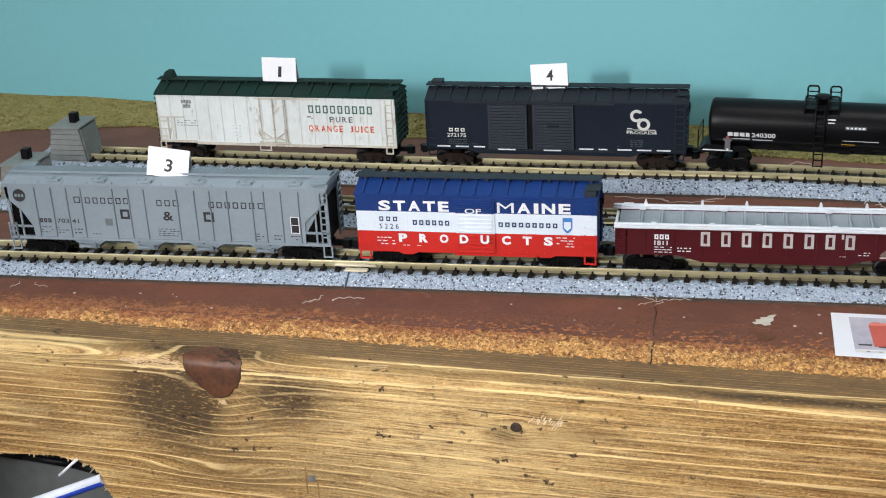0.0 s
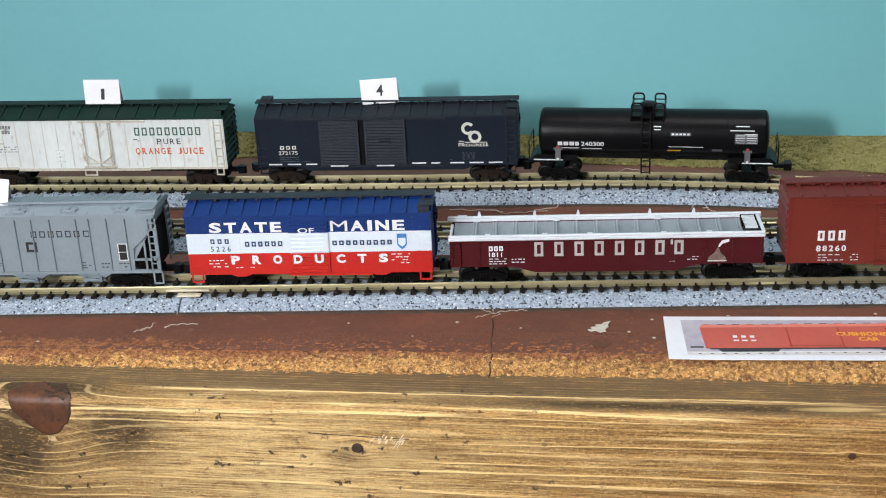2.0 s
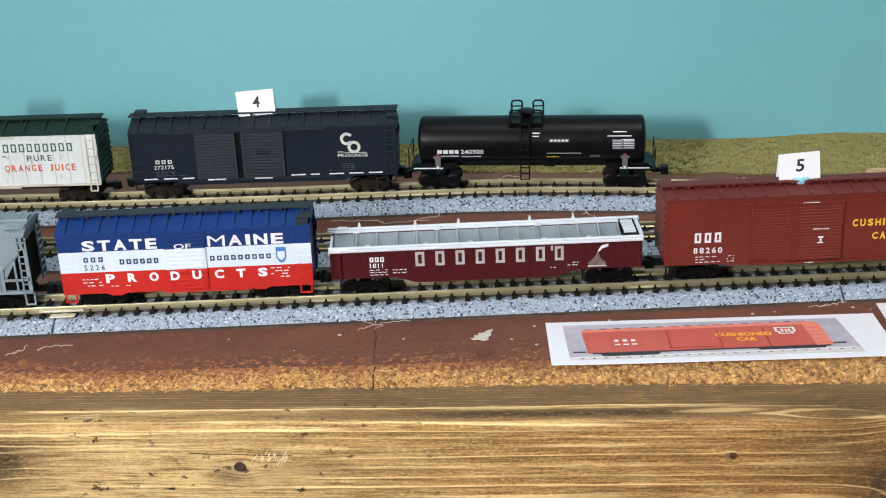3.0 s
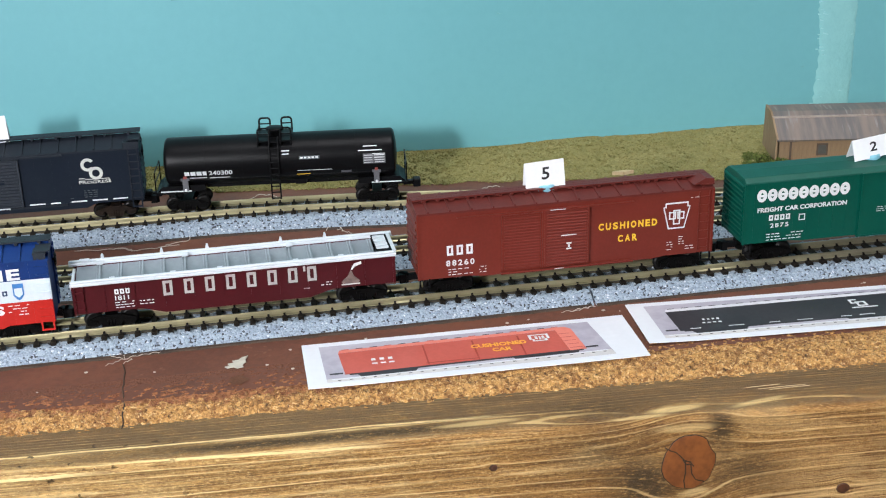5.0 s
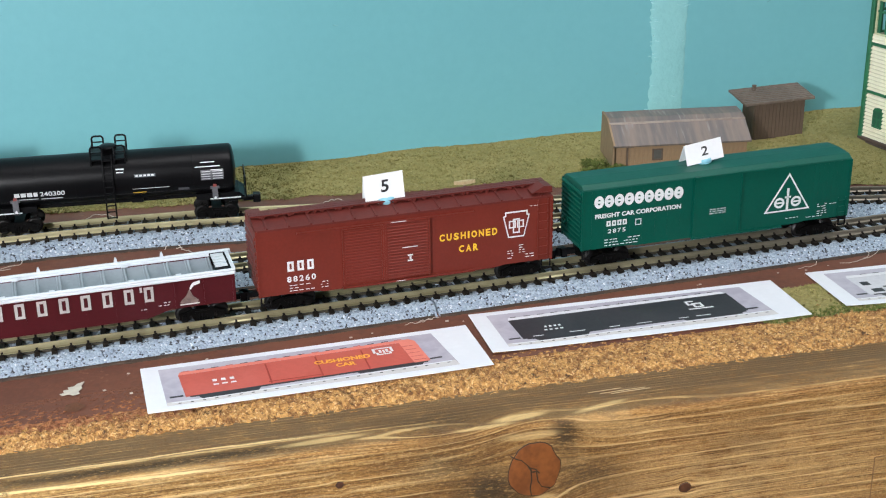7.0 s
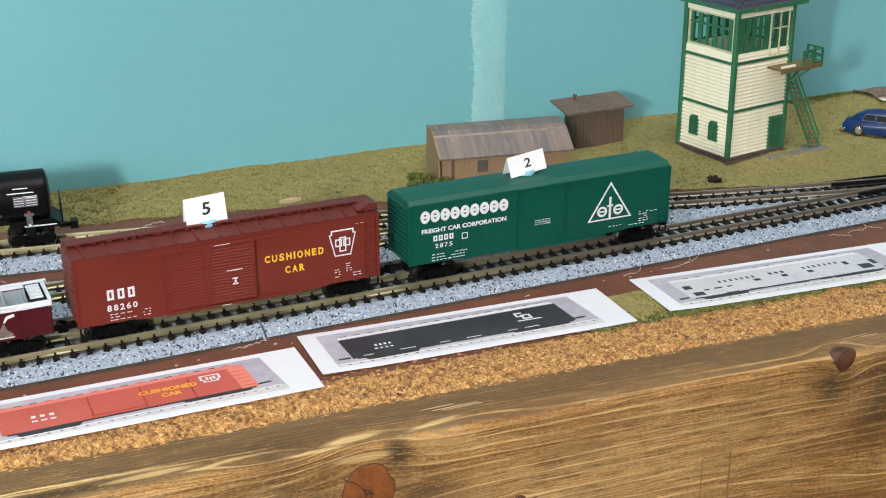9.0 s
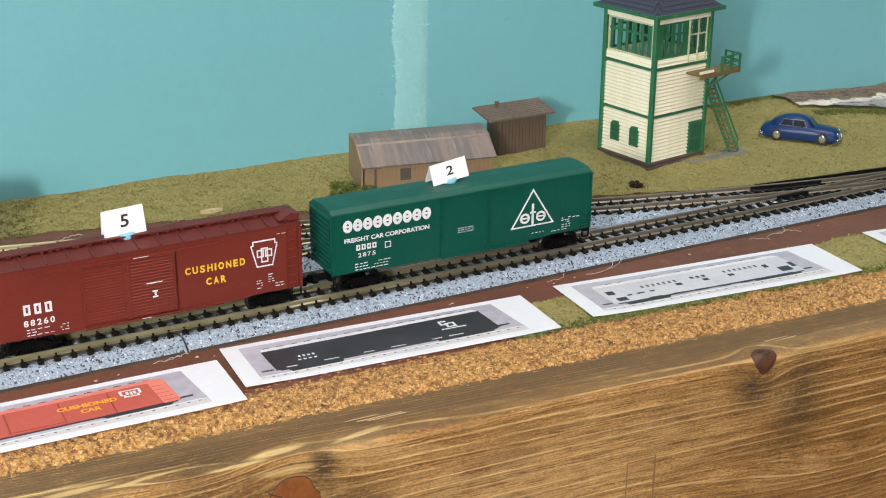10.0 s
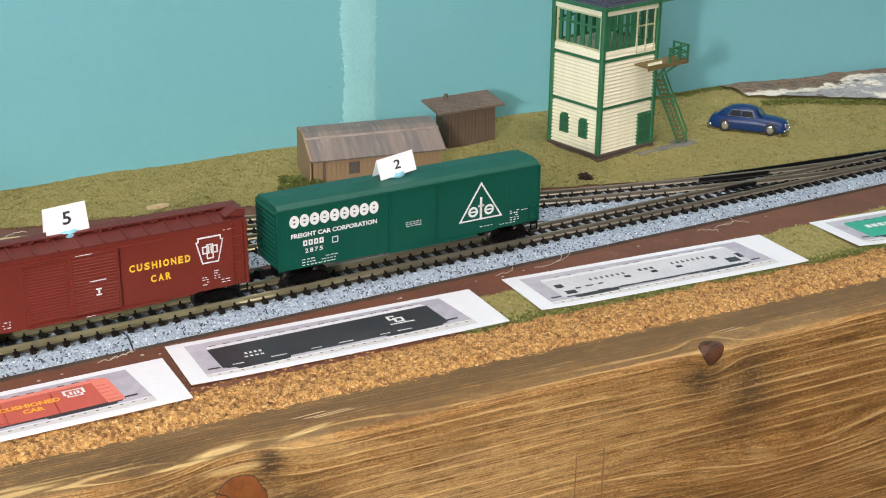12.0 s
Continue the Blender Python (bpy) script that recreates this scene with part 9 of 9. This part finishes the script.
    strand(bm, [(-15.8, -5.2, 2.2), (-17.4, -3.4, 2.2), (-17.6, 0, 2.2), (-17.4, 3.4, 2.2), (-15.8, 5.2, 2.2)], 0.5, 8)
    part("rear_bumper", bm, m_chrome, t)


saloon()

# ---- clutter ----
m_thread = plain("pale_dried_glue", (0.50, 0.44, 0.38), (0.38, 0.32, 0.27), 700, 90, 0.35, bump=0)


def curl(x, y, z, length, turn, seed, r=0.16):
    rnd = random.Random(seed)
    a, p, pts = turn, Vector((x, y, z)), []
    for i in range(16):
        pts.append(tuple(p))
        a += rnd.uniform(-0.55, 0.55)
        p = p + Vector((math.cos(a), math.sin(a) * 0.7, 0)) * (length / 15)
        p.z = z + abs(math.sin(i * 0.7)) * 0.5
    bm = bmesh.new()
    strand(bm, pts, r, 5)
    return bm


def glue_thread(x, y, length, turn, seed, r=0.16, z=3.2, mats=None):
    tagged(part("glue_thread", curl(x, y, z, length, turn, seed, r), mats or m_thread), "thin dried glue thread lying on the brown ground", "thread", group="glue threads")


for i, a in enumerate((0.3, 2.2, 3.0, 4.4, -0.6)):
    glue_thread(97.5, -18.5, 11 - i, a, 40 + i, 0.10)
for i, (x, y, l, a) in enumerate(((-13, -28, 9, 0.9), (-6, -25.5, 11, 0.2), (-15, -29, 6, 0.2), (-118, -20, 8, -1.2), (-112, -20, 9, -1.5), (236, -18.5, 8, 0.2), (232, -19, 10, 0.6), (388, -20.5, 46, 0.02), (398, -19.5, 30, 0.1), (470, -21, 18, 0.3), (462, -20, 10, -0.9), (474, -20, 14, -0.1), (372, -20, 12, 0.0))):
    glue_thread(x, y, l, a, 60 + i, 0.13 if i < 3 else 0.11)
for i, (x, y, l, a) in enumerate(((78, 73, 22, 0.2), (92, 72, 26, -0.1), (110, 71, 24, 0.1), (168, 70, 12, 0.8), (172, 70, 10, -0.4), (140, 109, 20, 0.05), (232, 98, 10, 0.3))):
    glue_thread(x, y, l, a, 90 + i, 0.15)

bm = bmesh.new()
prism(bm, [(126.2, -31.4), (127.6, -31.0), (127.2, -29.6), (129.0, -29.4), (128.6, -28.0), (130.4, -27.9), (131.2, -26.6), (133.4, -25.6), (132.4, -28.0), (132.6, -29.6), (131.4, -31.0), (131.6, -32.6), (129.8, -33.2), (128.6, -32.0), (127.0, -32.4)], "z", 3.3, 3.55)
tagged(part("paper_scrap", bm, plain("aged_paper", (0.56, 0.53, 0.45), (0.44, 0.41, 0.34), 700, 120, 0.7, bump=0.05)), "torn scrap of off-white paper on the brown ground", "paper scrap")
rnd = random.Random(12)
bm = bmesh.new()
n = 18
ring = [bm.verts.new((129.6 + 3.0 * (1 + rnd.uniform(-0.2, 0.2)) * math.cos(2 * math.pi * i / n), -40.4 + 2.6 * (1 + rnd.uniform(-0.2, 0.2)) * math.sin(2 * math.pi * i / n), 3.42)) for i in range(n)]
bm.faces.new(ring)
tagged(part("paint_spot", bm, m_knot), "dark brown paint spot on the cork", "paint spot")
bm = bmesh.new()
prev = None
for i in range(16):
    y = -22 - i * 2.5
    x = 97.2 + noise.noise(Vector((y * 0.2, 3, 0))) * 0.9
    if prev:
        tube(bm, (*prev, cork_height(*prev) + 0.05), (x, y, cork_height(x, y) + 0.05), 0.22, 5)
    prev = (x, y)
tagged(part("cork_crack", bm, m_bark), "dark crack across the cork sheet joint", "crack", kind="structure")
bm = bmesh.new()
box(bm, -10, 4.5, -6.9, -3.6, 6.6, 7.35)
box(bm, -6, 2.0, -9.6, -6.9, 5.9, 6.5)
round_edges(bm, 0.3, 1)
tagged(part("rail_joiner", bm, plain("cream_glue", (0.62, 0.57, 0.42), (0.52, 0.47, 0.33), 700, 80, 0.5)), "cream glue blob over the rail joint", "rail joiner")
bm = bmesh.new()
for s in (-1, 1):
    box(bm, 240, 248, YF + s * 4.75 - 0.95, YF + s * 4.75 + 0.95, 6.3, 6.75)
tagged(part("rail_joiner", bm, m_rail), "metal rail joiner at the track joint", "rail joiner")
for i in range(26):
    rnd = random.Random(200 + i)
    x = rnd.uniform(-100, 520)
    y = -23 - rnd.uniform(0, 14) if x < 150 else -20.5 - rnd.uniform(0, 2.5)
    bm = bmesh.new()
    bmesh.ops.create_icosphere(bm, subdivisions=1, radius=rnd.uniform(0.25, 0.5))
    for v in bm.verts:
        v.co = Vector((v.co.x * 1.4 + x, v.co.y + y, v.co.z * 0.6 + 3.2))
    tagged(part("pebble", bm, m_thread), "loose pale grain of ballast on the brown ground", "grain", group="loose ballast grains")
bm = bmesh.new()
prism(bm, [(286, 96.5), (291, 97.4), (295, 96.2), (290, 94.9)], "z", 5.0, 6.4)
tagged(part("wood_chip", bm, m_pale_wood), "small pale wood chip on the grass", "wood chip")

# things seen through the notch in the board
bm = bmesh.new()
tube(bm, (-122, -66.0, -63.5), (-76.8, -62.5, -45.8), 1.7, 16)
t = thing("pen", "blue and white striped plastic rod at the notch", "plastic rod")
part("barrel", bm, plain("white_rod_plastic", (0.62, 0.66, 0.74), (0.55, 0.6, 0.68), 900, 60, 0.3), t)
bm = bmesh.new()
tube(bm, (-122, -66.35, -64.35), (-76.6, -62.9, -46.6), 1.45, 16)
part("stripe", bm, plain("blue_rod_plastic", (0.02, 0.06, 0.42), (0.015, 0.05, 0.34), 900, 60, 0.3), t, "blue lower stripe")
bm = bmesh.new()
tube(bm, (-92, -62, -46), (-84, -63.4, -38.5), 0.5, 8)
tagged(part("wire", bm, m_card), "short white wire at the edge of the notch", "wire")
for k, (zz, r) in enumerate(((-53.5, 1.4), (-56.5, 1.5))):
    bm = bmesh.new()
    strand(bm, [(-170, -30, zz + 1), (-140, -36, zz + 2), (-118, -38, zz + 1.5), (-98, -40, zz + 0.5), (-84, -40, zz - 3), (-76, -36, zz - 9), (-66, -30, zz - 12)], r, 10)
    tagged(part("cable", bm, m_black), "black cable behind the notch in the board", "cable", group="cables")
bm = bmesh.new()
box(bm, -180, -60, -24, -16, -120, -36)
tagged(part("junction_box", bm, plain("dim_grey_panel", (0.12, 0.13, 0.125), (0.09, 0.10, 0.095), 300, 30, 0.6)), "dark grey panel behind the notch", "panel")
